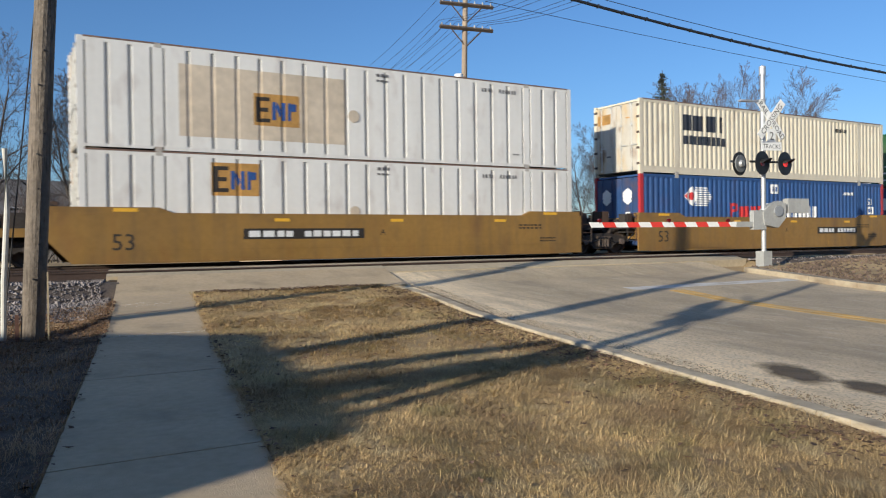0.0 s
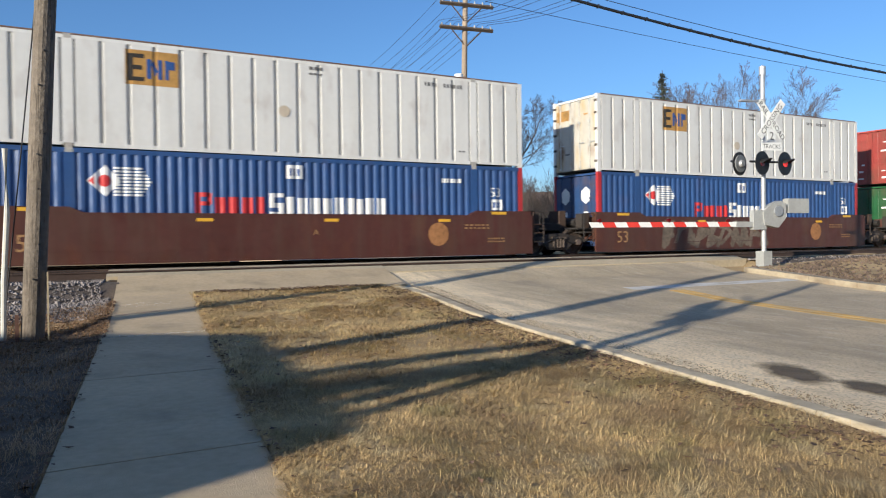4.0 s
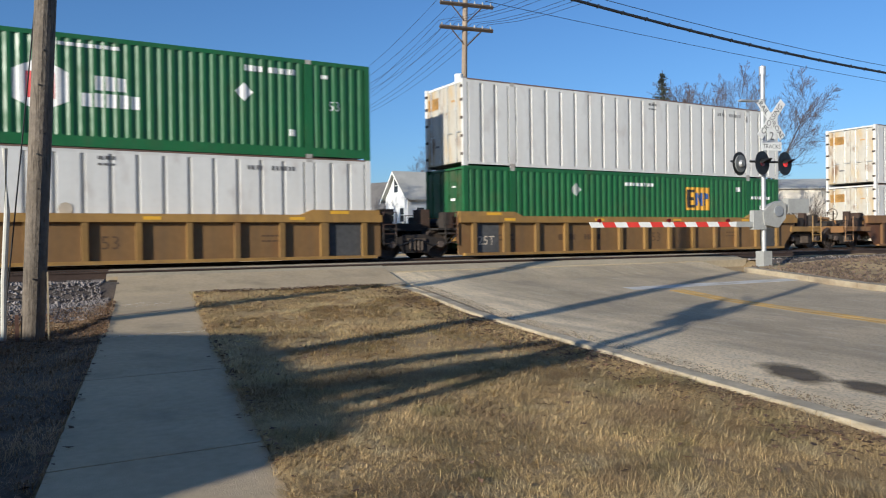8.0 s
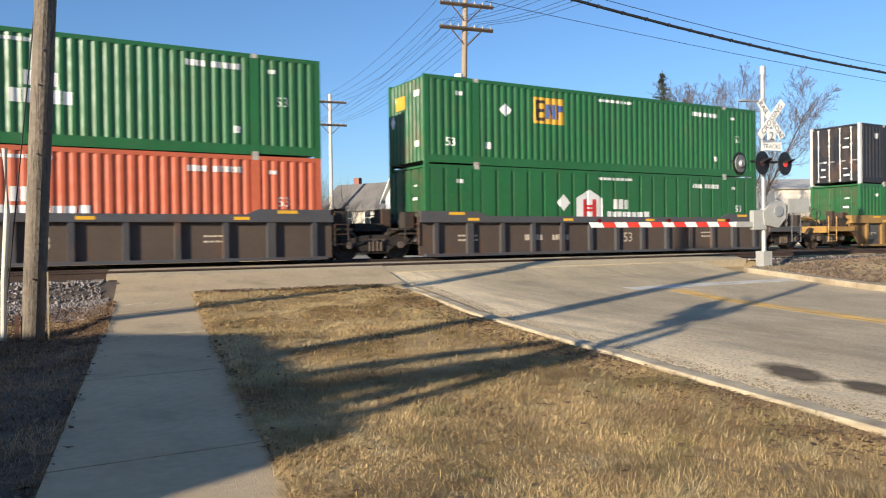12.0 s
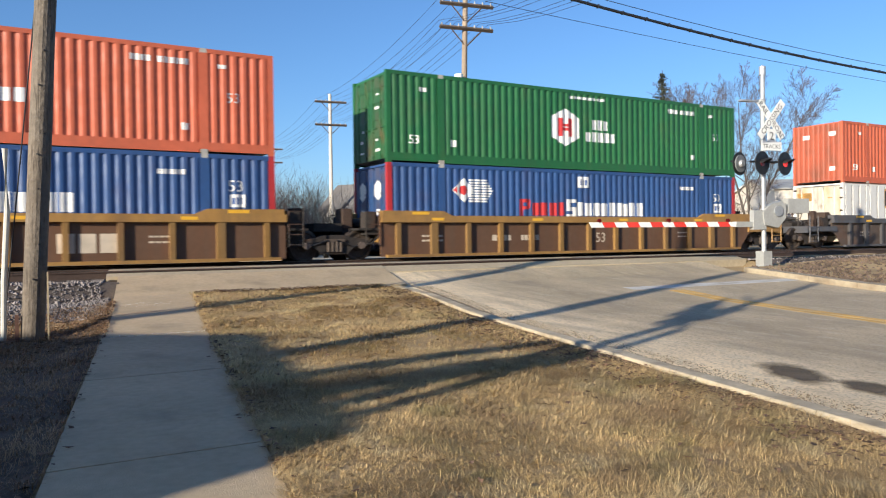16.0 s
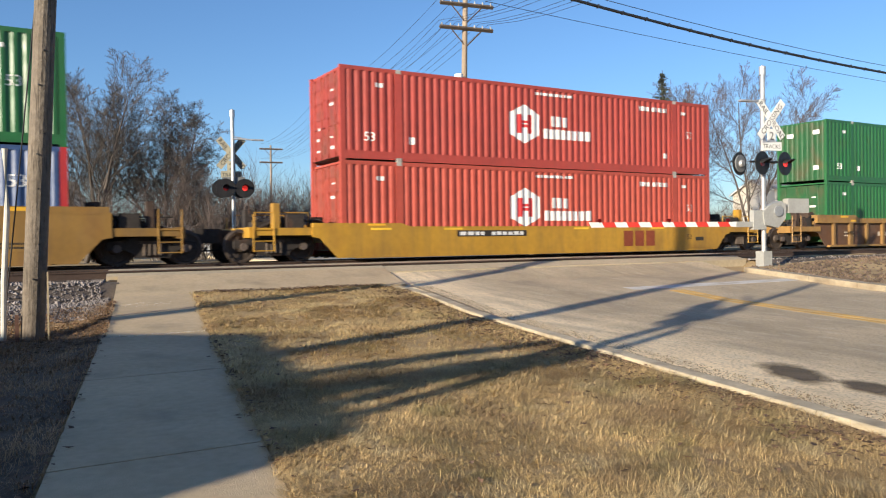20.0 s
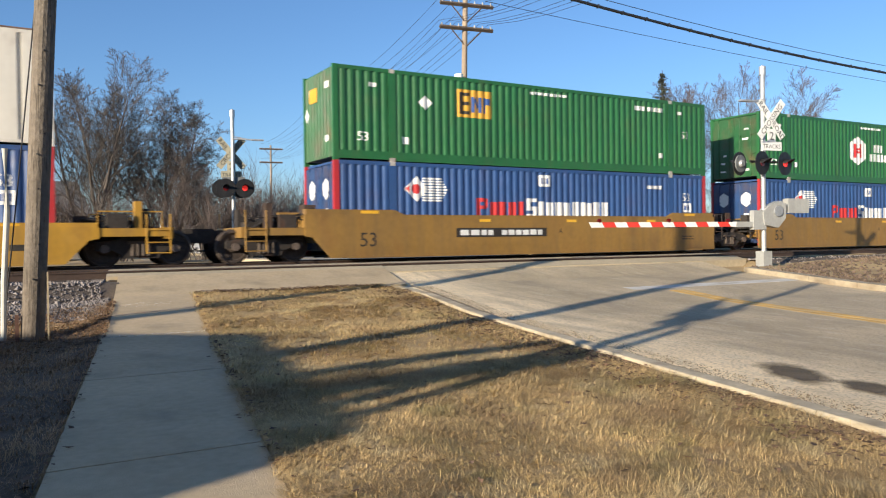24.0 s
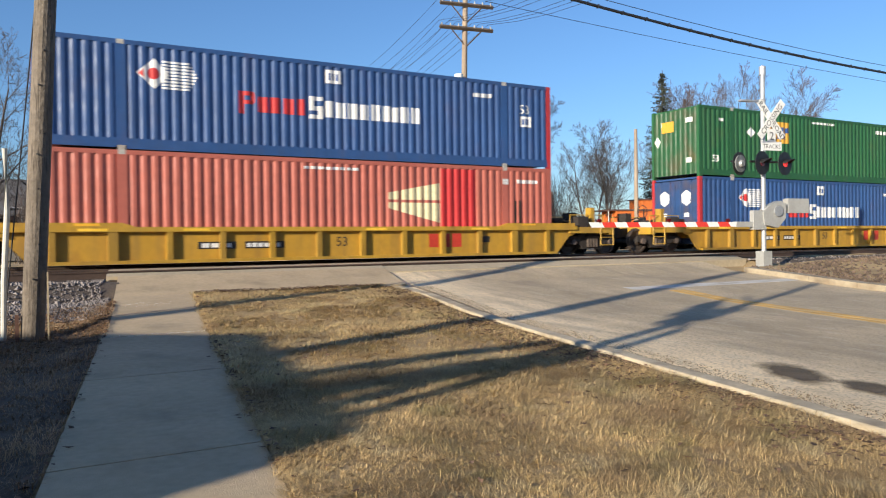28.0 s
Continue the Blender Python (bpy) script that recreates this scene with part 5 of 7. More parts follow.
for front, upper, lower, car, rear, fore, tag, unit in (
        (270.55, "hubgreen", "stack", "tan", 'j', 'c', 0, 0),
        (251.01, "cream", "stack", "tan", 'j', 'j', 3, 1),
        (231.48, "emppatch", "emp", "tan", 'c', 'j', 0, 2),
        (207.67, "hubred", "hubgreen", "maroon", 'j', 'c', 1, 0),
        (188.07, "emp", "stack", "maroon", 'j', 'j', 2, 1),
        (168.48, "emp", "stack", "maroon", 'c', 'j', 4, 2),
        (144.83, "empold", "empold", "brown", 'c', 'c', 0, 0),
        (121.33, "plain", "empright", "tanrib", 'j', 'c', 0, 0),
        (101.79, "hubgreendiamond", "emp", "tanrib", 'j', 'j', 0, 2),
        (82.41, "navy", "hubgreen", "tanrib", 'c', 'j', 0, 0),
        (58.73, "empgreen", "hubpost", "black", 'j', 'c', 0, 0),
        (39.04, "hubgreen", "huborangedoors", "black", 'j', 'j', 0, 2),
        (19.57, "huborange", "emp", "black", 'c', 'j', 0, 0),
        (-4.10, "hubgreen", "stack", "brownyellow", 'j', 'c', 0, 0),
        (-23.86, "huborange", "stack", "brownyellow", 'j', 'j', 0, 1),
        (-43.60, "hubgreeninc", "hubgreen", "brownyellow", 'c', 'j', 0, 0),
        (-67.58, "hubred", "hubredfaded", "yellow", 'c', 'c', 0, 0),
        (-91.19, "hubgreen", "stackwhite", "tan", 'j', 'c', 3, 0),
        (-110.82, "hubgreen", "stack", "tan", 'j', 'j', 3, 1),
        (-130.32, "empgreen", "stack", "tan", 'c', 'j', 0, 2),
        (-154.00, "ghost", "stack", "yellow", 'c', 'c', 1, 0),
        (-177.73, "empdull", "stack", "yellowrib", 'c', 'c', 0, 0),
        (-201.45, "stack", "arrow", "yellowrib", 'c', 'c', 0, 0)):
    mid = front - CL / 2
    w0 = len(WHEELS)
    kind, col, panel, cname, lab = CAR[car]
    TRAIN.append((well_car(kind, col, panel, cname, rear, fore, lab, tag, unit), mid, RAIL, WHEELS[w0:]))
    for k, which in ((0, lower), (1, upper)):
        style, ck, cc, cn, doors, lab = BOX[which]
        TRAIN.append((container(style, ck, cc, cn, doors, lab), mid, RAIL + 0.165 + k * (CH + 0.003), []))
for ob, mid, z, _ in TRAIN:
    ob.matrix_basis = pose(mid + run(0.0), TRACK_Y, z)


# ---- crossing signals ----
M_LENS = mat("dark_red_lens", (0.10, 0.006, 0.006), 0.15, vary=0.05)
M_LIT = mat("lit_red_lens", (0.9, 0.04, 0.03), 0.3, vary=0.02, emit=0.3)
M_GREY = mat("grey_cabinet", (0.34, 0.345, 0.33), 0.5, vary=0.1, streak=0.2)
M_SIGN = mat("sign_white", (0.75, 0.75, 0.72), 0.5, vary=0.06)
M_SIGNDULL = mat("dull_sign", (0.36, 0.34, 0.25), 0.6, vary=0.12, streak=0.3)
M_DARKGREY = mat("sign_back_grey", (0.20, 0.21, 0.21), 0.5, 0.3, vary=0.15)


def plate_text(parent, s, size, m, y=-0.012):
    polys = text_polys(s, size, 0, 0)
    w = max(a for q in polys for a, _ in q)
    v, fc = [], []
    for q in polys:
        k = len(v)
        v += [(a - w / 2, y, c - size * 0.34) for a, c in q]
        fc.append((k, k + 1, k + 2))
    return raw("lettering", v, fc, m, parent)


def lamp(sig, x, y, z, turn, lit, back=None):
    """A flashing lamp: black backing disc, hood and red lens, facing -y before it turns."""
    hd = new("lamp_head")
    hd.parent = sig
    hd.matrix_basis = pose(x, y, z, 0, 0, turn)
    bm = bmesh.new()
    cyl(bm, (0, 0.0, 0), (0, 0.02, 0), 0.37, n=28)
    part("backing_disc", bm, back or M_BLACK, hd)
    bm = bmesh.new()
    cyl(bm, (0, 0.02, 0), (0, 0.14, 0), 0.13, 0.10, n=16)
    part("housing", bm, M_BLACK if turn < 170 or turn == 180 else M_GALV, hd)
    bm = bmesh.new()
    cyl(bm, (0, -0.02, 0), (0, 0.0, 0), 0.105, n=20)
    part("lens", bm, M_LIT if lit else M_LENS, hd)
    bm = bmesh.new()
    k = 12
    for i in range(k):
        a0, a1 = math.pi * (0.0 + i / k), math.pi * (i + 1) / k
        ln0, ln1 = 0.10 + 0.22 * math.sin(a0), 0.10 + 0.22 * math.sin(a1)
        q = [(0.13 * math.cos(a0), 0, 0.13 * math.sin(a0)), (0.13 * math.cos(a1), 0, 0.13 * math.sin(a1)), (0.13 * math.cos(a1), -ln1, 0.13 * math.sin(a1)), (0.13 * math.cos(a0), -ln0, 0.13 * math.sin(a0))]
        bm.faces.new([bm.verts.new(c) for c in q])
        q = [(c[0] * 0.94, c[1], c[2] * 0.94) for c in q]
        bm.faces.new([bm.verts.new(c) for c in q])
    part("hood", bm, M_BLACK, hd)


def crossing_signal(x, y, z, turn, gate, lit, side=1):
    sig = empty("crossing_signal", pose(x, y, z, 0, 0, turn), "silver mast with crossed signs, red lamps and lowered gate" if gate else "silver mast with crossed signs and two red lamps", "crossing signal", "crossing signals")
    bm = bmesh.new()
    cyl(bm, (0, 0, 0.02), (0, 0, 6.2), 0.075, n=16)
    part("mast", bm, M_GALV, sig)
    bm = bmesh.new()
    cyl(bm, (0, 0, 6.05), (0, 0, 6.32), 0.105, n=16)
    cyl(bm, (0, 0, 6.32), (0, 0, 6.36), 0.105, 0.03, n=16)
    part("cap", bm, M_GALV, sig)
    bm = bmesh.new()
    box(bm, -0.20, 0.20, -0.20, 0.20, 0.0, 0.05)
    box(bm, -0.17, 0.17, -0.17, 0.17, 0.05, 0.52)
    soften(bm, 0.02)
    part("junction_base", bm, M_GREY, sig)
    bm = bmesh.new()
    cyl(bm, (0, -0.05, 5.2), (-1.0 * side, -0.25, 5.16), 0.03, n=8)
    cyl(bm, (0, -0.05, 5.3), (-0.5 * side, -0.12, 5.2), 0.02, n=6)
    part("bracket_arm", bm, M_GALV, sig)
    bm = bmesh.new()
    box(bm, *sorted((-1.15 * side, -0.7 * side)), -0.34, -0.18, 5.13, 5.18)
    part("arm_plate", bm, M_GALV, sig)
    # crossed blades
    for a, words in ((50, ("RAIL", "ROAD")), (-50, ("CROSSING",))):
        b = new("crossbuck_blade")
        b.parent = sig
        off = -0.12 if len(words) == 2 else -0.14
        b.matrix_basis = pose(0.21 if gate else -0.05, off if gate else 0.12 - off * 0.2, 4.66, 0, a, 0)
        bm = bmesh.new()
        box(bm, -0.74, 0.74, -0.008, 0.008, -0.125, 0.125)
        blade = part("blade", bm, M_SIGN if gate else M_SIGNDULL, b)
        if len(words) == 2:
            for w, dx in ((words[0], -0.45), (words[1], 0.45)):
                o = plate_text(b, w, 0.24, M_BLACK)
                o.matrix_basis = pose(dx, 0, 0)
        else:
            plate_text(b, words[0], 0.25, M_BLACK)
    b = new("tracks_sign")
    b.parent = sig
    b.matrix_basis = pose(0.22 if gate else -0.05, -0.13 if gate else 0.14, 3.86)
    bm = bmesh.new()
    box(bm, -0.16, 0.16, -0.008, 0.008, 0.10, 0.50)
    box(bm, -0.40, 0.40, -0.008, 0.008, -0.18, 0.10)
    part("plate", bm, M_SIGN if gate else M_SIGNDULL, b)
    plate_text(b, "2", 0.36, M_BLACK).matrix_basis = pose(0, 0, 0.28)
    plate_text(b, "TRACKS", 0.19, M_BLACK).matrix_basis = pose(0, 0, -0.05)
    bm = bmesh.new()
    cyl(bm, (-0.62, -0.1, 3.32), (0.80, -0.1, 3.32), 0.035, n=8)
    part("cross_arm", bm, M_BLACK, sig)
    lamp(sig, -0.23 if gate else -0.30, -0.22, 3.27, 14 if gate else 0, lit[0])
    lamp(sig, 0.68 if gate else 0.42, -0.22, 3.27, 14 if gate else 0, lit[1])
    lamp(sig, -0.80 if gate else -0.42, 0.16, 3.27, 196 if gate else 180, False)
    if gate:
        bm = bmesh.new()
        cyl(bm, (-0.80, 0.14, 3.27), (-0.788, 0.098, 3.27), 0.27, n=24)
        part("lamp_back", bm, M_DARKGREY, sig)
    if not gate:
        lamp(sig, 0.30, 0.16, 3.27, 180, False)
        bm = bmesh.new()
        box(bm, -0.40, 0.46, 0.02, 0.14, 3.45, 3.72)
        part("relay_box", bm, M_DARKGREY, sig)
    if gate:
        bm = bmesh.new()
        prism(bm, [(-0.1, 1.35), (0.45, 1.25), (0.75, 1.55), (0.78, 2.0), (0.55, 2.1), (0.1, 1.95), (-0.15, 1.75)], -0.16, 0.12)
        soften(bm, 0.03)
        part("gate_mechanism", bm, M_GREY, sig)
        bm = bmesh.new()
        cyl(bm, (0.42, -0.17, 1.78), (0.42, -0.21, 1.78), 0.17, n=18)
        part("mechanism_cover", bm, M_GALV, sig)
        bm = bmesh.new()
        box(bm, 0.9, 1.75, -0.12, 0.12, 1.72, 2.18)
        soften(bm, 0.02)
        part("counterweight_plate", bm, M_GREY, sig)
        bm = bmesh.new()
        box(bm, -1.15, -0.35, -0.09, 0.03, 1.28, 1.45)
        box(bm, -0.5, 0.0, -0.12, 0.06, 1.2, 1.8)
        part("arm_support", bm, M_GREY, sig)
        arm = new("gate_arm")
        arm.parent = sig
        arm.matrix_basis = pose(-0.95, -0.05, 1.37)
        k = 13
        ln = 5.35
        for i in range(k):
            bm = bmesh.new()
            a, c = -ln * i / k, -ln * (i + 1) / k
            s = 0.09
            prism(bm, [(a, -0.075), (a - s, 0.075), (c - s, 0.075), (c, -0.075)], -0.02, 0.02)
            part("stripe", bm, M_RED if i % 2 else M_WHITE, arm)
        for dx in (-0.5, -2.7, -5.1):
            bm = bmesh.new()
            cyl(bm, (dx, -0.04, 0.12), (dx, 0.04, 0.12), 0.055, n=12)
            box(bm, dx - 0.02, dx + 0.02, -0.02, 0.02, 0.05, 0.1)
            part("arm_lamp", bm, M_LENS, arm)
    return sig


crossing_signal(20.86, 15.81, 0.66, -9.2, True, (False, True))
crossing_signal(7.95, 30.0, 0.52, -9.2, False, (False, True), -1)


# ---- poles and wires ----
M_WIRE = mat("black_wire", (0.02, 0.02, 0.022), 0.6, vary=0.05)
M_PORC = mat("insulator", (0.45, 0.42, 0.38), 0.3, vary=0.1)
M_STEELPOLE = mat("pale_pole_wood", (0.31, 0.245, 0.18), 0.8, vary=0.18, s2=8, streak=0.4, dirt=(0.2, 0.15, 0.1))


M_ARM = mat("dark_arm_wood", (0.10, 0.075, 0.055), 0.9, vary=0.25, s1=1, s2=9)


def utility_pole(x, y, top, lean, label, arms, r=0.17, can=False, material=None):
    z = zg(y)
    p = empty("utility_pole", pose(x, y, z - 0.1), label, "utility pole", "utility poles")
    bm = bmesh.new()
    k = 7
    pts = [(lean * i / k, 0, (top - z) * i / k) for i in range(k + 1)]
    for i in range(k):
        cyl(bm, pts[i], pts[i + 1], r * (1.15 - 0.4 * i / k), r * (1.15 - 0.4 * (i + 1) / k), 12, i in (0, k - 1))
    part("pole_shaft", bm, material or M_WOOD, p)
    for za, half in arms:
        h = za - z
        lx = lean * h / (top - z)
        bm = bmesh.new()
        a = math.atan(SHEAR)
        c, s = math.cos(a), -math.sin(a)
        q = [Vector((lx + c * t, s * t - 0.2, h)) for t in (-half, half)]
        cyl(bm, q[0], q[1], 0.13, n=4)
        part("crossarm", bm, M_ARM, p)
        for t in (-1, 1):
            bm = bmesh.new()
            cyl(bm, (lx + c * half * 0.62 * t, s * half * 0.62 * t - 0.2, h), (lx, -0.1, h - half * 0.62), 0.04, n=5)
            part("brace", bm, M_ARM, p)
        for t in (-0.92, -0.6, -0.3, 0.3, 0.6, 0.92):
            bm = bmesh.new()
            cyl(bm, (lx + c * half * t, s * half * t - 0.2, h + 0.06), (lx + c * half * t, s * half * t - 0.2, h + 0.26), 0.05, 0.035, 8)
            part("insulator", bm, M_PORC, p)
    if can:
        bm = bmesh.new()
        cyl(bm, (-0.28, -0.3, 9.95), (-0.28, -0.3, 11.0), 0.26, n=16)
        part("transformer", bm, M_WHITE, p, "white transformer can")
    return p


POLES = [(18.4, 0.9), (24.75, 40.0), (31.6, 78.8), (37.3, 118.2)]
utility_pole(18.4, 0.9, 16.9, 0.0, "tall wooden utility pole with two crossarms", ((16.2, 1.6), (14.7, 1.6)))
utility_pole(24.55, 40.0, 17.0, 0.45, "tall brown wooden utility pole with two crossarms", ((16.15, 1.75), (14.7, 1.75)), 0.2, can=True, material=M_STEELPOLE)
utility_pole(31.6, 78.8, 18.0, 0.0, "pale wooden utility pole with two crossarms", ((17.1, 1.75), (14.6, 1.75)), 0.22, material=mat("bleached_pole", (0.62, 0.56, 0.48), 0.8, vary=0.12))
utility_pole(37.3, 118.2, 17.2, 0.0, "distant wooden utility pole with two crossarms", ((16.6, 1.8), (14.5, 1.8)), 0.2)
utility_pole(43.24, 44.3, 10.3, 0.0, "short pale wooden pole beside the track", (), 0.17, material=M_STEELPOLE)


def wire(a, c, sag, r, k=10, label="thin black overhead wire", lash=False):
    bm = bmesh.new()
    a, c = Vector(a), Vector(c)
    pts = [a.lerp(c, i / k) - Vector((0, 0, sag * 4 * (i / k) * (1 - i / k))) for i in range(k + 1)]
    tube(bm, pts, r, 5)
    me = bpy.data.meshes.new("wire")
    bm.to_mesh(me)
    bm.free()
    me.materials.append(M_WIRE)
    w = new("overhead_cable" if lash else "overhead_wire", me)
    tagged(w, label, "cable", "overhead wires")
    if lash:
        for i in range(60):
            p = a.lerp(c, (i + 0.5) / 60) - Vector((0, 0, sag * 4 * ((i + 0.5) / 60) * (1 - (i + 0.5) / 60)))
            bm = bmesh.new()
            box(bm, p.x - 0.015, p.x + 0.015, p.y - 0.035, p.y + 0.035, p.z - 0.036, p.z + 0.04)
            part("lashing", bm, M_WIRE, w)
    return w


for (x0, y0), (x1, y1) in zip(POLES, POLES[1:]):
    for za, zb, offs in ((16.4, 16.4, (-1.5, -0.5, 0.5, 1.5)), (14.95, 14.95, (-1.6, -1.0, -0.5, 0.5, 1.0, 1.6))):
        for o in offs:
            up0 = 0.9 if y0 > 70 and za > 16 else 0.0
            up1 = 0.9 if y1 > 70 and za > 16 else 0.0
            wire((x0 + o, y0 - 0.16 * o - 0.2, za + up0), (x1 + o, y1 - 0.16 * o - 0.2, zb + up1), 2.4 if y0 < 2 else 0.9, 0.012)
wire((26.2, 39.6, 16.4), (120, 41.5, 16.6), 0.75, 0.02, 14)
wire((0.72, 12.55, 7.61), (45.0, 13.6, 7.95), 1.33, 0.035, 24, "thick black lashed cable strung over the road", True)
wire((0.72, 12.55, 7.75), (45.0, 13.6, 8.1), 1.27, 0.008, 24)
utility_pole(45.0, 13.7, 9.5, 0.0, "wooden utility pole that carries the lashed cable", (), 0.17)

# the wooden pole beside the pavement, with guy wire, white post and stakes
p = empty("utility_pole", pose(0.39, 12.66, 0.05), "weathered grey wooden utility pole beside the pavement", "utility pole", "utility poles")
bm = bmesh.new()
k = 26
n = 18
prev = None
for i in range(k + 1):
    z = 8.4 * i / k
    r = 0.158 - 0.020 * i / k
    ring = []
    for j in range(n):
        a = 2 * math.pi * j / n
        rr = r * (1 + 0.035 * noise.noise((3 * math.cos(a), 3 * math.sin(a), z * 0.8)))
        ring.append(bm.verts.new((0.049 * z + rr * math.cos(a), -0.015 * z + rr * math.sin(a), z)))
    if prev:
        for j in range(n):
            bm.faces.new((prev[j], prev[(j + 1) % n], ring[(j + 1) % n], ring[j]))
    prev = ring
bm.faces.new(prev)
part("pole_shaft", bm, tint(mat("grey_pole_wood", (0.165, 0.137, 0.105), 0.9, vary=0.25, s1=1.2, s2=14, streak=0.75, bump=0.9, bscale=18, dirt=(0.09, 0.072, 0.055)), (0.05, 0.04, 0.03), 6.0, 0.55, 0.66, 0.7, (6, 6, 0.35), 6.0), p)
for z, a in ((5.4, -1.7), (4.9, -1.2), (3.9, -1.9), (3.2, -1.3), (2.4, -1.6), (1.6, -1.4), (1.1, -1.75), (4.4, -1.55), (2.9, -1.8)):
    bm = bmesh.new()
    r = 0.155 - 0.0024 * z
    c = (0.049 * z + r * math.cos(a), -0.015 * z + r * math.sin(a), z)
    cyl(bm, c, (c[0] + 0.03 * math.cos(a), c[1] + 0.03 * math.sin(a), z), 0.013, n=6)
    part("bolt", bm, M_BLACK, p)
wire((0.78, 12.55, 7.9), (0.02, 12.9, 0.25), 0.05, 0.011, 6, "steel guy wire of the wooden pole")
g = empty("guy_marker", pose(0.03, 12.75, 0.12), "white plastic guy wire marker standing in the soil", "marker post")
bm = bmesh.new()
tube(bm, [(0.0, 0, 0), (0.02, 0, 1.0), (0.075, 0, 2.0), (0.06, 0, 2.92)], 0.042, 10)
part("sleeve", bm, mat("yellowed_plastic", (0.58, 0.57, 0.50), 0.5, vary=0.12, streak=0.3), g)
g = empty("stake", pose(0.60, 12.5, 0.15), "thin pale wooden survey stake", "stake")
bm = bmesh.new()
box(bm, -0.010, 0.010, -0.010, 0.010, 0, 1.1)
part("shaft", bm, mat("pale_stake", (0.45, 0.36, 0.22), 0.8), g)
g = empty("stake", pose(0.2, 12.6, 0.02), "short rusty steel stake at the pole's foot", "stake")
bm = bmesh.new()
box(bm, -0.025, 0.025, -0.02, 0.02, 0, 0.62)
part("shaft", bm, mat("rusty_stake", (0.12, 0.06, 0.04), 0.8, vary=0.3), g)

# ---- trees ----
M_BARK = mat("bark", (0.095, 0.08, 0.068), 0.9, vary=0.3, s1=2, s2=15, bump=0.5, bscale=20)
M_TWIG = mat("twigs", (0.080, 0.070, 0.063), 0.9, vary=0.2)
M_TWIGDARK = mat("grey_twigs", (0.060, 0.052, 0.047), 0.9, vary=0.2)
M_TWIGRED = mat("reddish_twigs", (0.100, 0.078, 0.070), 0.9, vary=0.2)
M_NEEDLE = mat("spruce_needles", (0.048, 0.056, 0.038), 0.8, vary=0.35, s1=1, s2=5, island=0.35)


def branch_mesh(v, f, pts, radii, n):
    base = len(v)
    for i, (p, r) in enumerate(zip(pts, radii)):
        d = (pts[min(i + 1, len(pts) - 1)] - pts[max(i - 1, 0)])
        q = d.to_track_quat('Z', 'Y')
        for j in range(n):
            a = 2 * math.pi * j / n
            v.append(tuple(p + q @ Vector((r * math.cos(a), r * math.sin(a), 0))))
    for i in range(len(pts) - 1):
        for j in range(n):
            a, b = base + i * n + j, base + i * n + (j + 1) % n
            f.append((a, b, b + n, a + n))


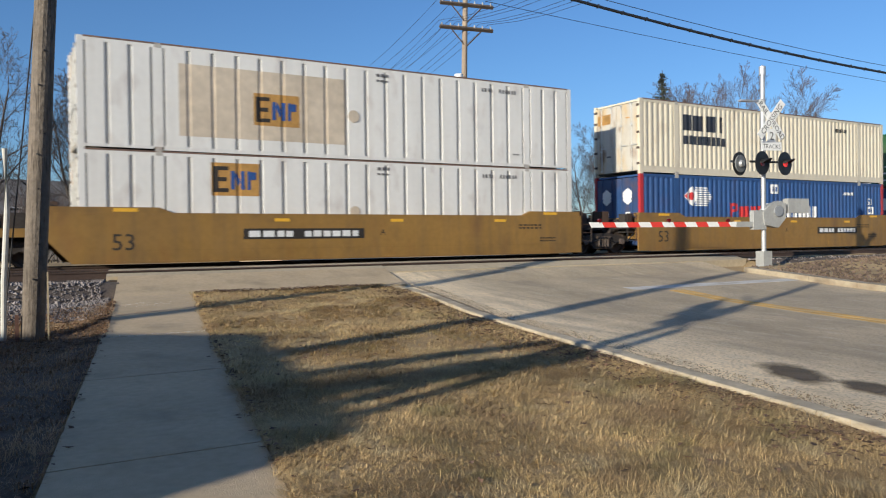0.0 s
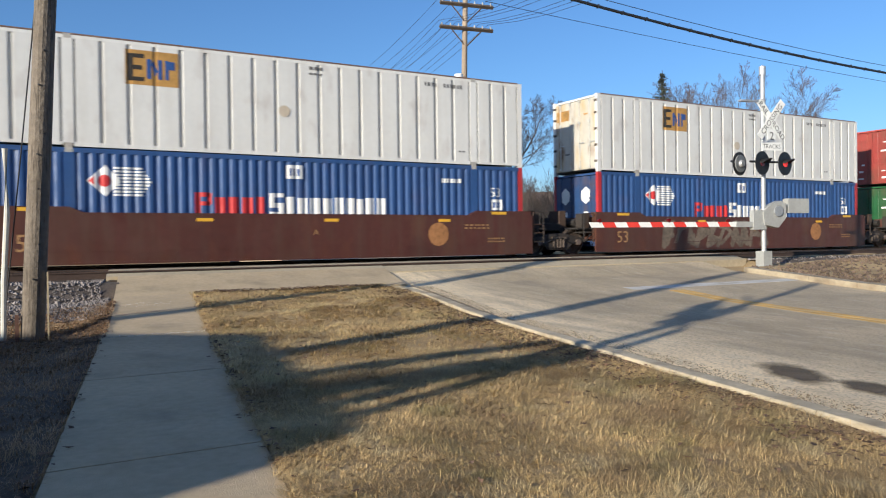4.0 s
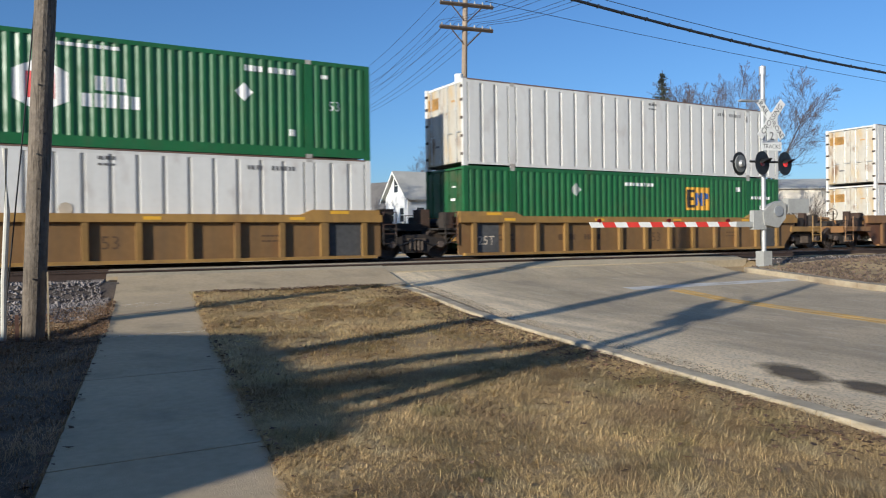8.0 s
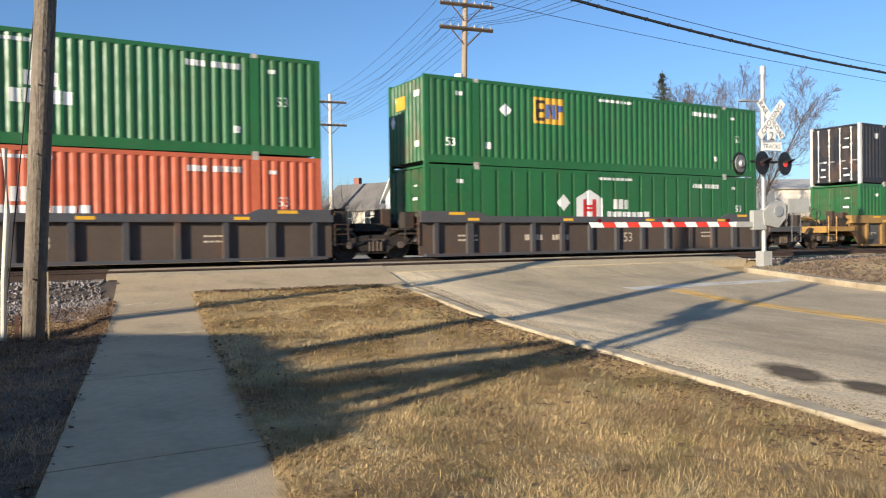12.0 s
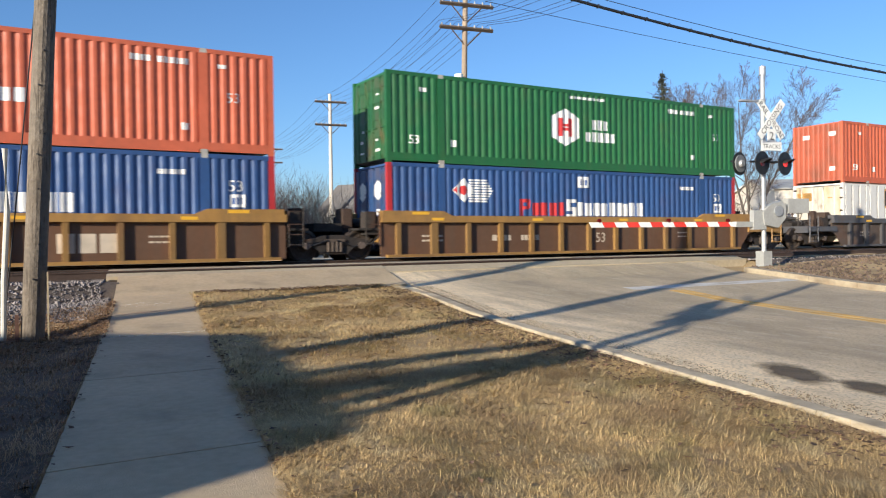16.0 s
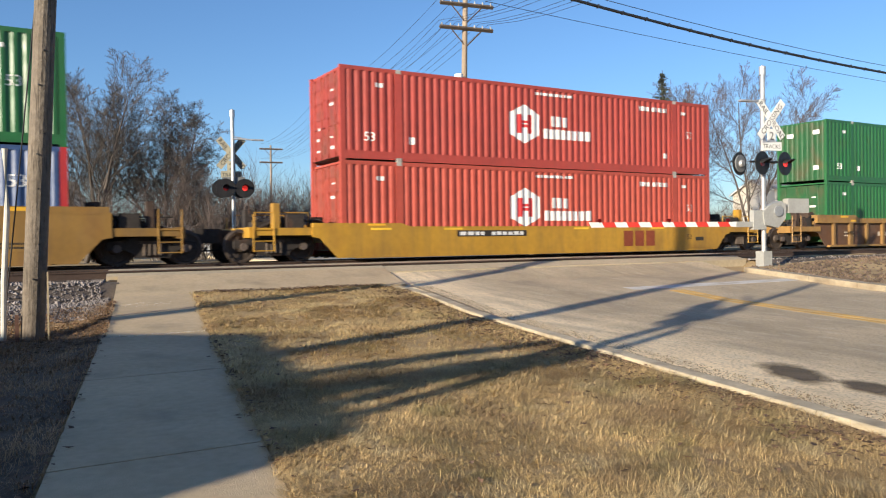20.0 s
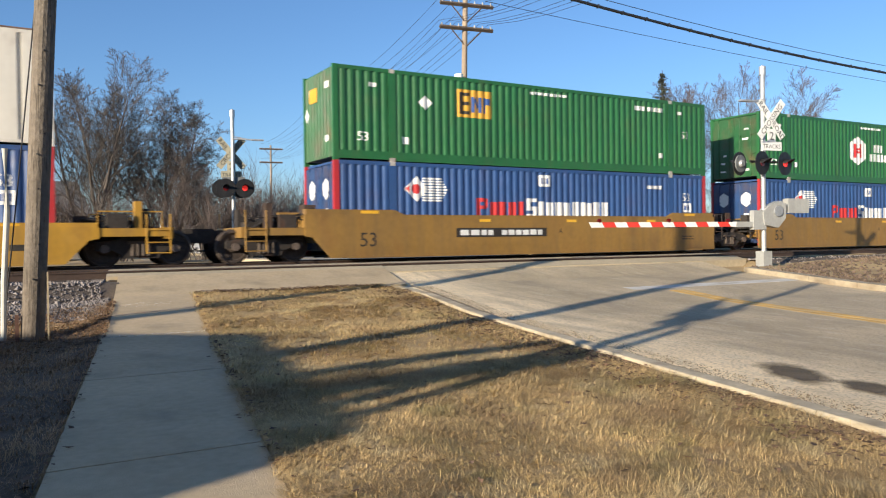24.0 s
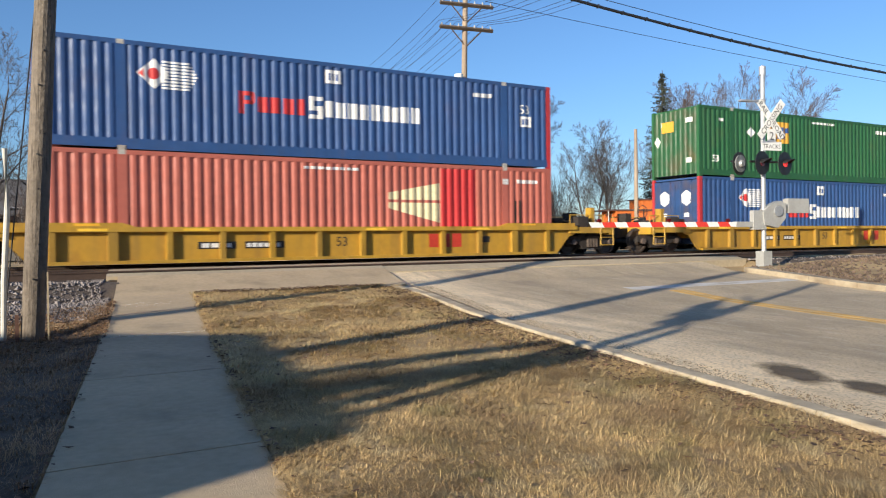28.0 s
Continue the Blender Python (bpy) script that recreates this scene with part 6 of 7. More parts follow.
def bare_tree(x, y, height, spread, seed, label, trunks=1, levels=5, twig=None, base_z=None, r0=None, droop=0.0, fine=0.010, fork=0.0):
    r = random.Random(seed)
    z = zg(y) - 0.1 if base_z is None else base_z
    t = empty("tree", pose(x, y, z), label, "tree", "bare winter trees")
    tv, tf, cv, cf = [], [], [], []

    def grow(p, d, length, rad, lev):
        """A limb that bends up as it runs out, with side branches all along it, shorter towards its tip."""
        k = 6 if lev == 0 else (4 if lev < 3 else 3)
        pts, dirs, q, dd = [p], [d.normalized()], p, d.normalized()
        for i in range(k):
            dd = (dd + Vector((r.uniform(-1, 1), r.uniform(-1, 1), r.uniform(-0.7, 0.7))) * (0.13 if lev < 2 else 0.2) + Vector((0, 0, (0.07 if lev else 0.03) - droop * 0.06 * lev))).normalized()
            q = q + dd * (length / k)
            pts.append(q)
            dirs.append(dd)
        radii = [max(fine * 0.6, rad * (1 - 0.78 * i / k)) for i in range(k + 1)]
        if lev < 2:
            branch_mesh(tv, tf, pts, radii, 7 if lev == 0 else 5)
        else:
            branch_mesh(cv, cf, pts, radii, 4 if lev == 2 else 3)
        if lev >= levels:
            return
        m = (11, 9, 7, 5, 4)[lev] if levels < 5 else (9, 8, 6, 4, 3)[lev]
        az = r.uniform(0, 6.28)
        for i in range(m):
            s = min((0.22 if lev == 0 else 0.12) + 0.86 * (i + r.random()) / m, 0.99)
            j = min(int(s * k), k - 1)
            o, way = pts[j].lerp(pts[j + 1], s * k - j), dirs[j + 1]
            az += 2.4 + r.uniform(-0.6, 0.6)
            u = way.orthogonal().normalized()
            ax = u * math.cos(az) + way.cross(u) * math.sin(az)
            turn = min(1.2, spread * r.uniform(0.75, 1.35))
            nd = way * math.cos(turn) + ax * math.sin(turn)
            here = rad * (1 - 0.78 * s)
            grow(o, nd, length * r.uniform(0.36, 0.62) * (1.22 - 0.72 * s), max(fine, here * r.uniform(0.42, 0.62)), lev + 1)

    if fork:
        branch_mesh(tv, tf, [Vector((0, 0, 0)), Vector((0.03, 0.02, fork * 0.5)), Vector((0, 0, fork + 0.3))], [r0 * 2.1, r0 * 1.75, r0 * 1.5], 9)
    for i in range(trunks):
        if fork:
            a = 2 * math.pi * (i + r.random() * 0.6) / trunks
            k = 0.12 if i == 0 else r.uniform(0.35, 0.95)
            grow(Vector((0, 0, fork + r.uniform(-0.6, 0.3))), Vector((k * math.cos(a), k * math.sin(a), 1.0)), (height - fork) * r.uniform(0.72, 0.95), r0, 0)
            continue
        lean = Vector((r.uniform(-0.35, 0.35), r.uniform(-0.3, 0.3), 1.0)) if trunks > 1 else Vector((r.uniform(-0.08, 0.08), r.uniform(-0.08, 0.08), 1))
        o = Vector((r.uniform(-0.5, 0.5), r.uniform(-0.3, 0.3), 0)) if trunks > 1 else Vector((0, 0, 0))
        grow(o, lean, height * r.uniform(0.78, 0.95), (r0 or height * 0.019), 0)
    raw("trunk", tv, tf, M_BARK, t, smooth=True)
    raw("crown", cv, cf, twig or M_TWIG, t)
    return t


def shrub(x, y, height, seed, label, twig=None, count=26):
    r = random.Random(seed)
    t = empty("shrub", pose(x, y, zg(y) - 0.1), label, "shrub")
    v, f, sv, sf = [], [], [], []

    def grow(p, d, length, rad, lev):
        pts = [p]
        dd = d
        for i in range(3):
            dd = (dd + Vector((r.uniform(-1, 1), r.uniform(-1, 1), r.uniform(-0.4, 0.7))) * 0.2).normalized()
            pts.append(pts[-1] + dd * length / 3)
        branch_mesh(sv if lev == 1 else v, sf if lev == 1 else f, pts, [rad, rad * 0.85, rad * 0.7, rad * 0.5], 3)
        if lev < 3:
            for i in range(5):
                o = pts[r.choice((1, 2, 3))]
                nd = (dd + Vector((r.uniform(-1, 1), r.uniform(-1, 1), r.uniform(-0.3, 0.6))) * 0.7).normalized()
                grow(o, nd, length * r.uniform(0.4, 0.7), rad * 0.55, lev + 1)

    for i in range(count):
        a = r.uniform(0, 2 * math.pi)
        d = Vector((math.cos(a) * r.uniform(0.1, 0.9), math.sin(a) * r.uniform(0.1, 0.9), 1)).normalized()
        grow(Vector((r.uniform(-1, 1) * height * 0.3, r.uniform(-1, 1) * height * 0.2, 0)), d, height * r.uniform(0.45, 0.7), 0.035, 1)
    raw("stem", sv, sf, M_BARK, t)
    raw("crown", v, f, twig or M_TWIG, t)


bare_tree(5.8, 60.0, 12.6, 0.66, 14, "large bare multi-stemmed tree behind the tracks", trunks=5, levels=4, r0=0.18, fine=0.013)
bare_tree(11.0, 61.0, 12.0, 0.80, 15, "wide bare tree with dark limbs behind the tracks", trunks=5, levels=4, r0=0.14, fork=1.2, fine=0.013)
bare_tree(13.0, 58.0, 8.5, 0.8, 13, "low bare reddish tree behind the tracks", trunks=3, levels=4, twig=M_TWIGRED, r0=0.10)
bare_tree(-1.5, 62.0, 15.0, 0.7, 16, "bare tree behind the tracks", trunks=2, levels=4, r0=0.2)
bare_tree(22.5, 95.0, 9.0, 0.7, 17, "distant bare tree beside the road", trunks=1, levels=4)
bare_tree(33.6, 50.0, 12.6, 0.66, 31, "spreading bare tree beside the road", trunks=5, levels=4, r0=0.13, twig=M_TWIGDARK, fork=4.0, fine=0.010)
bare_tree(48.6, 53.5, 10.5, 0.62, 35, "tall bare tree with thin limbs", trunks=2, levels=4, r0=0.13)
bare_tree(44.5, 60.0, 7.0, 0.8, 36, "low bare tree among houses", trunks=3, levels=4, r0=0.08, twig=M_TWIGRED)
bare_tree(40.9, 77.0, 11.8, 0.8, 37, "round bare tree behind a white house", trunks=3, levels=4, r0=0.12, twig=M_TWIGRED, fine=0.013)
bare_tree(68.5, 62.5, 17.0, 0.6, 41, "tall bare tree behind the tracks", trunks=3, levels=4, r0=0.17, twig=M_TWIGRED, fine=0.014)
bare_tree(72.7, 57.0, 17.5, 0.6, 42, "tall bare tree with reddish twigs", trunks=3, levels=4, twig=M_TWIGRED, r0=0.17, fine=0.014)
bare_tree(58.0, 66.0, 11.0, 0.6, 43, "bare tree behind a spruce", trunks=2, levels=4, r0=0.15)
for i, (sx, sy, sh) in enumerate(((14.5, 56.0, 6.5), (11.0, 57.0, 6.0), (17.0, 60.0, 5.0), (7.0, 58.5, 5.0), (2.5, 61.0, 5.5), (19.5, 66.0, 5.5), (22.0, 72.0, 5.0))):
    shrub(sx, sy, sh, i + 1, "tangled reddish brush behind the tracks", M_TWIGRED, 44)
for i, (sx, sy, sh) in enumerate(((30.0, 96.0, 10.0), (35.0, 98.0, 9.5), (26.0, 92.0, 8.0))):
    shrub(sx, sy, sh, i + 11, "large pale bare shrub beside the road", M_TWIG, 60)
shrub(44.5, 57.5, 6.8, 6, "rounded bare shrub beside a white house", M_TWIG, 60)
for i, (sx, sy, sh) in enumerate(((63.0, 58.0, 5.0), (67.0, 56.0, 5.0), (72.0, 54.0, 5.0), (78.0, 52.0, 5.5))):
    shrub(sx, sy, sh, i + 31, "dark bare hedge shrub beyond the tracks", mat("dark_twigs", (0.09, 0.07, 0.055), 0.9), 34)


for i, (sx, sy, sh) in enumerate(((23.2, 64.0, 5.8), (26.5, 66.0, 6.2), (20.5, 63.0, 4.8))):
    shrub(sx, sy, sh, i + 51, "pale bare brush beyond the tracks", mat("pale_twigs", (0.20, 0.165, 0.135), 0.9), 34)


def spruce(x, y, height, radius, seed):
    r = random.Random(seed)
    t = empty("spruce_tree", pose(x, y, zg(y) - 0.1), "tall dark green spruce with drooping branches", "tree")
    bm = bmesh.new()
    cyl(bm, (0, 0, 0), (0, 0, height), 0.28, 0.03, 8)
    part("trunk", bm, M_BARK, t)
    v, f = [], []
    z = 1.0
    while z < height - 0.2:
        rad = radius * (1 - z / height) ** 0.8 + 0.15
        for i in range(10 if z < height * 0.7 else 7):
            a = r.uniform(0, 2 * math.pi)
            ln = rad * r.uniform(0.6, 1.12)
            k = max(4, int(ln / 0.16))
            for j in range(k):
                s = (j + 0.5) / k
                c = Vector((math.cos(a) * ln * s, math.sin(a) * ln * s, z - 0.35 * ln * s + 0.25 * ln * s * s + r.uniform(-0.08, 0.08)))
                for m in range(3):
                    w = Vector((r.uniform(-1, 1), r.uniform(-1, 1), r.uniform(-0.9, 0.25))).normalized() * r.uniform(0.18, 0.36)
                    u = Vector((r.uniform(-1, 1), r.uniform(-1, 1), r.uniform(-0.5, 0.5))).normalized() * 0.07
                    b = len(v)
                    v += [tuple(c - u), tuple(c + u), tuple(c + w)]
                    f.append((b, b + 1, b + 2))
        z += 0.24
    raw("needles", v, f, M_NEEDLE, t)


spruce(58.5, 56.1, 18.2, 3.7, 3)
spruce(35.4, 61.0, 6.2, 1.9, 8)

# far woods along the horizon
v, f = [], []
r = random.Random(9)
for i in range(5200):
    a = r.uniform(-0.25, 1.35)
    d = r.uniform(190, 330)
    x, y = d * math.sin(a), d * math.cos(a)
    if y < 60:
        continue
    h = r.uniform(5, 11)
    p = Vector((x, y, 0))
    for j in range(5):
        b = len(v)
        q = p + Vector((r.uniform(-2.5, 2.5), r.uniform(-2, 2), h * r.uniform(0.6, 1.0)))
        v += [tuple(p + Vector((-0.12, 0, 0))), tuple(p + Vector((0.12, 0, 0))), tuple(q)]
        f.append((b, b + 1, b + 2))
tagged(raw("far_woods", v, f, M_TWIG), "hazy line of bare woods far beyond the tracks", "woods", kind="stuff")

# ---- houses and other things beyond the tracks ----
M_SIDING = mat("white_siding", (0.74, 0.74, 0.72), 0.6, vary=0.05)
M_SIDETAN = mat("tan_siding", (0.42, 0.38, 0.31), 0.7, vary=0.08)
M_ROOF = mat("grey_shingles", (0.16, 0.15, 0.14), 0.9, vary=0.2, s2=8)
M_ROOFPALE = mat("pale_shingles", (0.42, 0.41, 0.37), 0.9, vary=0.12, s2=8)
M_BRICK = mat("chimney_brick", (0.26, 0.11, 0.08), 0.9, vary=0.2)
M_PANE = mat("dark_window", (0.03, 0.035, 0.045), 0.08, vary=0.05)


def house(x, y, turn, w, d, h, rise, wall, roof, label, chimney=True, porch=False, windows=True):
    """Gable house: w along the ridge, d across it, eaves at h; its gable ends face along the ridge."""
    t = empty("house", pose(x, y, zg(y) - 0.1, 0, 0, turn), label, "house", "houses beyond the tracks")
    bm = bmesh.new()
    o = [(-d / 2, 0), (d / 2, 0), (d / 2, h), (0, h + rise), (-d / 2, h)]
    a = [bm.verts.new((-w / 2, yy, zz)) for yy, zz in o]
    c = [bm.verts.new((w / 2, yy, zz)) for yy, zz in o]
    bm.faces.new(a), bm.faces.new(c)
    for i in range(5):
        bm.faces.new((a[i], a[(i + 1) % 5], c[(i + 1) % 5], c[i]))
    part("wall", bm, wall, t)
    for s in (-1, 1):
        bm = bmesh.new()
        e = 0.45
        k = rise / (d / 2)
        q = [(s * (d / 2 + e), h - e * k), (0, h + rise), (0, h + rise + 0.16), (s * (d / 2 + e), h - e * k + 0.16)]
        a = [bm.verts.new((-w / 2 - e, yy, zz + 0.01)) for yy, zz in q]
        c = [bm.verts.new((w / 2 + e, yy, zz + 0.01)) for yy, zz in q]
        bm.faces.new(a), bm.faces.new(c)
        for i in range(4):
            bm.faces.new((a[i], a[(i + 1) % 4], c[(i + 1) % 4], c[i]))
        rf = part("roof", bm, roof, t)
        bm = bmesh.new()
        for xx in (-w / 2 - e - 0.02, w / 2 + e - 0.02):
            b = [(s * (d / 2 + e), h - e * k - 0.12), (0, h + rise - 0.12), (0, h + rise + 0.1), (s * (d / 2 + e), h - e * k + 0.1)]
            aa = [bm.verts.new((xx, yy, zz)) for yy, zz in b]
            cc = [bm.verts.new((xx + 0.05, yy, zz)) for yy, zz in b]
            bm.faces.new(aa), bm.faces.new(cc)
            for i in range(4):
                bm.faces.new((aa[i], aa[(i + 1) % 4], cc[(i + 1) % 4], cc[i]))
        part("bargeboard", bm, M_WHITE, rf)
    if chimney:
        bm = bmesh.new()
        box(bm, -w * 0.3, -w * 0.3 + 0.7, 0.2, 0.8, h + rise * 0.5, h + rise + 0.9)
        part("chimney", bm, M_BRICK, t)
    if windows:
        spots = []
        for zz in ([1.2] if h < 3.6 else [1.2, 3.2]):
            for i in range(int(w // 2.6)):
                spots += [(-w / 2 + 1.4 + i * 2.6, -d / 2, zz, 0), (-w / 2 + 1.4 + i * 2.6, d / 2, zz, 180)]
            for yy in (-d * 0.25, d * 0.2):
                spots += [(-w / 2, yy, zz, -90), (w / 2, yy, zz, 90)]
        spots += [(-w / 2, 0, h + rise * 0.2, -90), (w / 2, 0, h + rise * 0.2, 90)]
        for xx, yy, zz, a in spots:
            wd = new("window")
            wd.parent = t
            wd.matrix_basis = pose(xx, yy, zz, 0, 0, a)
            bm = bmesh.new()
            box(bm, -0.5, 0.5, -0.06, 0.0, -0.08, 0.0)
            box(bm, -0.5, 0.5, -0.05, 0.0, 1.35, 1.45)
            box(bm, -0.5, -0.42, -0.05, 0.0, 0.0, 1.35)
            box(bm, 0.42, 0.5, -0.05, 0.0, 0.0, 1.35)
            box(bm, -0.42, 0.42, -0.04, 0.0, 0.64, 0.70)
            part("window_frame", bm, M_WHITE, wd)
            bm = bmesh.new()
            box(bm, -0.42, 0.42, -0.025, -0.005, 0.0, 1.35)
            part("pane", bm, M_PANE, wd)
    if porch:
        bm = bmesh.new()
        prism(bm, [(-w * 0.5 - 2.2, 2.5), (-w * 0.5, 3.4), (-w * 0.5, 3.55), (-w * 0.5 - 2.3, 2.62)], -d * 0.45, d * 0.45)
        part("porch_roof", bm, roof, t)
        for yy in (-d * 0.43, 0, d * 0.43):
            bm = bmesh.new()
            box(bm, -w * 0.5 - 2.15, -w * 0.5 - 2.0, yy - 0.08, yy + 0.08, 0, 2.55)
            part("porch_post", bm, M_WHITE, t)
    return t


M_ROOFBROWN = mat("brown_shingles", (0.17, 0.12, 0.095), 0.9, vary=0.2, s2=8)
house(37.0, 80.0, -62, 9.0, 7.0, 5.0, 2.8, M_SIDETAN, M_ROOF, "tan house with a dark grey roof and white porch", porch=True)
house(38.6, 69.5, 0, 7.4, 5.0, 5.7, 2.5, M_SIDING, M_ROOFPALE, "white clapboard house with a pale green-grey roof", chimney=False)
house(55.0, 80.0, 55, 9.0, 5.4, 4.6, 3.1, M_SIDING, M_ROOFBROWN, "white gabled house with a brown roof", chimney=False)
house(59.5, 86.5, -35, 13.0, 7.0, 4.8, 2.8, M_SIDETAN, M_ROOFBROWN, "long tan house with a brown roof")
house(50.0, 84.0, 35, 9.0, 7.0, 4.5, 3.0, M_SIDETAN, M_ROOF, "tan house with a grey roof behind trees")
house(34.0, 104.0, 10, 8.0, 7.0, 3.0, 2.6, M_SIDING, M_ROOF, "small white house behind a shrub", chimney=False)
house(27.5, 118.0, 10, 12.0, 8.0, 3.0, 2.4, M_SIDING, M_ROOF, "low white house far down the road", chimney=False)
house(1.2, 80.0, 15, 10.0, 8.0, 4.2, 3.0, M_SIDETAN, M_ROOF, "grey house with a white trimmed roof behind trees")
house(57.0, 67.0, 28, 5.2, 4.5, 2.6, 1.0, M_SIDING, M_ROOFPALE, "small white shed with a low roof", chimney=False, windows=False)
house(112.0, 73.0, -30, 24.0, 16.0, 8.2, 1.8, mat("cream_metal_wall", (0.70, 0.64, 0.54), 0.6, vary=0.05), M_ROOFPALE, "long cream metal building beyond the tracks", chimney=False, windows=False)


def caboose(x, y, turn):
    t = empty("caboose", pose(x, y, zg(y), 0, 0, turn), "bright orange railway caboose parked off the track", "rail car")
    orange = mat("caboose_orange", (0.62, 0.16, 0.03), 0.6, vary=0.1)
    bm = bmesh.new()
    box(bm, -4.2, 4.2, -1.4, 1.4, 1.0, 3.5)
    part("body", bm, orange, t)
    bm = bmesh.new()
    prism(bm, [(-5.0, 3.5), (5.0, 3.5), (5.0, 3.62), (-5.0, 3.62)], -1.55, 1.55)
    part("roof", bm, mat("caboose_roof", (0.10, 0.06, 0.05), 0.8), t)
    bm = bmesh.new()
    box(bm, -1.4, 1.0, -1.2, 1.2, 3.62, 4.5)
    cup = part("cupola", bm, orange, t)
    bm = bmesh.new()
    box(bm, -1.6, 1.2, -1.35, 1.35, 4.5, 4.6)
    part("cupola_roof", bm, MATS["caboose_roof"], cup)
    for xx in (-3.2, -1.6, 1.4, 2.9):
        bm = bmesh.new()
        box(bm, xx - 0.35, xx + 0.35, -1.43, -1.39, 2.2, 2.9)
        part("window", bm, M_PANE, t)
    bm = bmesh.new()
    box(bm, -5.0, 5.0, -1.4, 1.4, 0.8, 1.0)
    part("platform", bm, M_BLACK, t)
    for xx in (-4.95, 4.95):
        for yy in (-1.35, 1.35):
            bm = bmesh.new()
            cyl(bm, (xx, yy, 1.0), (xx, yy, 3.5), 0.03, n=6)
            part("post", bm, M_WHITE, t)
    for xx in (-3.2, 3.2):
        bm = bmesh.new()
        for dx in (-0.7, 0.7):
            cyl(bm, (xx + dx, -0.9, 0.42), (xx + dx, 0.9, 0.42), 0.42, n=14)
        box(bm, xx - 1.1, xx + 1.1, -1.0, 1.0, 0.4, 0.75)
        part("truck", bm, M_TRUCK, t)


caboose(52.4, 52.0, -14)


def parked_car(x, y, turn, col, label):
    z = zg(y) - 0.05
    t = empty("car", pose(x, y, z, 0, 0, turn), label, "car", "cars beyond the tracks")
    m = mat("car_paint_%02d" % int(col[2] * 99), col, 0.25, 0.3, vary=0.03)
    bm = bmesh.new()
    prism(bm, [(-2.2, 0.3), (2.2, 0.3), (2.25, 0.7), (1.3, 0.92), (-2.0, 0.98), (-2.25, 0.7)], -0.88, 0.88)
    soften(bm, 0.06, 2)
    body = part("body", bm, m, t)
    bm = bmesh.new()
    prism(bm, [(-1.9, 0.95), (1.2, 0.92), (0.45, 1.45), (-1.2, 1.48)], -0.76, 0.76)
    soften(bm, 0.05, 2)
    part("cabin", bm, M_PANE, body)
    bm = bmesh.new()
    prism(bm, [(0.5, 1.43), (0.45, 1.49), (-1.2, 1.52), (-1.3, 1.44)], -0.74, 0.74)
    part("roof_panel", bm, m, body)
    for sx in (-1.35, 1.4):
        for sy in (-0.8, 0.8):
            bm = bmesh.new()
            cyl(bm, (sx, sy - 0.1, 0.32), (sx, sy + 0.1, 0.32), 0.32, n=16)
            w = part("wheel", bm, M_BLACK, t)
            bm = bmesh.new()
            cyl(bm, (sx, sy - 0.105, 0.32), (sx, sy + 0.105, 0.32), 0.19, n=12)
            part("rim", bm, M_GALV, w)
    for sy in (-0.62, 0.62):
        bm = bmesh.new()
        box(bm, 2.16, 2.26, sy - 0.17, sy + 0.17, 0.62, 0.76)
        part("headlight", bm, mat("headlight", (0.95, 0.95, 0.9), 0.2, vary=0.02, emit=2.0), t)
    bm = bmesh.new()
    box(bm, 2.2, 2.28, -0.5, 0.5, 0.38, 0.5)
    part("grille", bm, M_BLACK, t)


parked_car(15.3, 42.0, -99, (0.03, 0.10, 0.30), "dark blue car waiting at the crossing with lit headlights")
parked_car(17.4, 52.0, -99, (0.25, 0.25, 0.26), "grey car waiting in line behind")

# Unseen houses, added to block part of the sky's light on the ground.
house(1.0, -9.0, 2, 13.0, 9.0, 6.2, 3.2, M_SIDETAN, M_ROOF, "unseen tall tan house added behind the camera to block sky light", windows=False)
for hx, hy, ha in ((-14.0, -17.0, 5), (15.0, -17.0, -4), (29.0, -16.0, 8), (44.0, -14.0, 8), (-58.0, -10.0, 70), (-62.0, 6.0, 80), (-60.0, 24.0, 95)):
    house(hx, hy, ha, 11.0, 8.0, 4.6, 3.0, M_SIDETAN, M_ROOF, "unseen tan house added around the camera to block sky light", windows=False)


# ---- behind the camera: what throws the shadows on lawn and road ----
def by_sun(p, q):
    """A place p metres along the sun's way and q across it."""
    return p * math.cos(SUN_AZ) - q * math.sin(SUN_AZ), p * math.sin(SUN_AZ) + q * math.cos(SUN_AZ)


hx, hy = by_sun(-16.0, 8.75)
house(hx, hy, 21.5, 8.0, 8.4, 4.22, 0.78, M_SIDETAN, M_ROOF, "low tan house behind the camera", chimney=False, windows=False)
ax, ay = by_sun(-9.0, 7.3)
utility_pole(ax, ay, 9.2, 0.0, "wooden utility pole behind the camera", (), 0.22)
ax, ay = by_sun(-9.0, 4.85)
pb = utility_pole(ax, ay, 8.55, 0.0, "wooden utility pole with small transformers", (), 0.125)
for o, z, k, r in ((0.20, 5.8, 0.75, 0.17), (0.48, 6.15, 0.55, 0.15), (0.66, 6.5, 0.40, 0.13), (-0.10, 6.05, 0.6, 0.13)):
    bm = bmesh.new()
    cyl(bm, (-0.37 * o - 0.2, 0.93 * o - 0.1, z), (-0.37 * o - 0.2, 0.93 * o - 0.1, z + k), r, n=14)
    part("transformer", bm, M_GREY, pb)
for o0, z0, o1, z1 in ((-0.40, 0.0, -0.32, 5.6), (-0.32, 5.6, 0.15, 6.1), (0.3, 6.5, 0.75, 7.1), (0.0, 6.9, 0.55, 7.3)):
    bm = bmesh.new()
    cyl(bm, (-0.37 * o0, 0.93 * o0, z0), (-0.37 * o1, 0.93 * o1, z1), 0.095 if z0 < 1 else 0.05, n=8)
    part("riser_pipe", bm, M_GREY, pb)
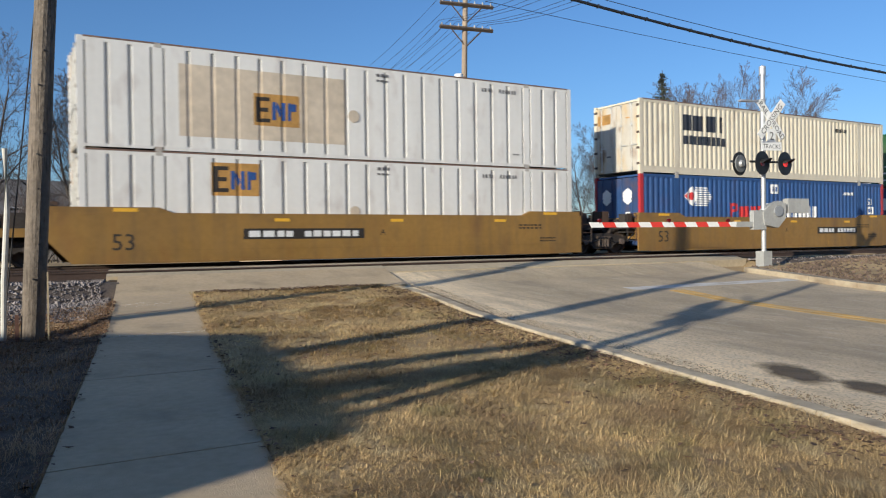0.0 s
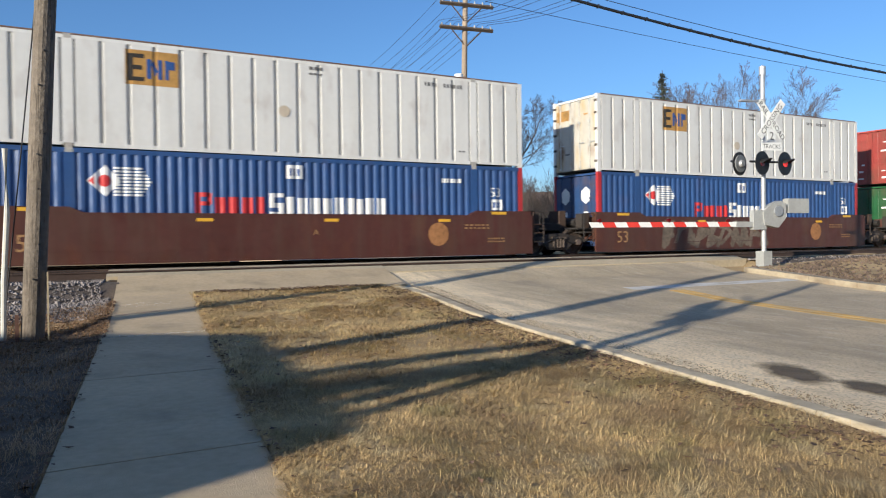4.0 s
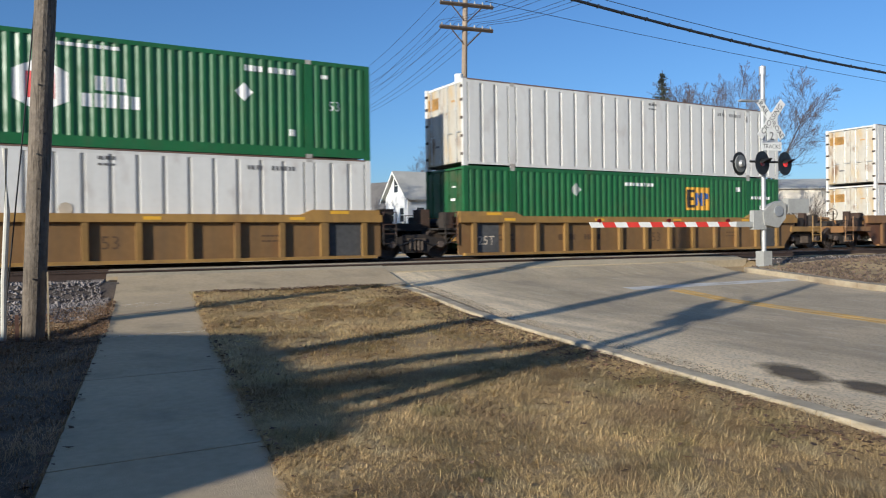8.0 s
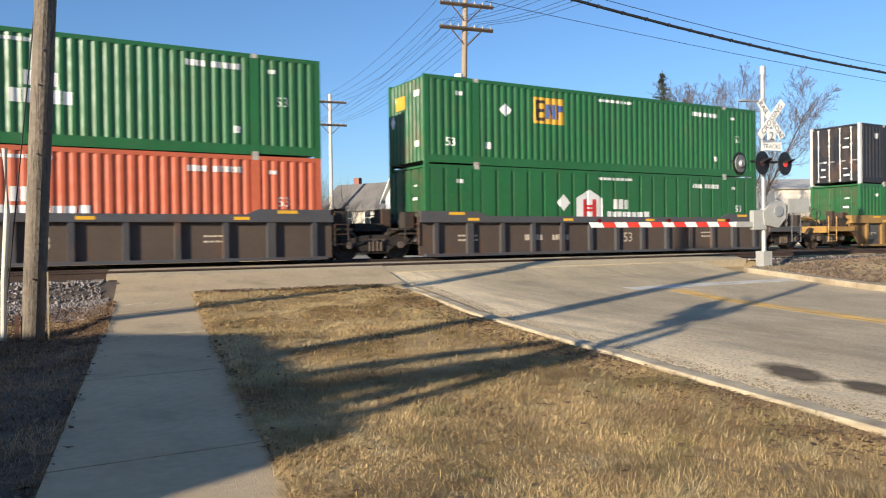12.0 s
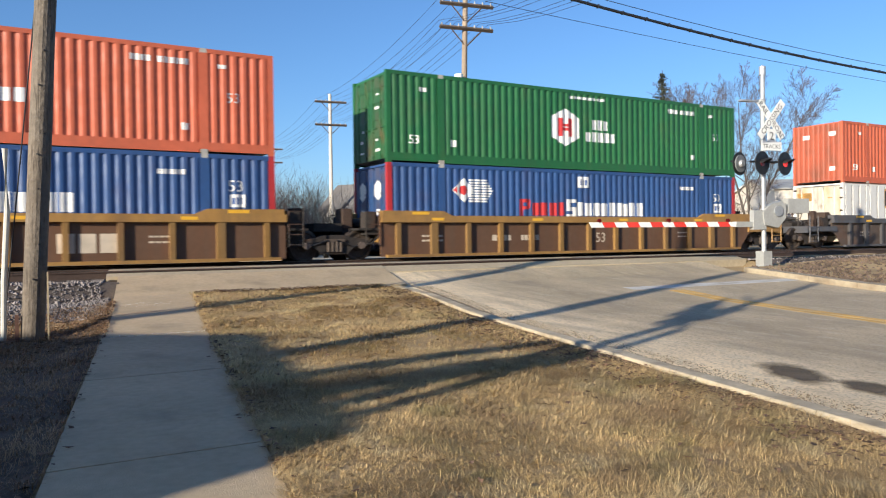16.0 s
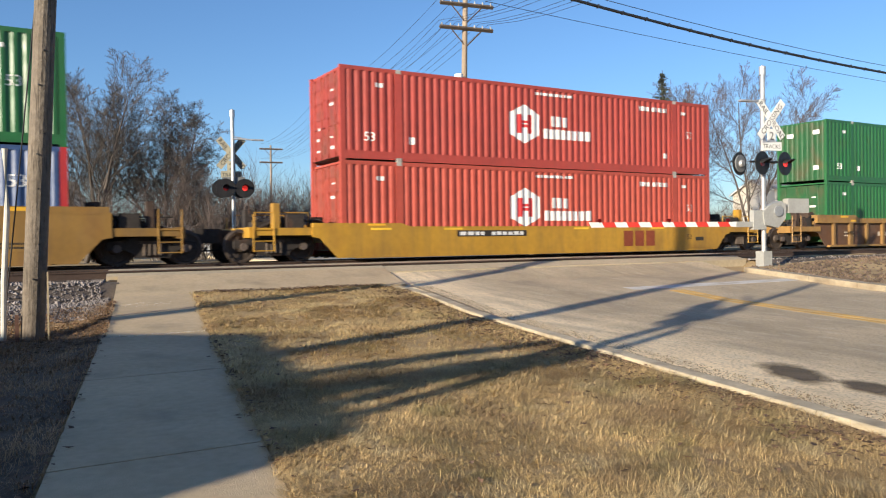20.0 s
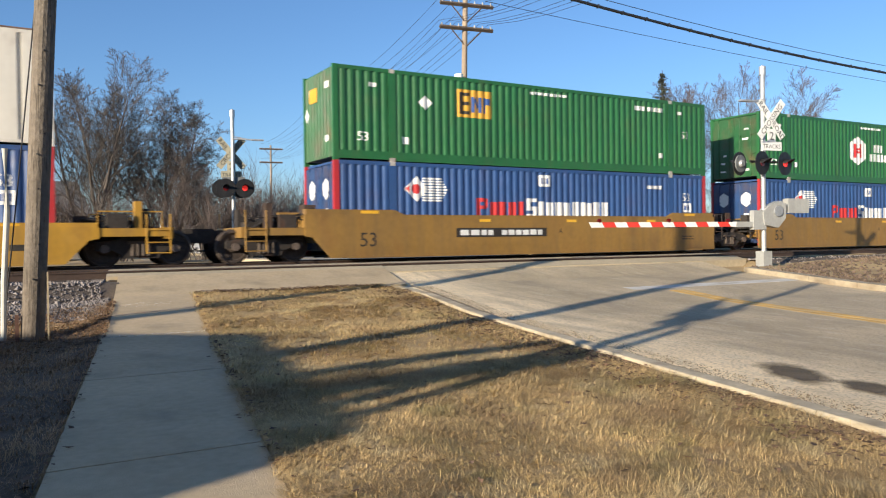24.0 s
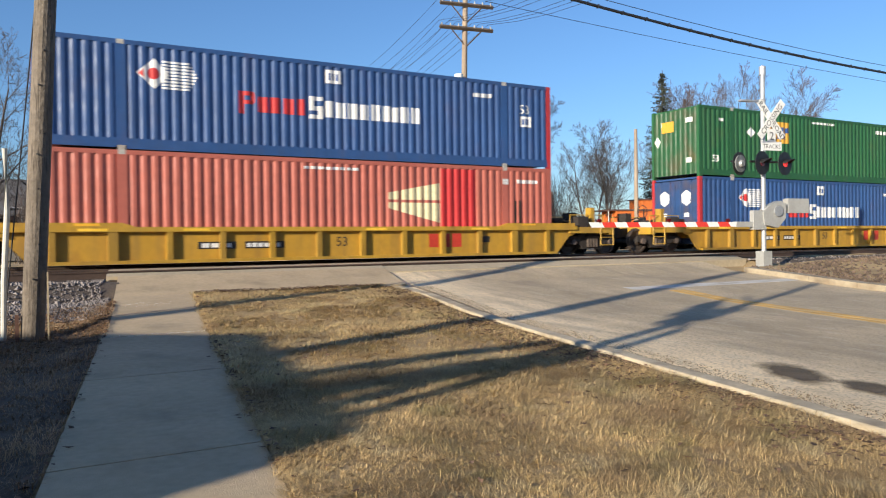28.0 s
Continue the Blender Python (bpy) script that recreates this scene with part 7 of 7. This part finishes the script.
# a leaning tree in front of the low house: its limbs rise past the roof
ax, ay = by_sun(-10.0, 6.3)
lt = empty("tree", pose(ax, ay, zg(ay) + 0.15), "leaning bare tree with thick limbs behind the camera", "tree", "bare winter trees")
tv, tf = [], []
for limb, r0, r1 in ((((0, -0.4), (-0.05, 2.6), (-0.25, 4.1), (-0.7, 4.6), (-1.15, 4.95)), 0.20, 0.10), (((-0.3, 2.9), (-0.95, 3.75), (-1.1, 4.05), (-1.5, 4.4), (-1.95, 4.72)), 0.19, 0.17), (((-0.5, 3.2), (-0.9, 4.0), (-1.2, 4.45), (-1.5, 4.62)), 0.10, 0.05), (((-0.9, 3.9), (-1.3, 4.2), (-1.7, 4.55), (-2.2, 4.8)), 0.08, 0.03)):
    pts = [Vector((-math.sin(SUN_AZ) * o, math.cos(SUN_AZ) * o, z)) for o, z in limb]
    branch_mesh(tv, tf, pts, [r0 + (r1 - r0) * i / (len(pts) - 1) for i in range(len(pts))], 8)
raw("trunk", tv, tf, M_BARK, lt, smooth=True)
tv, tf = [], []
tr = random.Random(4)
for i in range(60):
    o, z = tr.uniform(-1.9, -0.5), 0.0
    z = 4.0 - 0.55 * (o + 0.9)
    d = Vector((tr.uniform(-0.5, 0.5), tr.uniform(-0.6, 0.4), tr.uniform(0.1, 0.6)))
    a = Vector((-math.sin(SUN_AZ) * o, math.cos(SUN_AZ) * o, z))
    branch_mesh(tv, tf, [a, a + d * 0.6, a + d * 1.1 + Vector((0, 0, 0.08))], [0.016, 0.012, 0.006], 3)
raw("crown", tv, tf, M_TWIG, lt)

# Unseen spruces, added behind the camera to cut sky light in the shade.
for sx, sy, sh, k in ((-4.0, -4.5, 13.0, 21), (8.5, -4.0, 11.0, 22), (15.5, -6.5, 13.0, 24), (-12.0, -9.0, 15.0, 25), (23.0, -7.0, 13.0, 26)):
    spruce(sx, sy, sh, 3.0, k)

# ---- lawn, stones, litter ----
ys_, us_ = steps((-2, 13.2, 0.4)), steps((-9, -0.70, 0.4))
vv = [(u + SHEAR * q, q, ground_z(u + SHEAR * q, q) + 0.012 + 0.012 * noise.noise((u * 2, q * 2, 1.0))) for q in ys_ for u in us_]
kk = len(us_)
tagged(raw("verge_soil", vv, [(j * kk + i, j * kk + i + 1, (j + 1) * kk + i + 1, (j + 1) * kk + i) for j in range(len(ys_) - 1) for i in range(kk - 1)], tint(mat("dark_bare_soil", (0.085, 0.060, 0.038), 0.95, vary=0.4, s1=1.4, s2=18, bump=0.9, bscale=25), (0.15, 0.105, 0.062), 1.1, 0.50, 0.66, 0.8, (1, 1, 1), 8.0), smooth=True), "dark bare soil beside the pavement", "soil", kind="structure")

M_BLADE = mat("dry_grass", (0.51, 0.365, 0.165), 0.9, vary=0.20, s1=1.3, s2=5.0, island=0.42)
for t_col, t_scale, t_lo, t_hi, t_amt in (((0.25, 0.235, 0.075), 1.6, 0.54, 0.68, 0.45), ((0.27, 0.165, 0.085), 1.3, 0.52, 0.66, 0.50), ((0.62, 0.50, 0.27), 1.9, 0.54, 0.66, 0.55), ((0.16, 0.105, 0.055), 3.6, 0.56, 0.68, 0.40)):
    tint(M_BLADE, t_col, t_scale, t_lo, t_hi, t_amt, (1, 1, 1), 5.0)
M_STONE = mat("ballast_stone", (0.21, 0.185, 0.17), 0.9, vary=0.2, s2=30, island=0.5)
M_LEAF = mat("dead_leaves", (0.13, 0.075, 0.045), 0.9, vary=0.2, island=0.5)
rs = np.random.RandomState(5)


def field(a, c, s, seed):
    """A smooth random field between -1 and 1 over the plan."""
    r = np.random.RandomState(seed)
    out = np.zeros_like(a)
    for _ in range(7):
        k, ph = r.normal(0, s, 2), r.uniform(0, 6.28)
        out += np.sin(a * k[0] + c * k[1] + ph)
    return out / 3.0


def lawn(name, u0, u1, y0, y1, tufts, per, length, width, label, material, lay=1.36):
    """Matted grass: tufts of thin bent blades that lie over in drifting directions."""
    n = tufts * per
    tu, ty = rs.uniform(u0, u1, tufts), rs.uniform(y0, y1, tufts)
    size = np.clip(0.9 + 0.3 * field(tu, ty, 3.0, 1) + rs.normal(0, 0.25, tufts), 0.5, 1.7)
    tu, ty, size = (np.repeat(q, per) for q in (tu, ty, size))
    rad = 0.055 * size * rs.uniform(0, 1, n) ** 0.5
    a = rs.uniform(0, 2 * np.pi, n)
    u, y = np.clip(tu + rad * np.cos(a), u0 - 0.04, u1 + 0.02), ty + rad * np.sin(a)
    x = u + SHEAR * y
    drift = 2.4 * field(tu, ty, 1.6, 2)
    ox = np.cos(a) * 0.6 + np.cos(drift) * 0.6 + rs.normal(0, 0.6, n)
    oy = np.sin(a) * 0.6 + np.sin(drift) * 0.6 + rs.normal(0, 0.6, n)
    k = np.hypot(ox, oy) + 1e-6
    ox, oy = ox / k, oy / k
    tilt = np.clip(rs.normal(lay, 0.30, n), 0.35, 1.56)
    ln = length * size * rs.uniform(0.55, 1.4, n)
    w = width * rs.uniform(0.6, 1.3, n) * (1 + y / 12.0)
    base = np.interp(y, GY, GZ) + 0.012 + np.repeat(rs.uniform(0, 1, tufts), per) * 0.022 * size + rs.uniform(0, 0.012, n)
    if u0 < 0:
        base = np.array([ground_z(p, q) for p, q in zip(x, y)]) + 0.005
    px, py = -oy * w, ox * w
    st, ct = np.sin(tilt), np.cos(tilt)
    mx, my, mz = x + ox * st * ln * 0.5, y + oy * st * ln * 0.5, base + ct * ln * 0.62
    ex, ey, ez = x + ox * st * ln * 1.15, y + oy * st * ln * 1.15, base + ct * ln * 0.62
    co = np.stack([np.stack(p, -1) for p in ((x - px, y - py, base - 0.01), (x + px, y + py, base - 0.01), (mx + px * 0.8, my + py * 0.8, mz), (mx - px * 0.8, my - py * 0.8, mz), (ex, ey, ez))], 1)
    me = bpy.data.meshes.new(name)
    me.vertices.add(5 * n)
    me.vertices.foreach_set("co", co.astype(np.float32).ravel())
    me.loops.add(7 * n)
    me.loops.foreach_set("vertex_index", (np.array([0, 1, 2, 3, 3, 2, 4])[None] + 5 * np.arange(n)[:, None]).astype(np.int32).ravel())
    me.polygons.add(2 * n)
    me.polygons.foreach_set("loop_start", (np.array([0, 4])[None] + 7 * np.arange(n)[:, None]).astype(np.int32).ravel())
    me.update(calc_edges=True)
    me.validate()
    me.materials.append(material)
    tagged(part(name, me, material, None), label, "grass", kind="stuff")


lawn("lawn_grass", 0.75, 5.12, 2.0, 7.5, 12000, 24, 0.078, 0.0012, "short matted dry tan lawn grass", M_BLADE, 1.46)
lawn("lawn_grass", 0.75, 5.12, 7.5, 15.55, 11000, 15, 0.064, 0.0014, "short matted dry tan lawn grass", M_BLADE)
lawn("verge_grass", -3.6, -0.66, 3.5, 14.6, 5200, 10, 0.095, 0.0014, "shaded sparse dry grass beside the pavement", mat("dull_grass", (0.34, 0.215, 0.11), 0.9, vary=0.3, s1=1.2, s2=4, island=0.4), 0.95)
lawn("verge_grass", 17.3, 26.0, 6.0, 15.8, 1800, 6, 0.10, 0.002, "dry brown weeds beyond the road", mat("brown_weeds", (0.30, 0.21, 0.12), 0.9, vary=0.15, island=0.4))


def stones(name, count, spot, size, label, material):
    v, f = [], []
    for _ in range(count):
        x, y, z = spot()
        s = size * rs.uniform(0.5, 1.5)
        b = len(v)
        for dx, dy, dz in ((1, 0, 0), (0, 1, 0), (-1, 0, 0), (0, -1, 0), (0, 0, 0.8), (0, 0, -0.6)):
            k = rs.uniform(0.6, 1.2)
            v.append((x + s * dx * k + s * 0.3 * rs.uniform(-1, 1), y + s * dy * k + s * 0.3 * rs.uniform(-1, 1), z + s * dz * k))
        f += [(b, b + 1, b + 4), (b + 1, b + 2, b + 4), (b + 2, b + 3, b + 4), (b + 3, b, b + 4), (b + 1, b, b + 5), (b + 2, b + 1, b + 5), (b + 3, b + 2, b + 5), (b, b + 3, b + 5)]
    tagged(raw(name, v, f, material), label, "gravel", kind="stuff")


def spot_left():
    y = 13.9 + 3.1 * rs.uniform(0, 1)
    u = -0.75 - 3.4 * rs.uniform(0, 1) ** 1.1
    x = u + SHEAR * y
    return x, y, ground_z(x, y) + 0.01


def spot_tracks():
    side = rs.uniform(0, 1) < 0.55
    yc = TRACK2_Y if rs.uniform(0, 1) < 0.7 else TRACK_Y
    y = yc + rs.uniform(-2.4, 1.6)
    x = SHEAR * y + (-0.95 - 4.5 * rs.uniform(0, 1) ** 1.3 if side else 19.1 + 22 * rs.uniform(0, 1) ** 1.4)
    d = abs(y - yc)
    z = RAIL - 0.21 if d < 1.7 else RAIL - 0.21 - (d - 1.7) * 0.49
    return x, y, z + 0.01


def spot_far_verge():
    k = rs.randint(0, 5)
    cx, cy = ((19.0, 14.4), (21.5, 15.6), (23.5, 14.0), (26.5, 15.4), (18.2, 12.6))[k]
    u, y = cx + rs.normal(0, 1.1), min(16.2, cy + rs.normal(0, 0.6))
    u = max(u, 17.45)
    x = u + SHEAR * y
    return x, y, ground_z(x, y) + 0.01


def spot_gutter():
    y = 1.5 + 14.0 * rs.uniform(0, 1)
    k = rs.uniform(0, 1) ** 1.5
    x = 5.55 + 0.60 * k + SHEAR * y
    return x, y, zg(y) + max(0.010 - 0.22 * 0.60 * k, -0.05) + 0.003


stones("ballast_stones", 9000, spot_left, 0.030, "loose grey ballast stones beside the pavement", M_STONE)
stones("ballast_stones", 9000, spot_tracks, 0.035, "grey ballast stones between the ties", M_STONE)
stones("dirt_clods", 1500, spot_far_verge, 0.055, "brown dirt clods and stones beyond the road", mat("dirt_clod", (0.115, 0.082, 0.058), 0.95, vary=0.3, island=0.5))
stones("gutter_gravel", 6500, spot_gutter, 0.0085, "fine gravel and grit along the kerb", mat("grit", (0.20, 0.155, 0.10), 0.9, island=0.5))

v, f = [], []
for _ in range(3600):
    y = 2.0 + 13.3 * rs.uniform(0, 1)
    k = rs.uniform(0, 1) ** 2
    u = 5.16 - 0.75 * k if rs.uniform(0, 1) < 0.85 else 0.8 + 4.5 * rs.uniform(0, 1)
    x = u + SHEAR * y
    z = ground_z(x, y) + 0.012 + 0.03 * rs.uniform(0, 1)
    s = rs.uniform(0.012, 0.03)
    a = rs.uniform(0, 6.28)
    b = len(v)
    for i, (q, w) in enumerate(((1.3, 0), (0.2, 0.8), (-1.2, 0.1), (0.1, -0.8))):
        v.append((x + s * (q * math.cos(a) - w * math.sin(a)), y + s * (q * math.sin(a) + w * math.cos(a)), z + s * rs.uniform(-0.4, 0.5)))
    f.append((b, b + 1, b + 2, b + 3))
tagged(raw("leaf_litter", v, f, M_LEAF), "dead brown leaves strewn along the kerb", "leaves", kind="stuff")


def stain_material():
    """Oily tar with an uneven edge that fades out into the road."""
    m = mat("tar_patch", (0.115, 0.086, 0.05), 0.8, vary=0.3, s1=3, s2=25, bump=0.4)
    n, lk = m.node_tree.nodes, m.node_tree.links
    tc, vm, ns = n.new("ShaderNodeTexCoord"), n.new("ShaderNodeVectorMath"), n.new("ShaderNodeTexNoise")
    vm.operation = 'DISTANCE'
    vm.inputs[1].default_value = (0.5, 0.5, 0.5)
    flat = n.new("ShaderNodeVectorMath")
    flat.operation = 'MULTIPLY_ADD'
    flat.inputs[1].default_value, flat.inputs[2].default_value = (1, 1, 0), (0, 0, 0.5)
    lk.new(tc.outputs["Generated"], flat.inputs[0])
    lk.new(flat.outputs[0], vm.inputs[0])
    ns.inputs["Scale"].default_value, ns.inputs["Detail"].default_value = 3.6, 6.0
    lk.new(tc.outputs["Object"], ns.inputs["Vector"])
    add = n.new("ShaderNodeMath")
    add.operation = 'MULTIPLY_ADD'
    add.inputs[1].default_value = 0.35
    lk.new(ns.outputs["Fac"], add.inputs[0])
    lk.new(vm.outputs["Value"], add.inputs[2])
    mr = n.new("ShaderNodeMapRange")
    for i, v in ((1, 0.38), (2, 0.62), (3, 0.88), (4, 0.0)):
        mr.inputs[i].default_value = v
    lk.new(add.outputs[0], mr.inputs[0])
    lk.new(mr.outputs[0], n["Principled BSDF"].inputs["Alpha"])
    return m


M_STAIN = stain_material()


def road_patch(x, y, a, c, label):
    """A thin stain, longer along the road's run of water than across it."""
    k, rings = 40, 4
    v = [(0.0, 0.0, 0.0)]
    f = [(0, i + 1, (i + 1) % k + 1) for i in range(k)]
    for j in range(1, rings + 1):
        for i in range(k):
            t = 2 * math.pi * i / k
            ea, ec = a * 1.25 * j / rings * math.cos(t), c * 1.25 * j / rings * math.sin(t)
            v.append((ea, ec, zg(y - 0.49 * ea + 0.87 * ec) - zg(y)))
    for j in range(rings - 1):
        for i in range(k):
            p, q = 1 + j * k + i, 1 + j * k + (i + 1) % k
            f.append((p, q, q + k, p + k))
    ob = raw("road_patch", v, f, M_STAIN)
    ob.matrix_basis = pose(x, y, zg(y) - 0.045, 0, 0, -29.4)
    tagged(ob, label, "road patch", kind="structure")


road_patch(7.68, 5.45, 0.32, 0.62, "dark oily patch on the worn road")
road_patch(7.66, 4.58, 0.26, 0.40, "dark oily patch on the worn road")



def spot_joint():
    """White grit on the pavement: along a slab's joint, and in a loose fan before the apron."""
    if rs.uniform(0, 1) < 0.6:
        u, y = rs.uniform(-0.66, 0.76), 11.47 + abs(rs.normal(0, 0.05))
    else:
        u, y = rs.normal(-0.1, 0.28), 14.5 + rs.normal(0, 0.12)
    u = min(0.75, max(-0.66, u))
    return u + SHEAR * y, y, zg(y) + 0.003


stones("pale_grit", 190, spot_joint, 0.0075, "white grit scattered over the pavement joints", mat("white_grit", (0.66, 0.62, 0.54), 0.9, island=0.3))
v, f = [], []
for _ in range(1500):
    if rs.uniform(0, 1) < 0.75:
        y, u = 15.66 - 0.35 * rs.uniform(0, 1) ** 1.6, rs.uniform(0.8, 4.9)
    else:
        y, u = rs.uniform(3.5, 15.3), rs.choice((0.79, -0.69)) + rs.normal(0, 0.05)
    x = u + SHEAR * y
    z = max(ground_z(x, y) + 0.02, zg(y) + 0.004) + 0.02 * rs.uniform(0, 1)
    s = rs.uniform(0.012, 0.035)
    a = rs.uniform(0, 6.28)
    b = len(v)
    for q, w in ((1.3, 0), (0.2, 0.7), (-1.2, 0.1), (0.1, -0.7)):
        v.append((x + s * (q * math.cos(a) - w * math.sin(a)), y + s * (q * math.sin(a) + w * math.cos(a)), z + s * rs.uniform(-0.3, 0.5)))
    f.append((b, b + 1, b + 2, b + 3))
tagged(raw("leaf_litter", v, f, M_LEAF), "dark dead leaves along the edges of the pavement", "leaves", kind="stuff")

# brown woody litter on the sunny strip beside the pole, and chips over the pavement's edge
v, f = [], []
for _ in range(5200):
    y = 11.4 + 3.6 * rs.uniform(0, 1)
    u = -0.62 - 4.2 * rs.uniform(0, 1) ** 1.5
    x = u + SHEAR * y
    z = max(ground_z(x, y) + 0.03, zg(y) + 0.004 if u > -0.67 else -9) + 0.02 * rs.uniform(0, 1)
    s = rs.uniform(0.012, 0.045)
    w = s * rs.uniform(0.12, 0.5)
    a = rs.uniform(0, 6.28)
    ca, sa = math.cos(a), math.sin(a)
    b = len(v)
    for q, e, k in ((1, 0.4, rs.uniform(0, 0.02)), (0.1, 1, 0.012), (-1, 0.2, 0), (-0.1, -1, 0.004)):
        v.append((x + s * q * ca - w * e * sa, y + s * q * sa + w * e * ca, z + k))
    f.append((b, b + 1, b + 2, b + 3))
tagged(raw("leaf_litter", v, f, mat("woody_litter", (0.20, 0.125, 0.07), 0.9, vary=0.25, island=0.6)), "brown woody litter and dead leaves beside the pavement", "leaves", kind="stuff")


# ---- what moves ----
def motions():
    times = [i * 2.0 for i in range(15)]
    for ob, mid, z, wheels in TRAIN:
        walk(ob, [(t, pose(mid + run(t), TRACK_Y, z)) for t in times])
        for w, x in wheels:
            x0 = mid + x
            seen = [i / FPS for i in range(28 * FPS + 1) if -25 < x0 + run(i / FPS) < 70]
            if not seen:
                continue
            ts = sorted({0.0, 28.0, *seen})
            base = x0 + run(seen[0])
            rows = []
            for t in ts:
                d = min(max(x0 + run(t) - base, 0.0), x0 + run(seen[-1]) - base)
                rows.append((t, pose(x, 0, 0.465, 0, math.degrees(d / 0.465), 0)))
            walk(w, rows)


motions()
